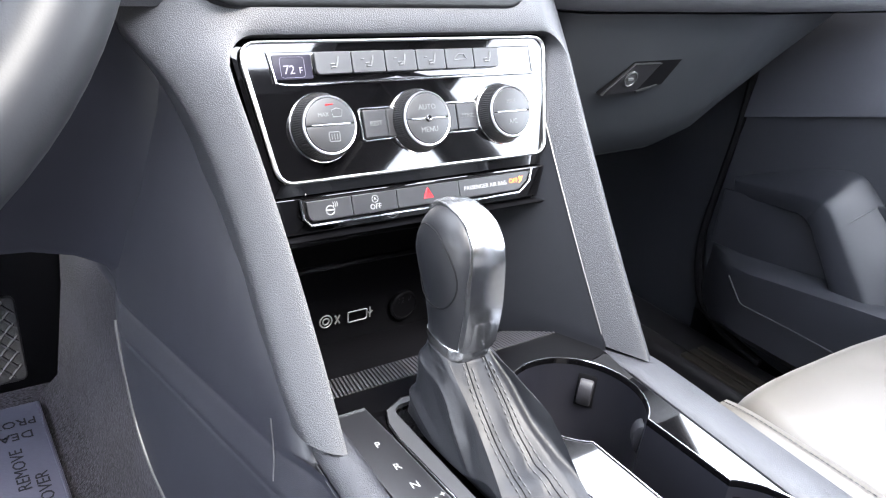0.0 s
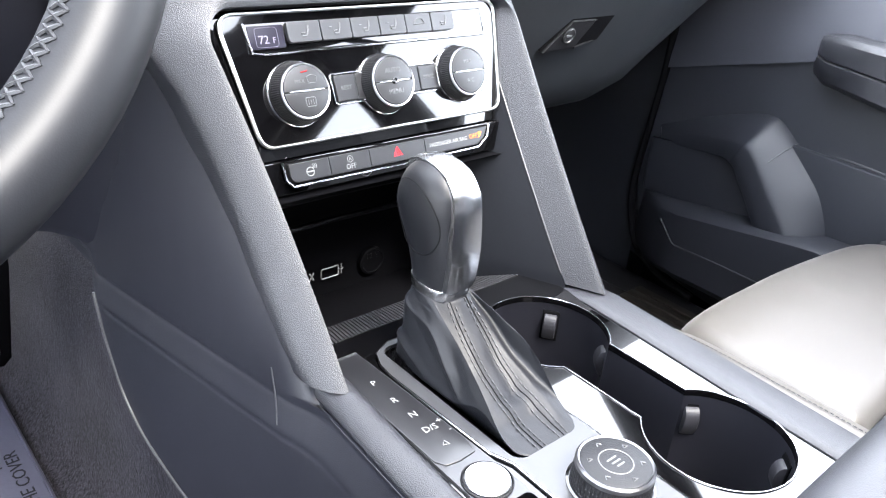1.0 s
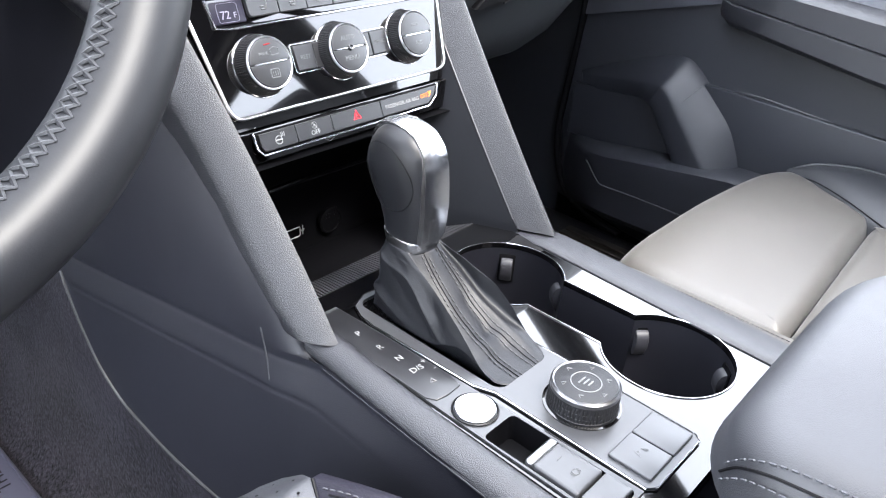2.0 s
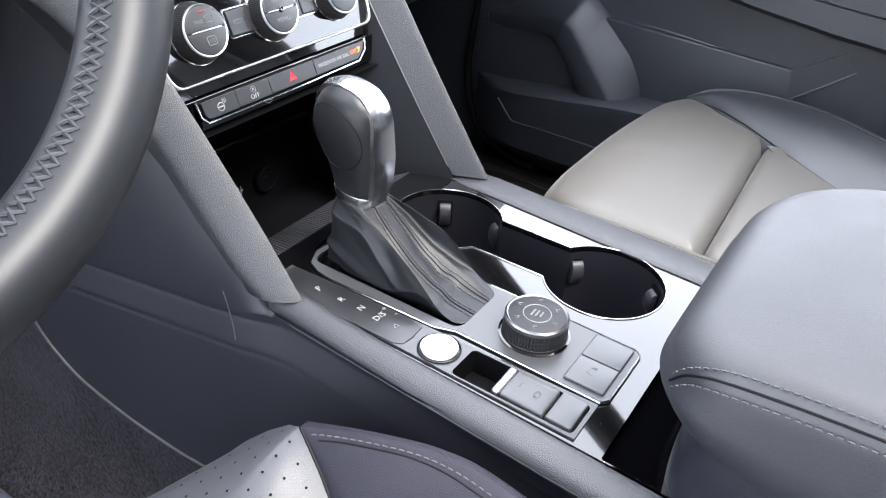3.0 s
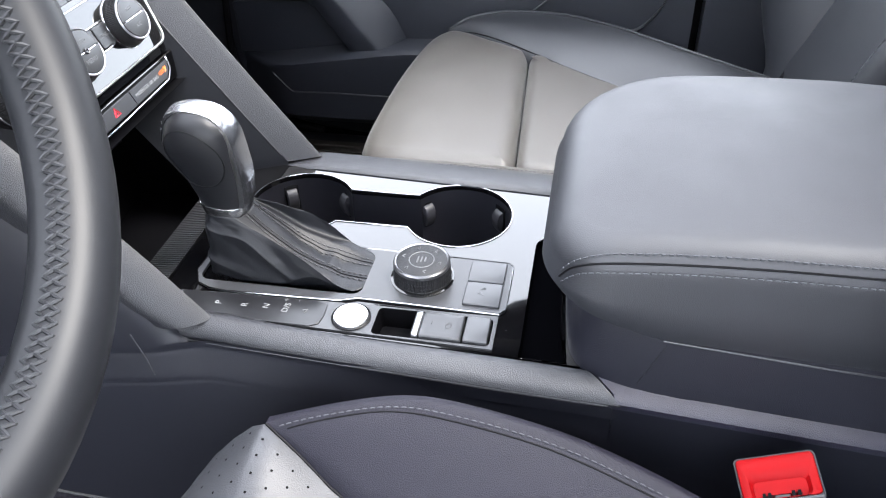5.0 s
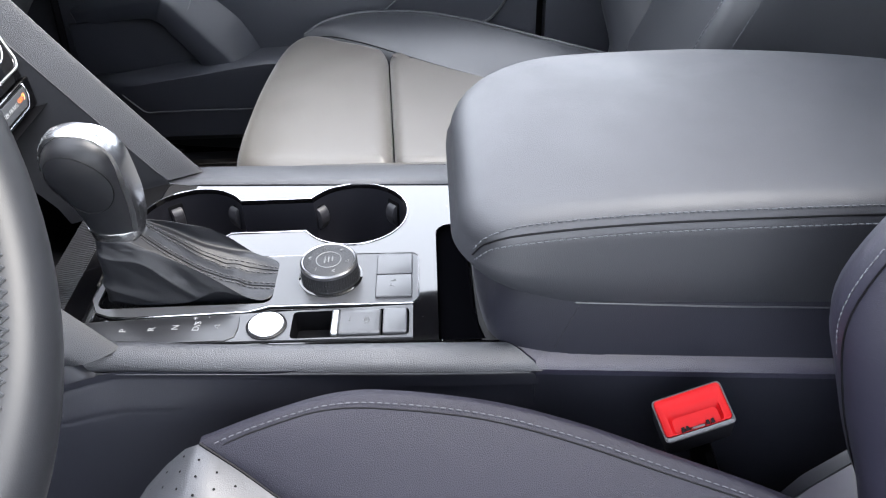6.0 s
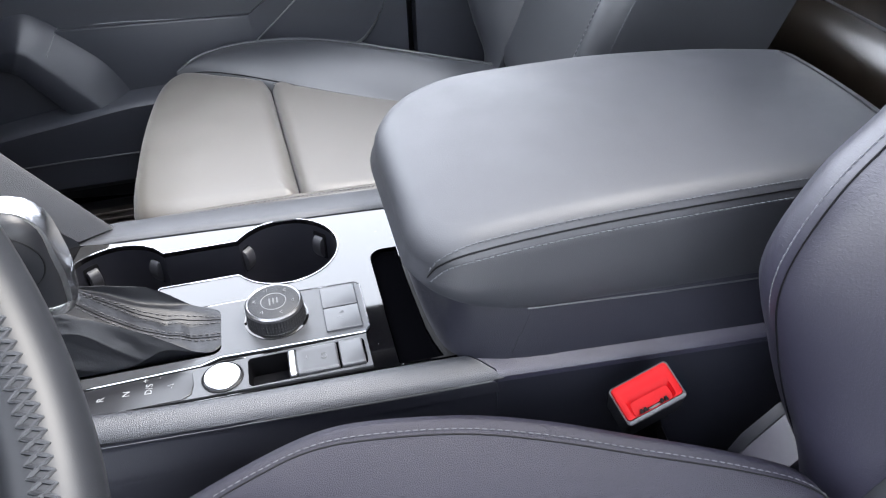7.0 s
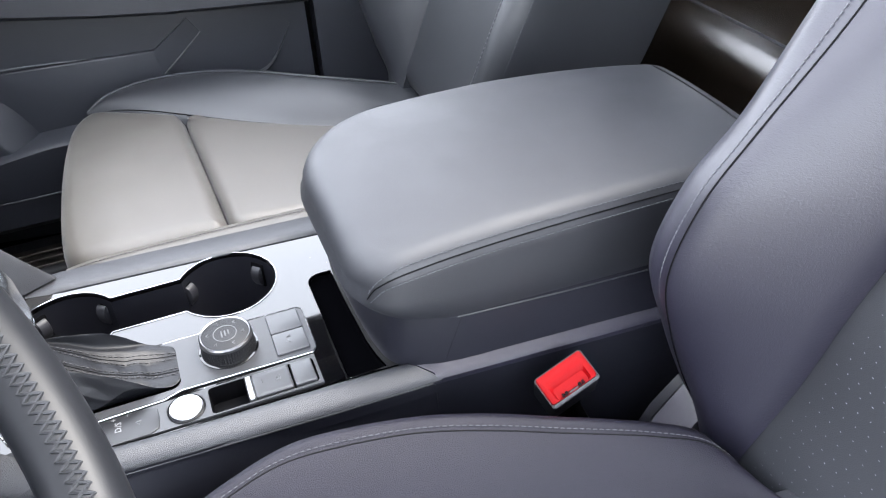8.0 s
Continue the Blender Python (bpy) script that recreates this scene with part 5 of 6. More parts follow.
def boot_at(x, y, f, wr=True):
    a = math.atan2((y - 0.175) * 0.75, (x + 0.0215) * 2.7)
    top = Vector((KX + 0.0158 * math.cos(a), 0.2065 + 0.0180 * math.sin(a), 0.5040))
    rear, front = min(1.0, max(0.0, (0.172 - y) / 0.07)), max(0.0, (y - 0.172) / 0.05)
    left = min(1.0, max(0.0, (KX - x - 0.006) / 0.014))
    hem = left * (0.0102 * bump(y, 0.140, 0.017) + 0.0050 * bump(y, 0.217, 0.010))
    base = Vector((x + left * 0.010, y, Z + 0.0005 - left * 0.009))
    lip = Vector((x + left * 0.0012, y - 0.001 * front, Z + 0.0010 + hem))
    right = min(1.0, max(0.0, (x - KX - 0.008) / 0.012))
    tail = min(1.0, max(0.0, (0.127 - y) / 0.024))
    tail = tail * tail * (3 - 2 * tail)
    h = (0.031 + 0.004 * front - 0.010 * left * rear + 0.008 * right) * (1 - tail) + (0.006 + 0.012 * right) * tail
    mid_ = Vector((x + (KX - x) * (0.08 - 0.05 * tail), y + 0.016 * rear * (1 - tail) + 0.050 * tail - 0.003 * front, Z + h))
    if f < 0.08:
        p = base.lerp(lip, math.sin(math.pi / 2 * f / 0.08))
    else:
        g = (f - 0.08) / 0.92
        p = lip * (1 - g) ** 2 + mid_ * 2 * g * (1 - g) + top * g * g
    if wr:
        e = math.sin(math.pi * min(1.0, max(0.0, (f - 0.05) / 0.95))) ** 0.8
        along = p.y * 0.80 + p.z * 0.60
        across = p.z * 0.80 - p.y * 0.60
        w = noise.noise(Vector((p.x * 20, along * 18, across * 30)))
        q = 0.0030 * noise.noise(Vector((p.x * 30, along * 24, across * 60 + 3.0))) + 0.0011 * noise.noise(Vector((p.x * 70, along * 60, across * 130)))
        q += 0.0026 * left * (1 - 2 * abs(math.sin(across * 120 + 1.6 * w + p.x * 30)) ** 0.7)
        q += 0.0012 * right * (1 - 2 * abs(math.sin(across * 105 + 2.2 * w)) ** 0.8)
        crown = 1 - max(left, right)
        q += 0.0013 * crown * rear * (math.sin(along * 150 + 2.5 * w) + 0.5 * math.sin(along * 330 + 4 * w))
        gather = bump(f, 0.93, 0.06)
        q += 0.0006 * gather * math.sin(a * 17 + 2 * w)
        n_ = Vector((p.x - KX, (p.y - 0.165) * 0.4, 0.022)).normalized()
        p = p + n_ * q * (e if f < 0.9 else max(e, 0.6 * (1 - f) / 0.1))
    return p


bm = B()
loft(bm, [[boot_at(q.x, q.y, f) for q in bo] for f in [k / 60 for k in range(61)]])
boot = part("boot", bm, BOOT, shifter, "creased black leather boot", sharp=75)
for xs_ in ((-0.0335, -0.0270), (-0.0155, -0.0090)):
    bm = B()
    line = [boot_at((xs_[0] + xs_[1]) / 2, 0.1031, f) + Vector((0, -0.0002, 0.0003)) for f in [k / 40 for k in range(1, 41)]]
    tube(bm, line, 0.00035, 6)
    part("boot_seam", bm, SEAM, boot, "sunk dark seam")
    for xx in xs_:
        bm = B()
        line = [boot_at(xx, 0.1031, f) for f in [k / 40 for k in range(1, 41)]]
        stitch(bm, line, pitch=0.0044, length=0.0029, r=0.00048, lift=Vector((0, -0.0001, 0.0002)))
        part("stitching", bm, DTHREAD, boot, "dark stitches", kind="stuff")
# bristles that close the slot before the boot
random.seed(5)
bm = B()
for k in range(170):
    x, y = random.uniform(-0.0480, -0.034), random.uniform(0.205, 0.2275)
    if (x + 0.034) * 0.8 + (0.2275 - y) * 0.55 > 0.004:
        continue
    d = Vector((random.uniform(-0.3, 0.5), random.uniform(-0.9, 0.2), random.uniform(0.3, 1.0))).normalized()
    p = Vector((x, y, Z - 0.004))
    tube(bm, [p, p + d * 0.004, p + d * 0.008 + Vector((0.001, -0.001, 0.0))], lambda s: 0.00022, 3)
part("slot_bristles", bm, SEAM, shifter, "black bristles in the slot", kind="stuff")

# ---- protective paper mat on the driver's floor, printed with a notice ----
mat_ = thing("floor_mat", "blue-grey protective paper mat with dark printed words on the carpet", "floor mat", (-0.35, 0.65, 0.0305))
PAPER = surface("mat_paper", (0.043, 0.044, 0.064), 0.6, spec=0.3, fine=0.35, vary=0.12)
bm = B()
pad(bm, rrect(-0.60, -0.170, 0.36, 0.922, 0.004, 2), 0.0302, lambda x, y: 0.0436 + 0.0004 * noise.noise(Vector((x * 14, y * 14, 2))), 0.002, inner=8, seg=3)
sheet = part("sheet", bm, PAPER, mat_, "creased paper sheet")
bm = B()
tube(bm, [(-0.1735, 0.37, 0.0440), (-0.1735, 0.915, 0.0440)], 0.0016, 6)
part("fold", bm, PAPER, mat_, "folded edge")
INK = surface("dark_ink", (0.005, 0.005, 0.008), 0.7, spec=0.2)
for word, x, y, along, up in (("COVER", -0.1925, 0.735, (0, 1, 0), (-1, 0, 0)), ("THE", -0.1925, 0.675, (0, 1, 0), (-1, 0, 0)), ("REMOVE", -0.2128, 0.784, (0, 1, 0), (-1, 0, 0)), ("PROT", -0.2075, 0.880, (-1, 0, 0), (0, -1, 0)), ("DEAL", -0.2135, 0.852, (-1, 0, 0), (0, -1, 0))):
    lettering("printed_word", word, 0.0215, frame_m((x, y, 0.0449), along, up), INK, sheet, "dark printed word")

# ---- steering wheel ----
wheel = thing("steering_wheel", "black leather steering wheel with laced inner seam", "steering wheel", (-0.356, 0.1785, 0.7595))
a = 0.423
WN = Vector((0.0233, -math.cos(a), math.sin(a))).normalized()
WU = Vector((0, 0, 1)).cross(WN).normalized()
WM = frame_m((-0.356, 0.1785, 0.7595), WU, WN.cross(WU))
RW = 0.149
bm = B()
tube(bm, [(RW * math.cos(2 * math.pi * k / 96), RW * math.sin(2 * math.pi * k / 96), 0) for k in range(96)], 0.0155, 18, closed=True, up=(0, 0, 1), flat=1.04, m=WM)
rim = part("rim", bm, SMOOTH, wheel, "smooth black leather rim")
# laced seam on the driver's side of the rim, towards the hub
bm = B()
n = 190
for k in range(n):
    t = 2 * math.pi * k / n
    q = lambda tt, ph: ((RW + 0.0155 * math.cos(ph)) * math.cos(tt), (RW + 0.0155 * math.cos(ph)) * math.sin(tt), 0.0161 * math.sin(ph))
    fat = lambda s: 0.00095 * math.sin(math.pi * (0.15 + 0.7 * s)) ** 0.6
    for s0, s1 in ((0, 0.036), (0.036, 0)):
        tube(bm, [q(t + s0 + (s1 - s0) * s, radians(138 + 30 * s)) for s in (0, 0.2, 0.4, 0.6, 0.8, 1)], fat, 6, m=WM)
part("lacing", bm, LACE, rim, "raised leather lacing", kind="stuff")
bm = B()
pad(bm, rrect(-0.055, 0.055, -0.065, 0.05, 0.03), -0.04, lambda x, y: 0.004 - 2.0 * (x * x + y * y), 0.012, m=WM)
hub = part("hub", bm, DARK, wheel, "black plastic airbag hub")
for an in (0, 180, 270):
    bm = B()
    c, s_ = math.cos(radians(an)), math.sin(radians(an))
    loft(bm, [[((d * c - o * s_), (d * s_ + o * c), z) for o, z in ((-w, -0.022), (w, -0.022), (w, -0.010), (-w, -0.010))] for d, w in ((0.04, 0.022), (0.10, 0.016), (0.142, 0.014))], m=WM)
    part("spoke", bm, DARK, wheel, "dark spoke")
bm = B()
tube(bm, [WM @ Vector((0, 0, -0.03)), WM @ Vector((0, 0.0, -0.26))], 0.045, 16)
part("column", bm, DARK, wheel, "black steering column cover")

# ---- passenger seat ----
pseat = thing("passenger_seat", "black leather passenger seat with stitched side bolsters", "car seat", (0.46, 0.0, 0.1))


def cush(x, y):
    f = max(0.0, (y - 0.13) / 0.09)
    return 0.372 - 0.013 * f * f + 0.003 * math.cos((x - 0.44) * 9) + 0.0012 * noise.noise(Vector((x * 22, y * 22, 1)))


bm = B()
pad(bm, soft_outline([(0.2765, 0.0275), (0.315, 0.0287), (0.43, 0.0345), (0.55, 0.0405), (0.588, 0.0425), (0.602, 0.044), (0.608, 0.050), (0.644, 0.105), (0.676, 0.152), (0.680, 0.170), (0.664, 0.195), (0.62, 0.209), (0.55, 0.217), (0.46, 0.221), (0.36, 0.222), (0.300, 0.215), (0.280, 0.19), (0.277, 0.12), (0.276, 0.065)]), 0.18, cush, 0.022, inner=10, seg=9)
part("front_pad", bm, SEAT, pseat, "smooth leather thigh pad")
bm = B()
pad(bm, soft_outline([(0.276, -0.020), (0.276, 0.0255), (0.315, 0.0272), (0.43, 0.0330), (0.55, 0.0390), (0.582, 0.0405), (0.590, 0.037), (0.584, 0.024), (0.538, -0.05), (0.505, -0.115), (0.483, -0.16), (0.456, -0.24), (0.446, -0.31), (0.285, -0.31), (0.277, -0.2)]), 0.25, lambda x, y: 0.371 - 0.022 * max(0, -y / 0.3) + 0.002 * math.cos((x - 0.43) * 9), 0.016, inner=8, seg=8)
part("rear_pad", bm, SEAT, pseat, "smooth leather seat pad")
br = spline([(0.676, 0.174, 0.364), (0.684, 0.145, 0.380), (0.684, 0.10, 0.391), (0.675, 0.05, 0.397), (0.655, -0.01, 0.401), (0.620, -0.08, 0.400), (0.580, -0.16, 0.391), (0.535, -0.31, 0.364)], 5)
inner = spline([(0.668, 0.174, 0.359), (0.655, 0.137, 0.369), (0.624, 0.088, 0.3715), (0.590, 0.041, 0.3705), (0.548, -0.012, 0.3695), (0.514, -0.065, 0.3665), (0.477, -0.14, 0.361), (0.435, -0.31, 0.348)], 5)
bm = B()
loft(bm, [[(q.x - 0.01, q.y, 0.2), (q.x - 0.01, q.y, q.z - 0.01), (q.x, q.y, q.z), *[tuple(q.lerp(p, t) + Vector((0, 0, 0.006 * math.sin(math.pi * t)))) for t in (0.2, 0.45, 0.7, 0.9)], tuple(p), (p.x + 0.010, p.y, p.z - 0.006), (p.x + 0.020, p.y, p.z - 0.03), (p.x + 0.024, p.y, p.z - 0.08), (p.x + 0.02, p.y, 0.2)] for p, q in zip(br, inner)])
pbol = part("side_bolster", bm, BOLSTER, pseat, "raised leather side bolster", sharp=50)
bm = B()
tube(bm, [p + Vector((0.0012, 0, 0.0006)) for p in br], 0.0016, 6)
part("piping", bm, BOLSTER, pbol, "piping along the bolster")
bm = B()
tube(bm, [p + Vector((0.0006, 0, 0.0002)) for p in inner], 0.0010, 6)
part("pad_seam", bm, SEAM, pbol)
# console-side edge: seam with stitches, then the side falls away
bm = B()
ed = spline([(0.280, 0.212, 0.360), (0.268, 0.175, 0.372), (0.263, 0.10, 0.376), (0.261, 0.0, 0.376), (0.261, -0.12, 0.372), (0.263, -0.32, 0.360)], 6)
loft(bm, [[(p.x + 0.012, p.y, 0.2), (p.x + 0.012, p.y, p.z - 0.006), (p.x + 0.006, p.y, p.z), (p.x - 0.006, p.y, p.z), (p.x - 0.022, p.y, p.z - 0.001), (p.x - 0.036, p.y, p.z - 0.008), (p.x - 0.044, p.y, p.z - 0.030), (p.x - 0.046, p.y, p.z - 0.07), (p.x - 0.04, p.y, 0.2)] for p in ed])
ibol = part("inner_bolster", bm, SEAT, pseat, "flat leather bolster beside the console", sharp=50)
bm = B()
stitch(bm, [p + Vector((-0.001, 0, 0.0004)) for p in ed], pitch=0.0046, length=0.0032, r=0.0005)
part("stitching", bm, DTHREAD, ibol, "dark stitched edge", kind="stuff")
bm = B()
prism(bm, rrect(0.27, 0.63, -0.30, 0.18, 0.03), 0.05, 0.24, 0.02)
part("seat_base", bm, INNER, pseat, "black seat base on rails")
# backrest
PB = frame_m((0.44, -0.270, 0.375), (-1, 0, 0), (0, -0.40, 0.916))
bm = B()
pad(bm, rrect(-0.165, 0.165, 0.0, 0.62, 0.05, 6), -0.16, lambda x, y: -0.012 + 0.10 * max(0, abs(x) - 0.10) - 0.0 * y, 0.03, m=PB, inner=8)
part("back_pad", bm, BOLSTER, pseat, "leather backrest")
for sg in (-1, 1):
    bm = B()
    rings = []
    for v, b_, wv in (((-0.03, 0.012, 0.175), (0.03, 0.022, 0.182), (0.10, 0.036, 0.188), (0.20, 0.040, 0.192), (0.32, 0.036, 0.192), (0.45, 0.022, 0.19), (0.60, 0.01, 0.18)) if sg > 0 else ((-0.04, -0.045, 0.172), (0.0, -0.014, 0.176), (0.03, 0.013, 0.180), (0.09, 0.060, 0.184), (0.14, 0.082, 0.186), (0.20, 0.086, 0.188), (0.32, 0.074, 0.19), (0.45, 0.055, 0.19), (0.60, 0.03, 0.18))):
        rings.append([(sg * (wv - 0.09), v, -0.012), (sg * (wv - 0.05), v, b_ * 0.35), (sg * (wv - 0.02), v, b_ * 0.85), (sg * (wv - 0.004), v, b_), (sg * (wv + 0.008), v, b_ - 0.006), (sg * (wv + 0.015), v, b_ - 0.030), (sg * (wv + 0.016), v, b_ - 0.07), (sg * (wv + 0.010), v, -0.17), (sg * (wv - 0.09), v, -0.17)])
    loft(bm, rings, m=PB)
    bbol = part("back_bolster", bm, BOLSTER, pseat, "raised backrest bolster", sharp=50)
    for du, dz, mat_ in ((-0.010, -0.001, PTHREAD), (0.0150, -0.026, PTHREAD)) if sg > 0 else ():
        bm = B()
        pts = [PB @ Vector((sg * (wv + du), v, b_ + dz - (0.0 if du > 0 else 0.0015))) for v, b_, wv in ((0.03, 0.022, 0.182), (0.10, 0.036, 0.188), (0.20, 0.040, 0.192), (0.32, 0.036, 0.192), (0.45, 0.022, 0.19))]
        stitch(bm, spline(pts, 6), pitch=0.006, length=0.0042, r=0.0006, lift=Vector((sg * 0.0008 if du > 0 else 0, 0.0005, 0.0002)))
        part("stitching", bm, mat_, bbol, "grey stitches", kind="stuff")

# ---- driver seat ----
dseat = thing("driver_seat", "black leather driver seat with perforated centre", "car seat", (-0.36, -0.1, 0.1))
ridge_d = [(-0.1762, 0.1275, 0.4525), (-0.166, 0.085, 0.462), (-0.158, 0.045, 0.467), (-0.1595, 0.008, 0.468), (-0.167, -0.05, 0.463), (-0.180, -0.10, 0.456), (-0.1975, -0.150, 0.447), (-0.2209, -0.2092, 0.438), (-0.239, -0.250, 0.424), (-0.266, -0.270, 0.396)]
seam_d = [(-0.1768, 0.1270, 0.4523), (-0.1875, 0.102, 0.438), (-0.199, 0.080, 0.427), (-0.211, 0.050, 0.417), (-0.222, 0.010, 0.410), (-0.236, -0.06, 0.403), (-0.250, -0.14, 0.398), (-0.268, -0.215, 0.396), (-0.282, -0.262, 0.394), (-0.30, -0.29, 0.390)]
R_, S_ = spline(ridge_d, 6), spline(seam_d, 6)
bm = B()
loft(bm, [[(s.x - 0.005, s.y, 0.22), tuple(s), *[tuple(s.lerp(r, t) + Vector((0, 0, 0.0065 * math.sin(math.pi * t) * min(1, (s - r).length / 0.06)))) for t in (0.2, 0.4, 0.6, 0.8, 0.92)], tuple(r), (r.x + 0.006, r.y, r.z - 0.001), (r.x + 0.012, r.y, r.z - 0.008), (r.x + 0.016, r.y, r.z - 0.03), (r.x + 0.012, r.y, r.z - 0.10), (r.x, r.y, 0.22)] for r, s in zip(R_, S_)])
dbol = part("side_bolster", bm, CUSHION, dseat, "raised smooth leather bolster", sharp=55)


def on_bolster(d):
    """A line on the bolster's face, d from its crest."""
    out = []
    for r, s in zip(R_, S_):
        L = (s - r).length
        t = max(0.0, 1 - d / max(L, 1e-4))
        if L > d * 1.01:
            out.append(s.lerp(r, t) + Vector((0, 0, 0.0065 * math.sin(math.pi * t) * min(1, L / 0.06))))
    return out


bm = B()
tube(bm, [p - Vector((0, 0, 0.0001)) for p in on_bolster(0.0100)], 0.0006, 6)
part("piping", bm, SEAM, dbol, "dark seam along the bolster")
bm = B()
stitch(bm, [p + Vector((0, 0, 0.0003)) for p in on_bolster(0.0065)], pitch=0.0048, length=0.0034, r=0.00042)
part("stitching", bm, THREAD, dbol, "grey stitches along the crest", kind="stuff")
bm = B()
tube(bm, [p + Vector((0, 0, 0.0003)) for p in S_], 0.0009, 6)
part("pad_seam", bm, SEAM, dbol)


def pad_right(y):
    tab = [(-0.32, -0.286, 0.393), (-0.27, -0.28, 0.394), (-0.215, -0.268, 0.396), (-0.14, -0.25, 0.398), (-0.06, -0.236, 0.403), (0.01, -0.222, 0.410), (0.05, -0.211, 0.417), (0.08, -0.199, 0.427), (0.102, -0.1875, 0.438), (0.1272, -0.1766, 0.4522), (0.137, -0.1755, 0.447), (0.150, -0.179, 0.437), (0.163, -0.185, 0.425), (0.175, -0.195, 0.411), (0.186, -0.209, 0.397), (0.198, -0.234, 0.384), (0.207, -0.265, 0.368), (0.214, -0.33, 0.34), (0.216, -0.36, 0.28)]
    for a_, b_ in zip(tab, tab[1:]):
        if a_[0] <= y <= b_[0]:
            t = (y - a_[0]) / (b_[0] - a_[0])
            return a_[1] + (b_[1] - a_[1]) * t, a_[2] + (b_[2] - a_[2]) * t
    return tab[-1][1:]


def pad_z(x, y):
    xr, zr = pad_right(y)
    front = 0.163 + 0.052 * (1 - math.exp(-max(0.0, -0.182 - x) / 0.045))
    u = max(0.0, (y - front + 0.022) / 0.022)
    plat = 0.400 + 0.014 * min(1.0, max(0.0, (y - 0.02) / 0.10)) - 0.022 * u * u
    dome = plat + 0.037 / (1 + ((y - 0.127) / 0.038) ** 2 + ((x + 0.178) / 0.060) ** 2)
    return dome + (zr - dome) * math.exp(-max(0.0, xr - x) / 0.030)

PERF = surface("perforated_leather", (0.022, 0.023, 0.027), 0.48, spec=0.50, grain=0.16, cell=700, fine=0.05, vary=0.08)
bm = B()
rows = []
for y in [-0.32 + 0.02 * k for k in range(22)] + [0.115, 0.1272, 0.132, 0.137, 0.143, 0.150, 0.157, 0.163, 0.169, 0.175, 0.181, 0.186, 0.192, 0.198, 0.203, 0.207, 0.211, 0.214, 0.216]:
    xr = pad_right(y)[0]
    rows.append([(xr - (xr + 0.56) * t, y, pad_z(xr - (xr + 0.56) * t, y)) for t in [(k / 24) ** 1.5 for k in range(25)]] + [(-0.56, y, 0.2), (xr, y, 0.2)])
loft(bm, rows)
cpad = part("centre_pad", bm, PERF, dseat, "perforated leather centre pad", sharp=60)
HOLE = surface("perforation", (0.0030, 0.0030, 0.0034), 0.9, spec=0.05)
bm = B()
for i in range(26):
    for j in range(38):
        y = -0.20 + 0.0105 * j
        x = -0.182 - 0.0105 * i - (0.00525 if j % 2 else 0)
        if y > 0.185 or x > pad_right(y)[0] - 0.006:
            continue
        z = pad_z(x, y)
        nx, ny = (pad_z(x + 0.002, y) - pad_z(x - 0.002, y)) / 0.004, (pad_z(x, y + 0.002) - pad_z(x, y - 0.002)) / 0.004
        n_ = Vector((-nx, -ny, 1)).normalized()
        c = Vector((x, y, z)) + n_ * 0.0003
        u = n_.cross(Vector((0, 1, 0))).normalized() * 0.00085
        v = n_.cross(u)
        bm.faces.new([bm.verts.new(c + u * math.cos(t) + v * math.sin(t)) for t in (k * math.pi / 3 for k in range(6))])
part("perforations", bm, HOLE, cpad, "rows of small punched holes", kind="stuff", flat=True)
bm = B()
prism(bm, rrect(-0.56, -0.23, -0.30, 0.14, 0.03), 0.05, 0.26, 0.02)
part("seat_base", bm, INNER, dseat, "black seat base")
# backrest: outer silhouette, stitched band, smooth bolster face, perforated centre
edge_b = spline([(-0.168, -0.318, 0.35), (-0.166, -0.282, 0.42), (-0.165, -0.255, 0.487), (-0.165, -0.236, 0.545), (-0.166, -0.256, 0.604), (-0.168, -0.290, 0.647), (-0.170, -0.329, 0.717), (-0.176, -0.40, 0.85), (-0.18, -0.44, 0.93)], 6)
seam_b = spline([(-0.176, -0.312, 0.35), (-0.182, -0.275, 0.42), (-0.186, -0.247, 0.49), (-0.188, -0.234, 0.548), (-0.190, -0.250, 0.605), (-0.192, -0.282, 0.652), (-0.194, -0.345, 0.735), (-0.198, -0.405, 0.86), (-0.2, -0.45, 0.94)], 6)
cent_b = spline([(-0.225, -0.290, 0.33), (-0.240, -0.290, 0.39), (-0.250, -0.310, 0.46), (-0.256, -0.328, 0.53), (-0.262, -0.352, 0.60), (-0.264, -0.376, 0.66), (-0.266, -0.408, 0.745), (-0.268, -0.455, 0.87), (-0.27, -0.485, 0.95)], 6)
bm = B()
rings = []
for e, s, c in zip(edge_b, seam_b, cent_b):
    e = e + Vector((0.005, 0.001, 0))
    s = s + Vector((0, 0.003, 0))
    ring = [(e.x + 0.006, e.y - 0.17, e.z - 0.02), (e.x + 0.012, e.y - 0.06, e.z - 0.01), (e.x + 0.008, e.y - 0.015, e.z), tuple(e)]
    ring += [tuple(e.lerp(s, t) + Vector((0, 0.004 * math.sin(math.pi * t), 0))) for t in (0.35, 0.7)]
    ring += [tuple(s)] + [tuple(s.lerp(c, t) + Vector((0, 0.010 * math.sin(math.pi * t), 0.002))) for t in (0.15, 0.35, 0.6, 0.85)] + [tuple(c), (c.x, c.y - 0.12, c.z - 0.02)]
    rings.append(ring)
loft(bm, rings)
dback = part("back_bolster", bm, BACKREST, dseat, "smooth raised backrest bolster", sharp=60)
bm = B()
tube(bm, [p + Vector((0, 0.0036, 0.0)) for p in seam_b], 0.0006, 8)
part("back_piping", bm, SEAM, dback)
bm = B()
stitch(bm, [e.lerp(s, 0.72) + Vector((0, 0.0052, 0.0006)) for e, s in zip(edge_b, seam_b)], pitch=0.0043, length=0.0032, r=0.0005)
part("stitching", bm, BTHREAD, dback, "pale grey stitches down the backrest", kind="stuff")
bm = B()
rows = []
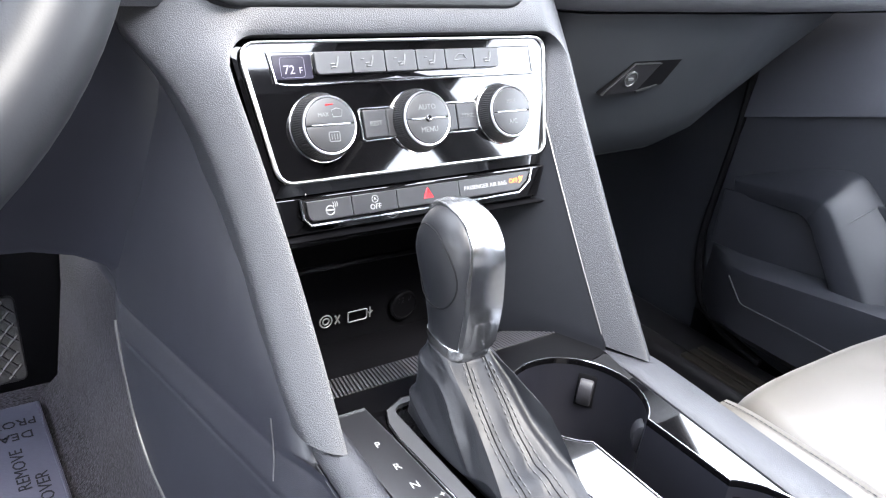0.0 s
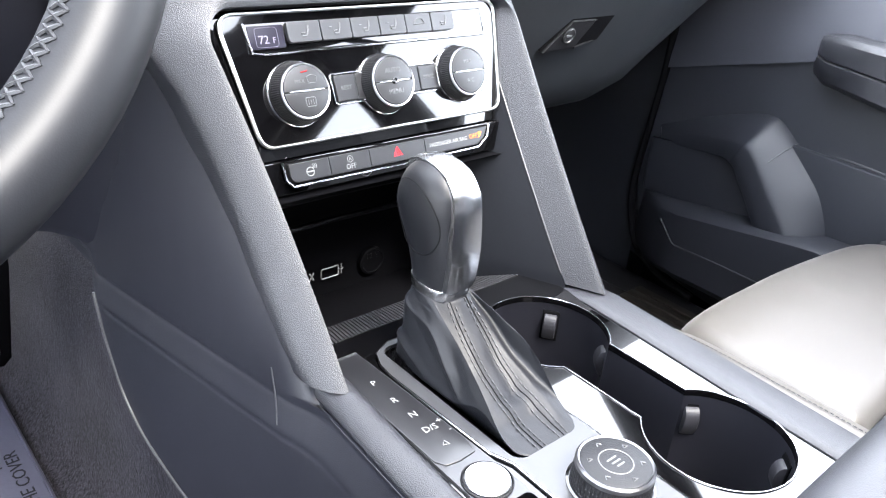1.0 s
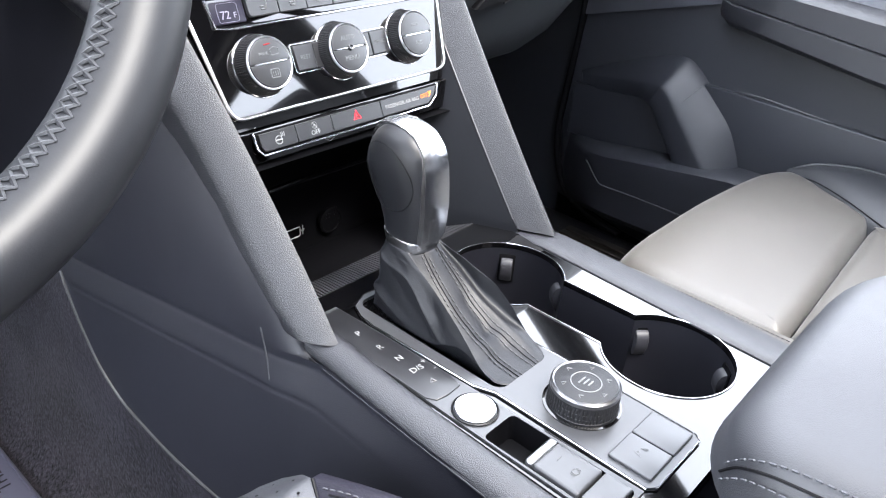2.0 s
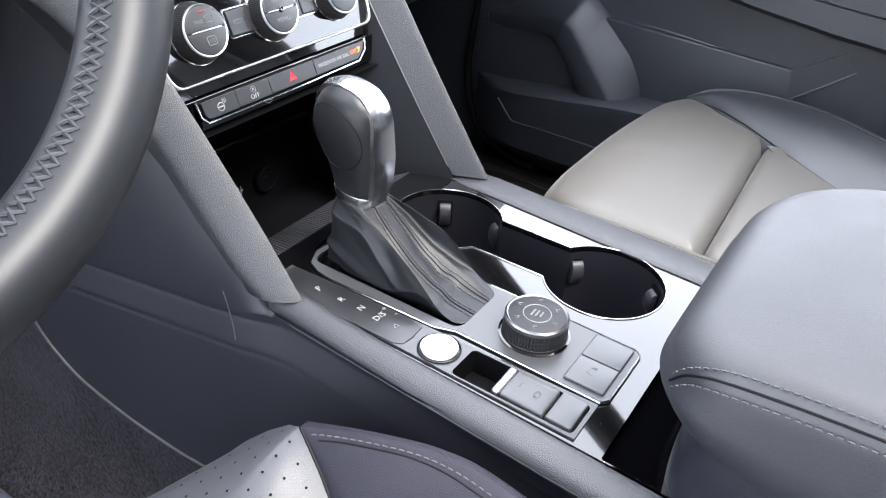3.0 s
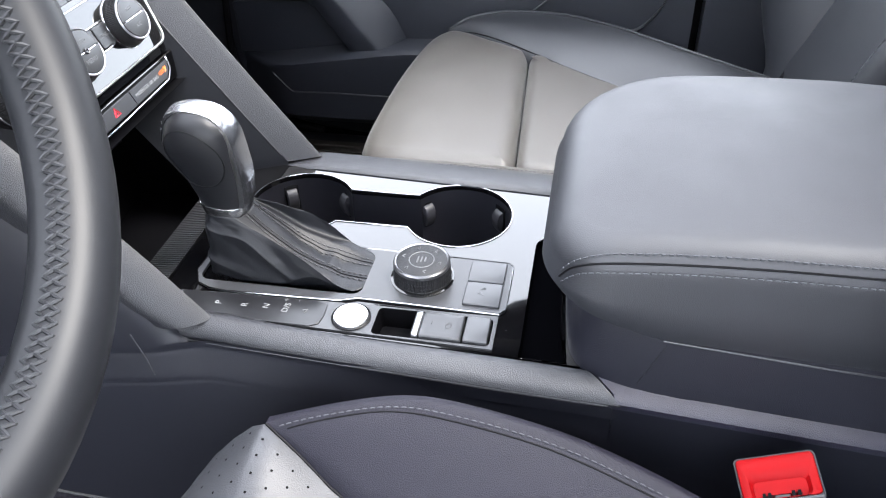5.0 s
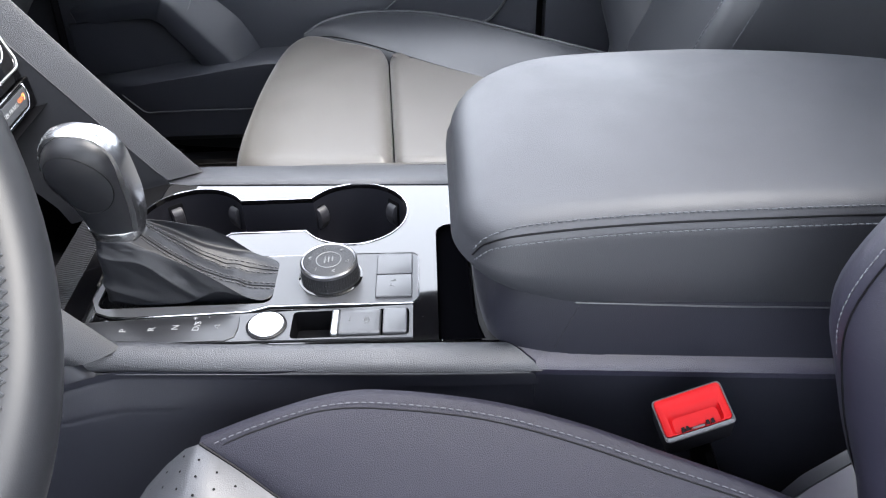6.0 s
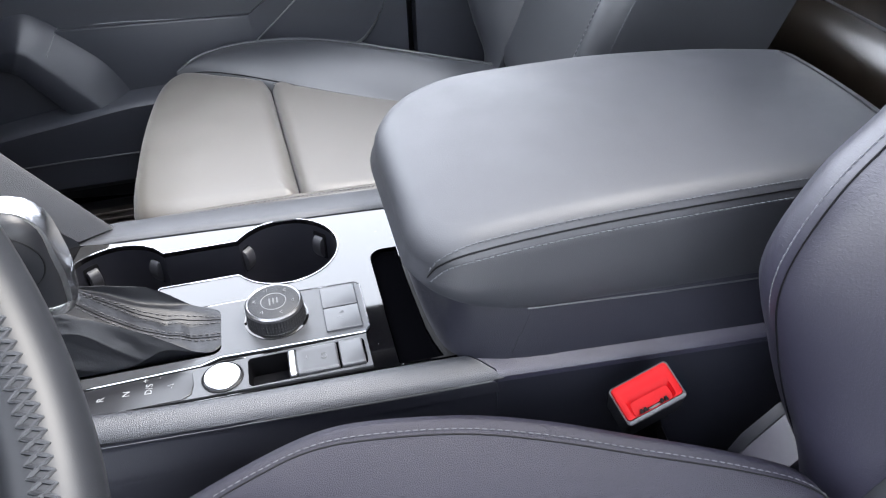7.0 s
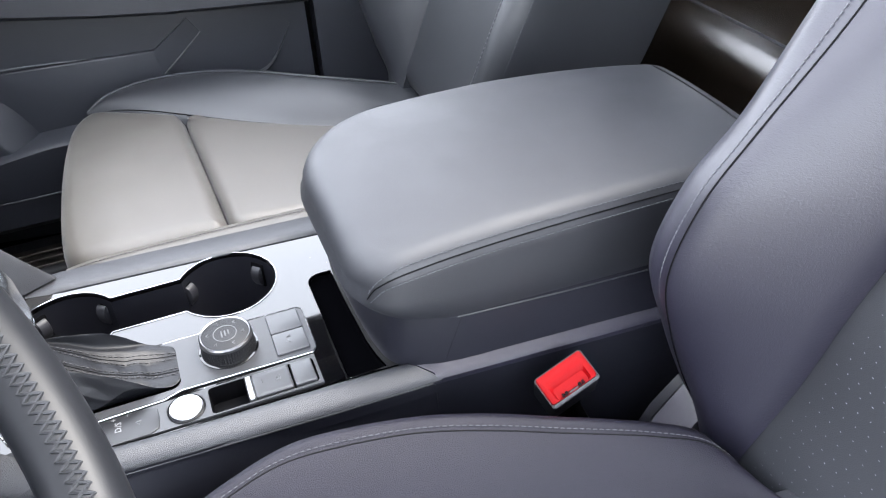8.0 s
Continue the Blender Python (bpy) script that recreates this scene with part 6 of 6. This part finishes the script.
for c in cent_b:
    rows.append([(c.x, c.y - 0.003, c.z), (c.x - 0.01, c.y - 0.001, c.z), (c.x - 0.04, c.y - 0.002, c.z), (c.x - 0.10, c.y - 0.012, c.z), (c.x - 0.2, c.y - 0.02, c.z), (c.x - 0.32, c.y - 0.0, c.z), (c.x - 0.32, c.y - 0.12, c.z), (c.x, c.y - 0.12, c.z)])
loft(bm, rows)
bpad = part("back_pad", bm, PERF, dseat, "perforated backrest centre", sharp=60)
PALE = surface("pale_lining", (0.34, 0.34, 0.37), 0.7)
bm = B()
for i in range(14):
    for j in range(28):
        zz = 0.385 + j * 0.0095
        c = min(cent_b, key=lambda q: abs(q.z - zz))
        dx = 0.014 + 0.0095 * i + (0.00475 if j % 2 else 0)
        yy = c.y - 0.0015 - (0.010 * max(0.0, (dx - 0.04) / 0.06) if dx > 0.04 else 0.0)
        p = Vector((c.x - dx, yy + 0.0014, zz))
        bm.faces.new([bm.verts.new(p + Vector((0.00066 * math.cos(t), 0.0003 * math.sin(t), 0.00066 * math.sin(t)))) for t in (q * math.pi / 3 for q in range(6))])
part("perforations", bm, PALE, bpad, "pale punched holes", kind="stuff", flat=True)
# One hinge cover in two tones: shaded front facet dark, lit facet pale
HINGE = ((-0.256, 0.3450, -0.2660, 0.3435, -0.2680, 0.3390), (-0.266, 0.3640, -0.2760, 0.3550, -0.2780, 0.3500), (-0.290, 0.3900, -0.2940, 0.3780, -0.2960, 0.3730), (-0.310, 0.4020, -0.3100, 0.3900, -0.3100, 0.3840))
bm = B()
loft(bm, [[(-0.152, y0, 0.20), (-0.152, y0, z0), (-0.1585, (y0 + y1) / 2 + 0.001, (z0 + z1) / 2), (-0.1585, (y0 + y1) / 2 + 0.001, 0.20)] for y0, z0, y1, z1, y2, z2 in HINGE])
part("hinge_plate", bm, surface("shaded_hinge_plastic", (0.014, 0.014, 0.018), 0.45), dseat, "hinge cover's front facet, coloured dark as in shade", sharp=30)
bm = B()
loft(bm, [[(-0.1588, (y0 + y1) / 2, 0.20), (-0.1588, (y0 + y1) / 2, (z0 + z1) / 2 - 0.001), (-0.167, y1, z1), (-0.186, y2, z2), (-0.19, y2, 0.20)] for y0, z0, y1, z1, y2, z2 in HINGE])
part("hinge_cover", bm, surface("lit_hinge_plastic", (0.075, 0.070, 0.085), 0.36), dseat, "hinge cover's upper facet, coloured pale as lit", sharp=30)

# ---- seat belt buckle ----
buckle = thing("seat_belt_buckle", "red and black seat belt buckle beside the console", "belt buckle", (-0.150, -0.185, 0.40))
BM = frame_m((-0.157, -0.176, 0.4405), (0.085, -0.945, 0.32), Vector((-0.45, 0.25, 0.85)).cross(Vector((0.085, -0.945, 0.32))))
bm = B()
prism(bm, rrect(-0.0225, 0.0225, -0.0140, 0.0140, 0.003), -0.045, -0.0085, 0.0, m=BM)
plate(bm, rrect(-0.0225, 0.0225, -0.0140, 0.0140, 0.003), [rrect(-0.0216, 0.0216, -0.0109, 0.0133, 0.0026)], -0.0090, 0.0004, m=BM)
BUCKLE = surface("buckle_plastic", (0.0065, 0.0065, 0.0085), 0.42, spec=0.4, grain=0.1, cell=900)
part("housing", bm, BUCKLE, buckle, "black plastic housing")
bm = B()
prism(bm, rrect(-0.0216, 0.0216, -0.0137, -0.0111, 0.0010), 0.0002, 0.0012, 0.0005, m=BM)
part("slot_lip", bm, surface("lip_plastic", (0.018, 0.018, 0.022), 0.38), buckle, "grey lip below the slot")
bm = B()
rows = []
for (x0, x1, y0, y1, r), z in (((-0.0214, 0.0214, -0.0108, 0.0131, 0.0025), -0.002), ((-0.0214, 0.0214, -0.0108, 0.0131, 0.0025), 0.0010), ((-0.0208, 0.0208, -0.0106, 0.0125, 0.0022), 0.0016), ((-0.0165, 0.0165, -0.0104, 0.0030, 0.0030), 0.0016), ((-0.0140, 0.0140, -0.0103, -0.0010, 0.0030), -0.0030), ((-0.0128, 0.0128, -0.0102, -0.0040, 0.0020), -0.0060)):
    rows.append([(x, y, z) for x, y in rrect(x0, x1, y0, y1, r, 4)])
loft(bm, rows, m=BM)
part("press_key", bm, RED, buckle, "bright red scooped release key", sharp=50)
bm = B()
tube(bm, [(x, y, 0.0004) for x, y in rrect(-0.0218, 0.0218, -0.0134, 0.0134, 0.003, 4)], 0.00035, 6, closed=True, m=BM)
part("housing_lip", bm, BUCKLE, buckle, "grey lip round the key")
bm = B()
prism(bm, rrect(-0.0108, 0.0108, -0.0106, -0.0080, 0.0004), -0.0066, -0.0020, m=BM)
slot = part("slot", bm, INNER, buckle, "dark tongue slot")
for dx in (-0.0098, -0.0068, 0.0060, 0.0092):
    bm = B()
    prism(bm, rrect(dx - 0.0009, dx + 0.0009, -0.0106, -0.0072, 0.0003), -0.0064, 0.0012, m=BM)
    part("catch", bm, INNER, slot, "small dark catch")
bm = B()
prism(bm, rrect(-0.0040, 0.0040, -0.0105, -0.0088, 0.0003), -0.0064, -0.0006, m=BM)
part("tongue_guide", bm, SATIN, slot, "grey metal guide")
bm = B()
tube(bm, [BM @ Vector((0.0, 0, -0.04)), BM @ Vector((0.004, -0.006, -0.09)), Vector((-0.15, -0.235, 0.28))], 0.012, 8, flat=0.5)
part("stalk", bm, INNER, buckle)

# ---- passenger door ----
door = thing("passenger_door", "closed dark plastic passenger door with speaker bulge and map pocket", "car door", (0.78, 0.1, 0.1))
DX = 0.735
front_edge = [(0.5535, 0.62), (0.5530, 0.48), (0.561, 0.38), (0.568, 0.287), (0.557, 0.225), (0.532, 0.180), (0.478, 0.152), (0.418, 0.140)]
bm = B()
rings = []
for y, zl in ((-0.19, 0.10), (0.0, 0.11), (0.2, 0.12), (0.418, 0.14), (0.478, 0.152), (0.532, 0.18), (0.553, 0.22), (0.5645, 0.287)):
    rings.append([(DX + 0.012, y, zl)] + [(x, min(y, 0.5535 + (0.0110 if z < 0.35 else 0.0)), max(z, zl + 0.01 + 0.004 * k)) for k, (x, z) in enumerate(((DX, 0.14), (DX - 0.006, 0.30), (DX - 0.004, 0.45), (DX + 0.004, 0.56), (DX + 0.012, 0.63), (DX + 0.03, 0.67)))] + [(DX + 0.07, y, 0.675), (DX + 0.07, y, zl)])
loft(bm, rings)
part("door_panel", bm, DOOR, door, "dark grained door panel")
bm = B()
tube(bm, spline([(DX - 0.002, y + 0.005, z) for y, z in front_edge], 4), 0.0065, 8)
part("door_seal", bm, SEAM, door, "black rubber seal along the door's front edge")
bm = B()
loft(bm, [[(DX + 0.012, y, 0.10), (DX, y, 0.14), (DX - 0.006, y, 0.30), (DX - 0.004, y, 0.45), (DX + 0.004, y, 0.56), (DX + 0.012, y, 0.63), (DX + 0.03, y, 0.67), (DX + 0.07, y, 0.675), (DX + 0.07, y, 0.10)] for y in (-0.45, -0.3, -0.205)])
part("rear_trim", bm, DOOR, door, "dark centre pillar trim")
bm = B()
loft(bm, [[(DX + 0.02, y, 0.08), (DX + 0.01, y, 0.3), (DX + 0.02, y, 0.66), (DX + 0.07, y, 0.67), (DX + 0.07, y, 0.08)] for y in (0.565, 0.75, 0.98)])
part("kick_trim", bm, DOOR, door, "dark kick panel before the door")
bm = B()
prism(bm, rrect(DX + 0.03, DX + 0.07, -0.21, -0.185, 0.002), 0.10, 0.67)
part("door_gap", bm, INNER, door, "dark gap behind the door")
# DOOR's plastic made paler for the light that falls on the upper door
UPPER = surface("lit_upper_door_plastic", (0.038, 0.040, 0.049), 0.48, spec=0.48, grain=0.12, cell=1000, vary=0.08)
bm = B()
loft(bm, [[(DX + 0.012, y, zs), (DX - 0.0070, y, zs), (DX - 0.0076, y, zs + 0.002), (DX + 0.0005, y, max(0.56, zs + 0.02)), (DX + 0.0085, y, 0.63), (DX + 0.0265, y, 0.673), (DX + 0.045, y, 0.678)] for y, zs in ((0.5525, 0.4840), (0.45, 0.5125), (0.343, 0.5420), (0.25, 0.560), (0.0, 0.560), (-0.188, 0.560))])
part("upper_panel", bm, UPPER, door, "dark grey upper door panel", sharp=50)
# speaker bulge: a hood with a rounded front edge over a recessed grille
hood_out = spline([(0, 0.548, 0.399), (0, 0.50, 0.421), (0, 0.456, 0.4393), (0, 0.415, 0.453), (0, 0.3866, 0.4598), (0, 0.366, 0.4592), (0, 0.3490, 0.4500), (0, 0.3294, 0.4341), (0, 0.300, 0.4085), (0, 0.2734, 0.382), (0, 0.2560, 0.350), (0, 0.2467, 0.325), (0, 0.243, 0.305)], 4)
hood_lip = spline([(0, 0.540, 0.392), (0, 0.498, 0.400), (0, 0.455, 0.4085), (0, 0.418, 0.4150), (0, 0.3980, 0.4190), (0, 0.3850, 0.4195), (0, 0.3740, 0.4150), (0, 0.3615, 0.4010), (0, 0.3420, 0.3770), (0, 0.3242, 0.3549), (0, 0.308, 0.336), (0, 0.2950, 0.3200), (0, 0.284, 0.305)], 4)
hood_in = spline([(0, 0.536, 0.372), (0, 0.495, 0.378), (0, 0.452, 0.384), (0, 0.425, 0.3875), (0, 0.4120, 0.3885), (0, 0.4020, 0.3870), (0, 0.3930, 0.3800), (0, 0.3835, 0.3660), (0, 0.3690, 0.3470), (0, 0.3560, 0.3280), (0, 0.347, 0.315), (0, 0.3410, 0.3060), (0, 0.336, 0.300)], 4)
bm = B()
rings = []
for k, (o, l_, i) in enumerate(zip(hood_out, hood_lip, hood_in)):
    d = 0.008 + 0.037 * min(1.0, k / 20)
    ring = [(DX + 0.006, o.y, o.z)]
    for t, g in ((0.0, 0.02), (0.10, 0.20), (0.28, 0.42), (0.52, 0.66), (0.76, 0.85), (0.92, 0.96), (1.0, 1.0)):
        ring.append((DX - d * g, o.y + (l_.y - o.y) * t, o.z + (l_.z - o.z) * t))
    for t, g in ((0.10, 1.02), (0.5, 0.98), (0.92, 0.92), (1.0, 0.86), (1.0, 0.0)):
        ring.append((DX - d * g, l_.y + (i.y - l_.y) * t, l_.z + (i.z - l_.z) * t))
    rings.append(ring)
loft(bm, rings)
hood = part("speaker_hood", bm, DOOR, door, "angular hood with a soft edge round the speaker", sharp=42)
bm = B()
prism(bm, [(0.550, 0.29), (0.550, 0.376), (0.425, 0.390), (0.408, 0.389), (0.394, 0.381), (0.336, 0.298)], 0.0, 0.016, 0.002, m=frame_m((DX + 0.004, 0, 0), (0, 1, 0), (0, 0, 1)) @ Matrix.Scale(-1, 4, (0, 0, 1)))
grille = part("speaker_grille", bm, DOOR, door, "dark speaker grille")
bm = B()
tube(bm, [(DX - 0.0135, y, z) for y, z in ((0.410, 0.3800), (0.402, 0.3790), (0.395, 0.3745), (0.384, 0.3600), (0.3645, 0.3340), (0.346, 0.306))], 0.0010, 6)
part("grille_edge", bm, SATIN, grille)
bm = B()
tube(bm, [(DX - 0.0415, 0.3560, 0.3885), (DX - 0.0405, 0.3530, 0.3985), (DX - 0.034, 0.3450, 0.4115), (DX - 0.019, 0.3375, 0.4240), (DX - 0.004, 0.3300, 0.4335)], 0.0008, 6)
part("hood_facet_line", bm, SATIN, hood, "pressed line across the hood's flank")
bm = B()
tube(bm, [(DX - 0.0025, 0.3294, 0.4330), (DX - 0.0045, 0.24, 0.4315), (DX - 0.0045, 0.1513, 0.4250)], 0.0009, 6)
part("panel_line", bm, SATIN, door, "fine pressed line in the door panel")
# map pocket along the bottom
bm = B()
rings = []
for y, z in ((0.555, 0.283), (0.49, 0.2885), (0.45, 0.294), (0.40, 0.3015), (0.34, 0.310), (0.29, 0.3175), (0.25, 0.3225), (0.20, 0.324), (0.05, 0.316), (-0.15, 0.308)):
    k_ = 1 - max(0.0, (y - 0.44) / 0.115) ** 2
    rings.append([(DX + 0.002, y, z + 0.006), (DX - 0.050 * k_, y, z + 0.002), (DX - 0.058 * k_, y, z - 0.004), (DX - 0.058 * k_, y, z - 0.012), (DX - 0.052 * k_, y, z - 0.040), (DX - 0.044 * k_, y, 0.19), (DX - 0.02 * k_, y, 0.17), (DX + 0.002, y, 0.17)])
loft(bm, rings)
pocket = part("map_pocket", bm, DOOR, door, "dark map pocket with a raised lip")
bm = B()
tube(bm, [(DX - 0.0555, y, z) for y, z in ((0.479, 0.2735), (0.466, 0.259), (0.452, 0.2435), (0.446, 0.2410), (0.38, 0.2425), (0.30, 0.2420), (0.25, 0.2420))], 0.0012, 6)
part("pocket_line", bm, SATIN, pocket, "pressed line on the pocket")
# armrest ledge with a pull recess
bm = B()
rings = []
for y, zb, zt, d in ((0.335, 0.545, 0.575, 0.004), (0.330, 0.532, 0.58, 0.030), (0.31, 0.524, 0.584, 0.046), (0.24, 0.515, 0.582, 0.056), (0.12, 0.498, 0.574, 0.060), (0.02, 0.486, 0.566, 0.060), (-0.10, 0.476, 0.56, 0.058), (-0.19, 0.468, 0.556, 0.055)):
    rings.append([(DX + 0.006, y, zb + 0.008), (DX - d * 0.8, y, zb), (DX - d, y, zb + 0.008), (DX - d, y, (zb + zt) / 2 - 0.002), (DX - d + 0.003, y, (zb + zt) / 2), (DX - d, y, (zb + zt) / 2 + 0.002), (DX - d, y, zt - 0.006), (DX - d * 0.85, y, zt), (DX + 0.010, y, zt)])
loft(bm, rings)
darm = part("door_armrest", bm, DASH, door, "padded grey door armrest")
bm = B()
prism(bm, rrect(0.16, 0.27, -0.012, 0.012, 0.004), 0.0, 0.003, 0.001, m=frame_m((DX - 0.03, 0, 0.584), (0, 1, -0.1), (-1, 0, 0)))
part("window_switch", bm, DARK, darm, "small window switch")
# angled step in the panel under the armrest
bm = B()
prism(bm, [(0.345, 0.4315), (0.20, 0.4275), (0.055, 0.4225), (0.049, 0.3820), (0.004, 0.345), (0.0, 0.31), (0.345, 0.30)], 0.0, 0.014, 0.003, m=frame_m((DX + 0.002, 0, 0), (0, 1, 0), (0, 0, 1)) @ Matrix.Scale(-1, 4, (0, 0, 1)))
part("lower_step", bm, DOOR, door, "darker lower door insert")
bm = B()
loft(bm, [[(DX - 0.0125, 0.058, 0.4215), (DX - 0.0125, 0.052, 0.3830), (DX + 0.004, 0.050, 0.3830), (DX + 0.004, 0.056, 0.4215)], [(DX - 0.0095, 0.026, 0.4420), (DX - 0.0095, 0.015, 0.4100), (DX + 0.004, 0.015, 0.4100), (DX + 0.004, 0.026, 0.4420)], [(DX - 0.0055, -0.002, 0.4615), (DX - 0.0055, -0.0185, 0.4371), (DX + 0.004, -0.0185, 0.4371), (DX + 0.004, -0.002, 0.4615)]])
pull = part("pull_recess", bm, DOOR, door, "angled edge of the pull recess", sharp=25)
bm = B()
tube(bm, [(DX - 0.0135, 0.0515, 0.3810), (DX - 0.0095, 0.0145, 0.4095), (DX - 0.0060, -0.0190, 0.4365)], 0.0012, 6)
part("recess_edge", bm, SATIN, pull, "thin paler edge of the pull recess")
bm = B()
tube(bm, spline([(DX - 0.004, -0.080, 0.345), (DX - 0.006, -0.102, 0.3535), (DX - 0.006, -0.120, 0.364), (DX - 0.005, -0.142, 0.392), (DX - 0.004, -0.162, 0.428)], 5), lambda t: 0.0005 + 0.0085 * (1 - t) ** 0.8, 8, flat=0.3)
part("trim_curl", bm, SATIN, door, "curved grey trim piece")

# door sill
bm = B()
prism(bm, rrect(0.63, 0.74, -0.5, 0.95, 0.01), 0.03, 0.135, 0.012)
tagged(part("trim_sill_far", bm, DARK), "dark plastic sill by the passenger door", "sill", kind="structure")
bm = B()
for k in range(3):
    prism(bm, rrect(0.645 + 0.02 * k, 0.660 + 0.02 * k, -0.1, 0.5, 0.003), 0.1345, 0.1385, 0.001)
SCUFF = surface("dull_scuff_metal", (0.10, 0.09, 0.08), 0.42, metal=1.0, vary=0.15)
scuff = tagged(part("sill_plate", bm, SCUFF), "ribbed metal scuff plate on the door sill", "scuff plate")

# ---- driver footwell: pedal, floor mat ----
pedal = thing("brake_pedal", "black rubber brake pedal with cross ribs", "pedal", (-0.225, 0.62, 0.25))
PM = frame_m((-0.238, 0.605, 0.333), (1, 0.0, 0.0), (0, 0.35, 0.94))
bm = B()
prism(bm, rrect(-0.036, 0.032, -0.040, 0.038, 0.006), -0.010, 0.0, 0.002, m=PM)
ppad = part("pedal_pad", bm, DARK, pedal, "black rubber pad")
bm = B()
for k in range(-5, 6):
    for sg in (1, -1):
        a_, b_ = Vector((k * 0.013 - 0.035 * sg, -0.036)), Vector((k * 0.013 + 0.035 * sg, 0.034))
        pts = []
        for j in range(25):
            q = a_.lerp(b_, j / 24)
            if abs(q.x + 0.002) < 0.031:
                pts.append((q.x, q.y, 0.0006))
        if len(pts) > 2:
            tube(bm, pts, 0.0014, 5, m=PM)
part("cross_ribs", bm, DARK, ppad, "worn diagonal ribs", kind="stuff")
bm = B()
tube(bm, [PM @ Vector((0, 0.02, -0.008)), PM @ Vector((0, 0.08, -0.03)), Vector((-0.222, 0.74, 0.45))], 0.010, 8, flat=0.6)
part("pedal_arm", bm, INNER, pedal)

# ---- rear bench seen past the backrests ----
BROWN = surface("brown_black_leather", (0.0150, 0.0112, 0.0080), 0.24, spec=0.75, grain=0.12, cell=800)
bench = thing("rear_bench", "black leather rear bench with a rounded front edge", "bench seat", (0.1, -1.0, 0.05))
bm = B()
pad(bm, rrect(-0.62, 0.72, -1.40, -0.79, 0.06), 0.06, lambda x, y: 0.385 - 0.02 * max(0.0, (y + 0.95) / 0.2), 0.045, inner=6, seg=10)
part("cushion", bm, BROWN, bench)
bm = B()
tube(bm, [(x, -0.868, 0.3765) for x in (-0.55, 0.0, 0.65)], 0.003, 6)
part("seam", bm, THREAD, bench)
bm = B()
pad(bm, rrect(-0.72, 0.62, 0.0, 0.65, 0.06), -0.12, lambda x, y: 0.0, 0.04, m=frame_m((0, -1.36, 0.36), (-1, 0, 0), (0, -0.35, 0.93)))
part("backrest", bm, LEATHER, bench)
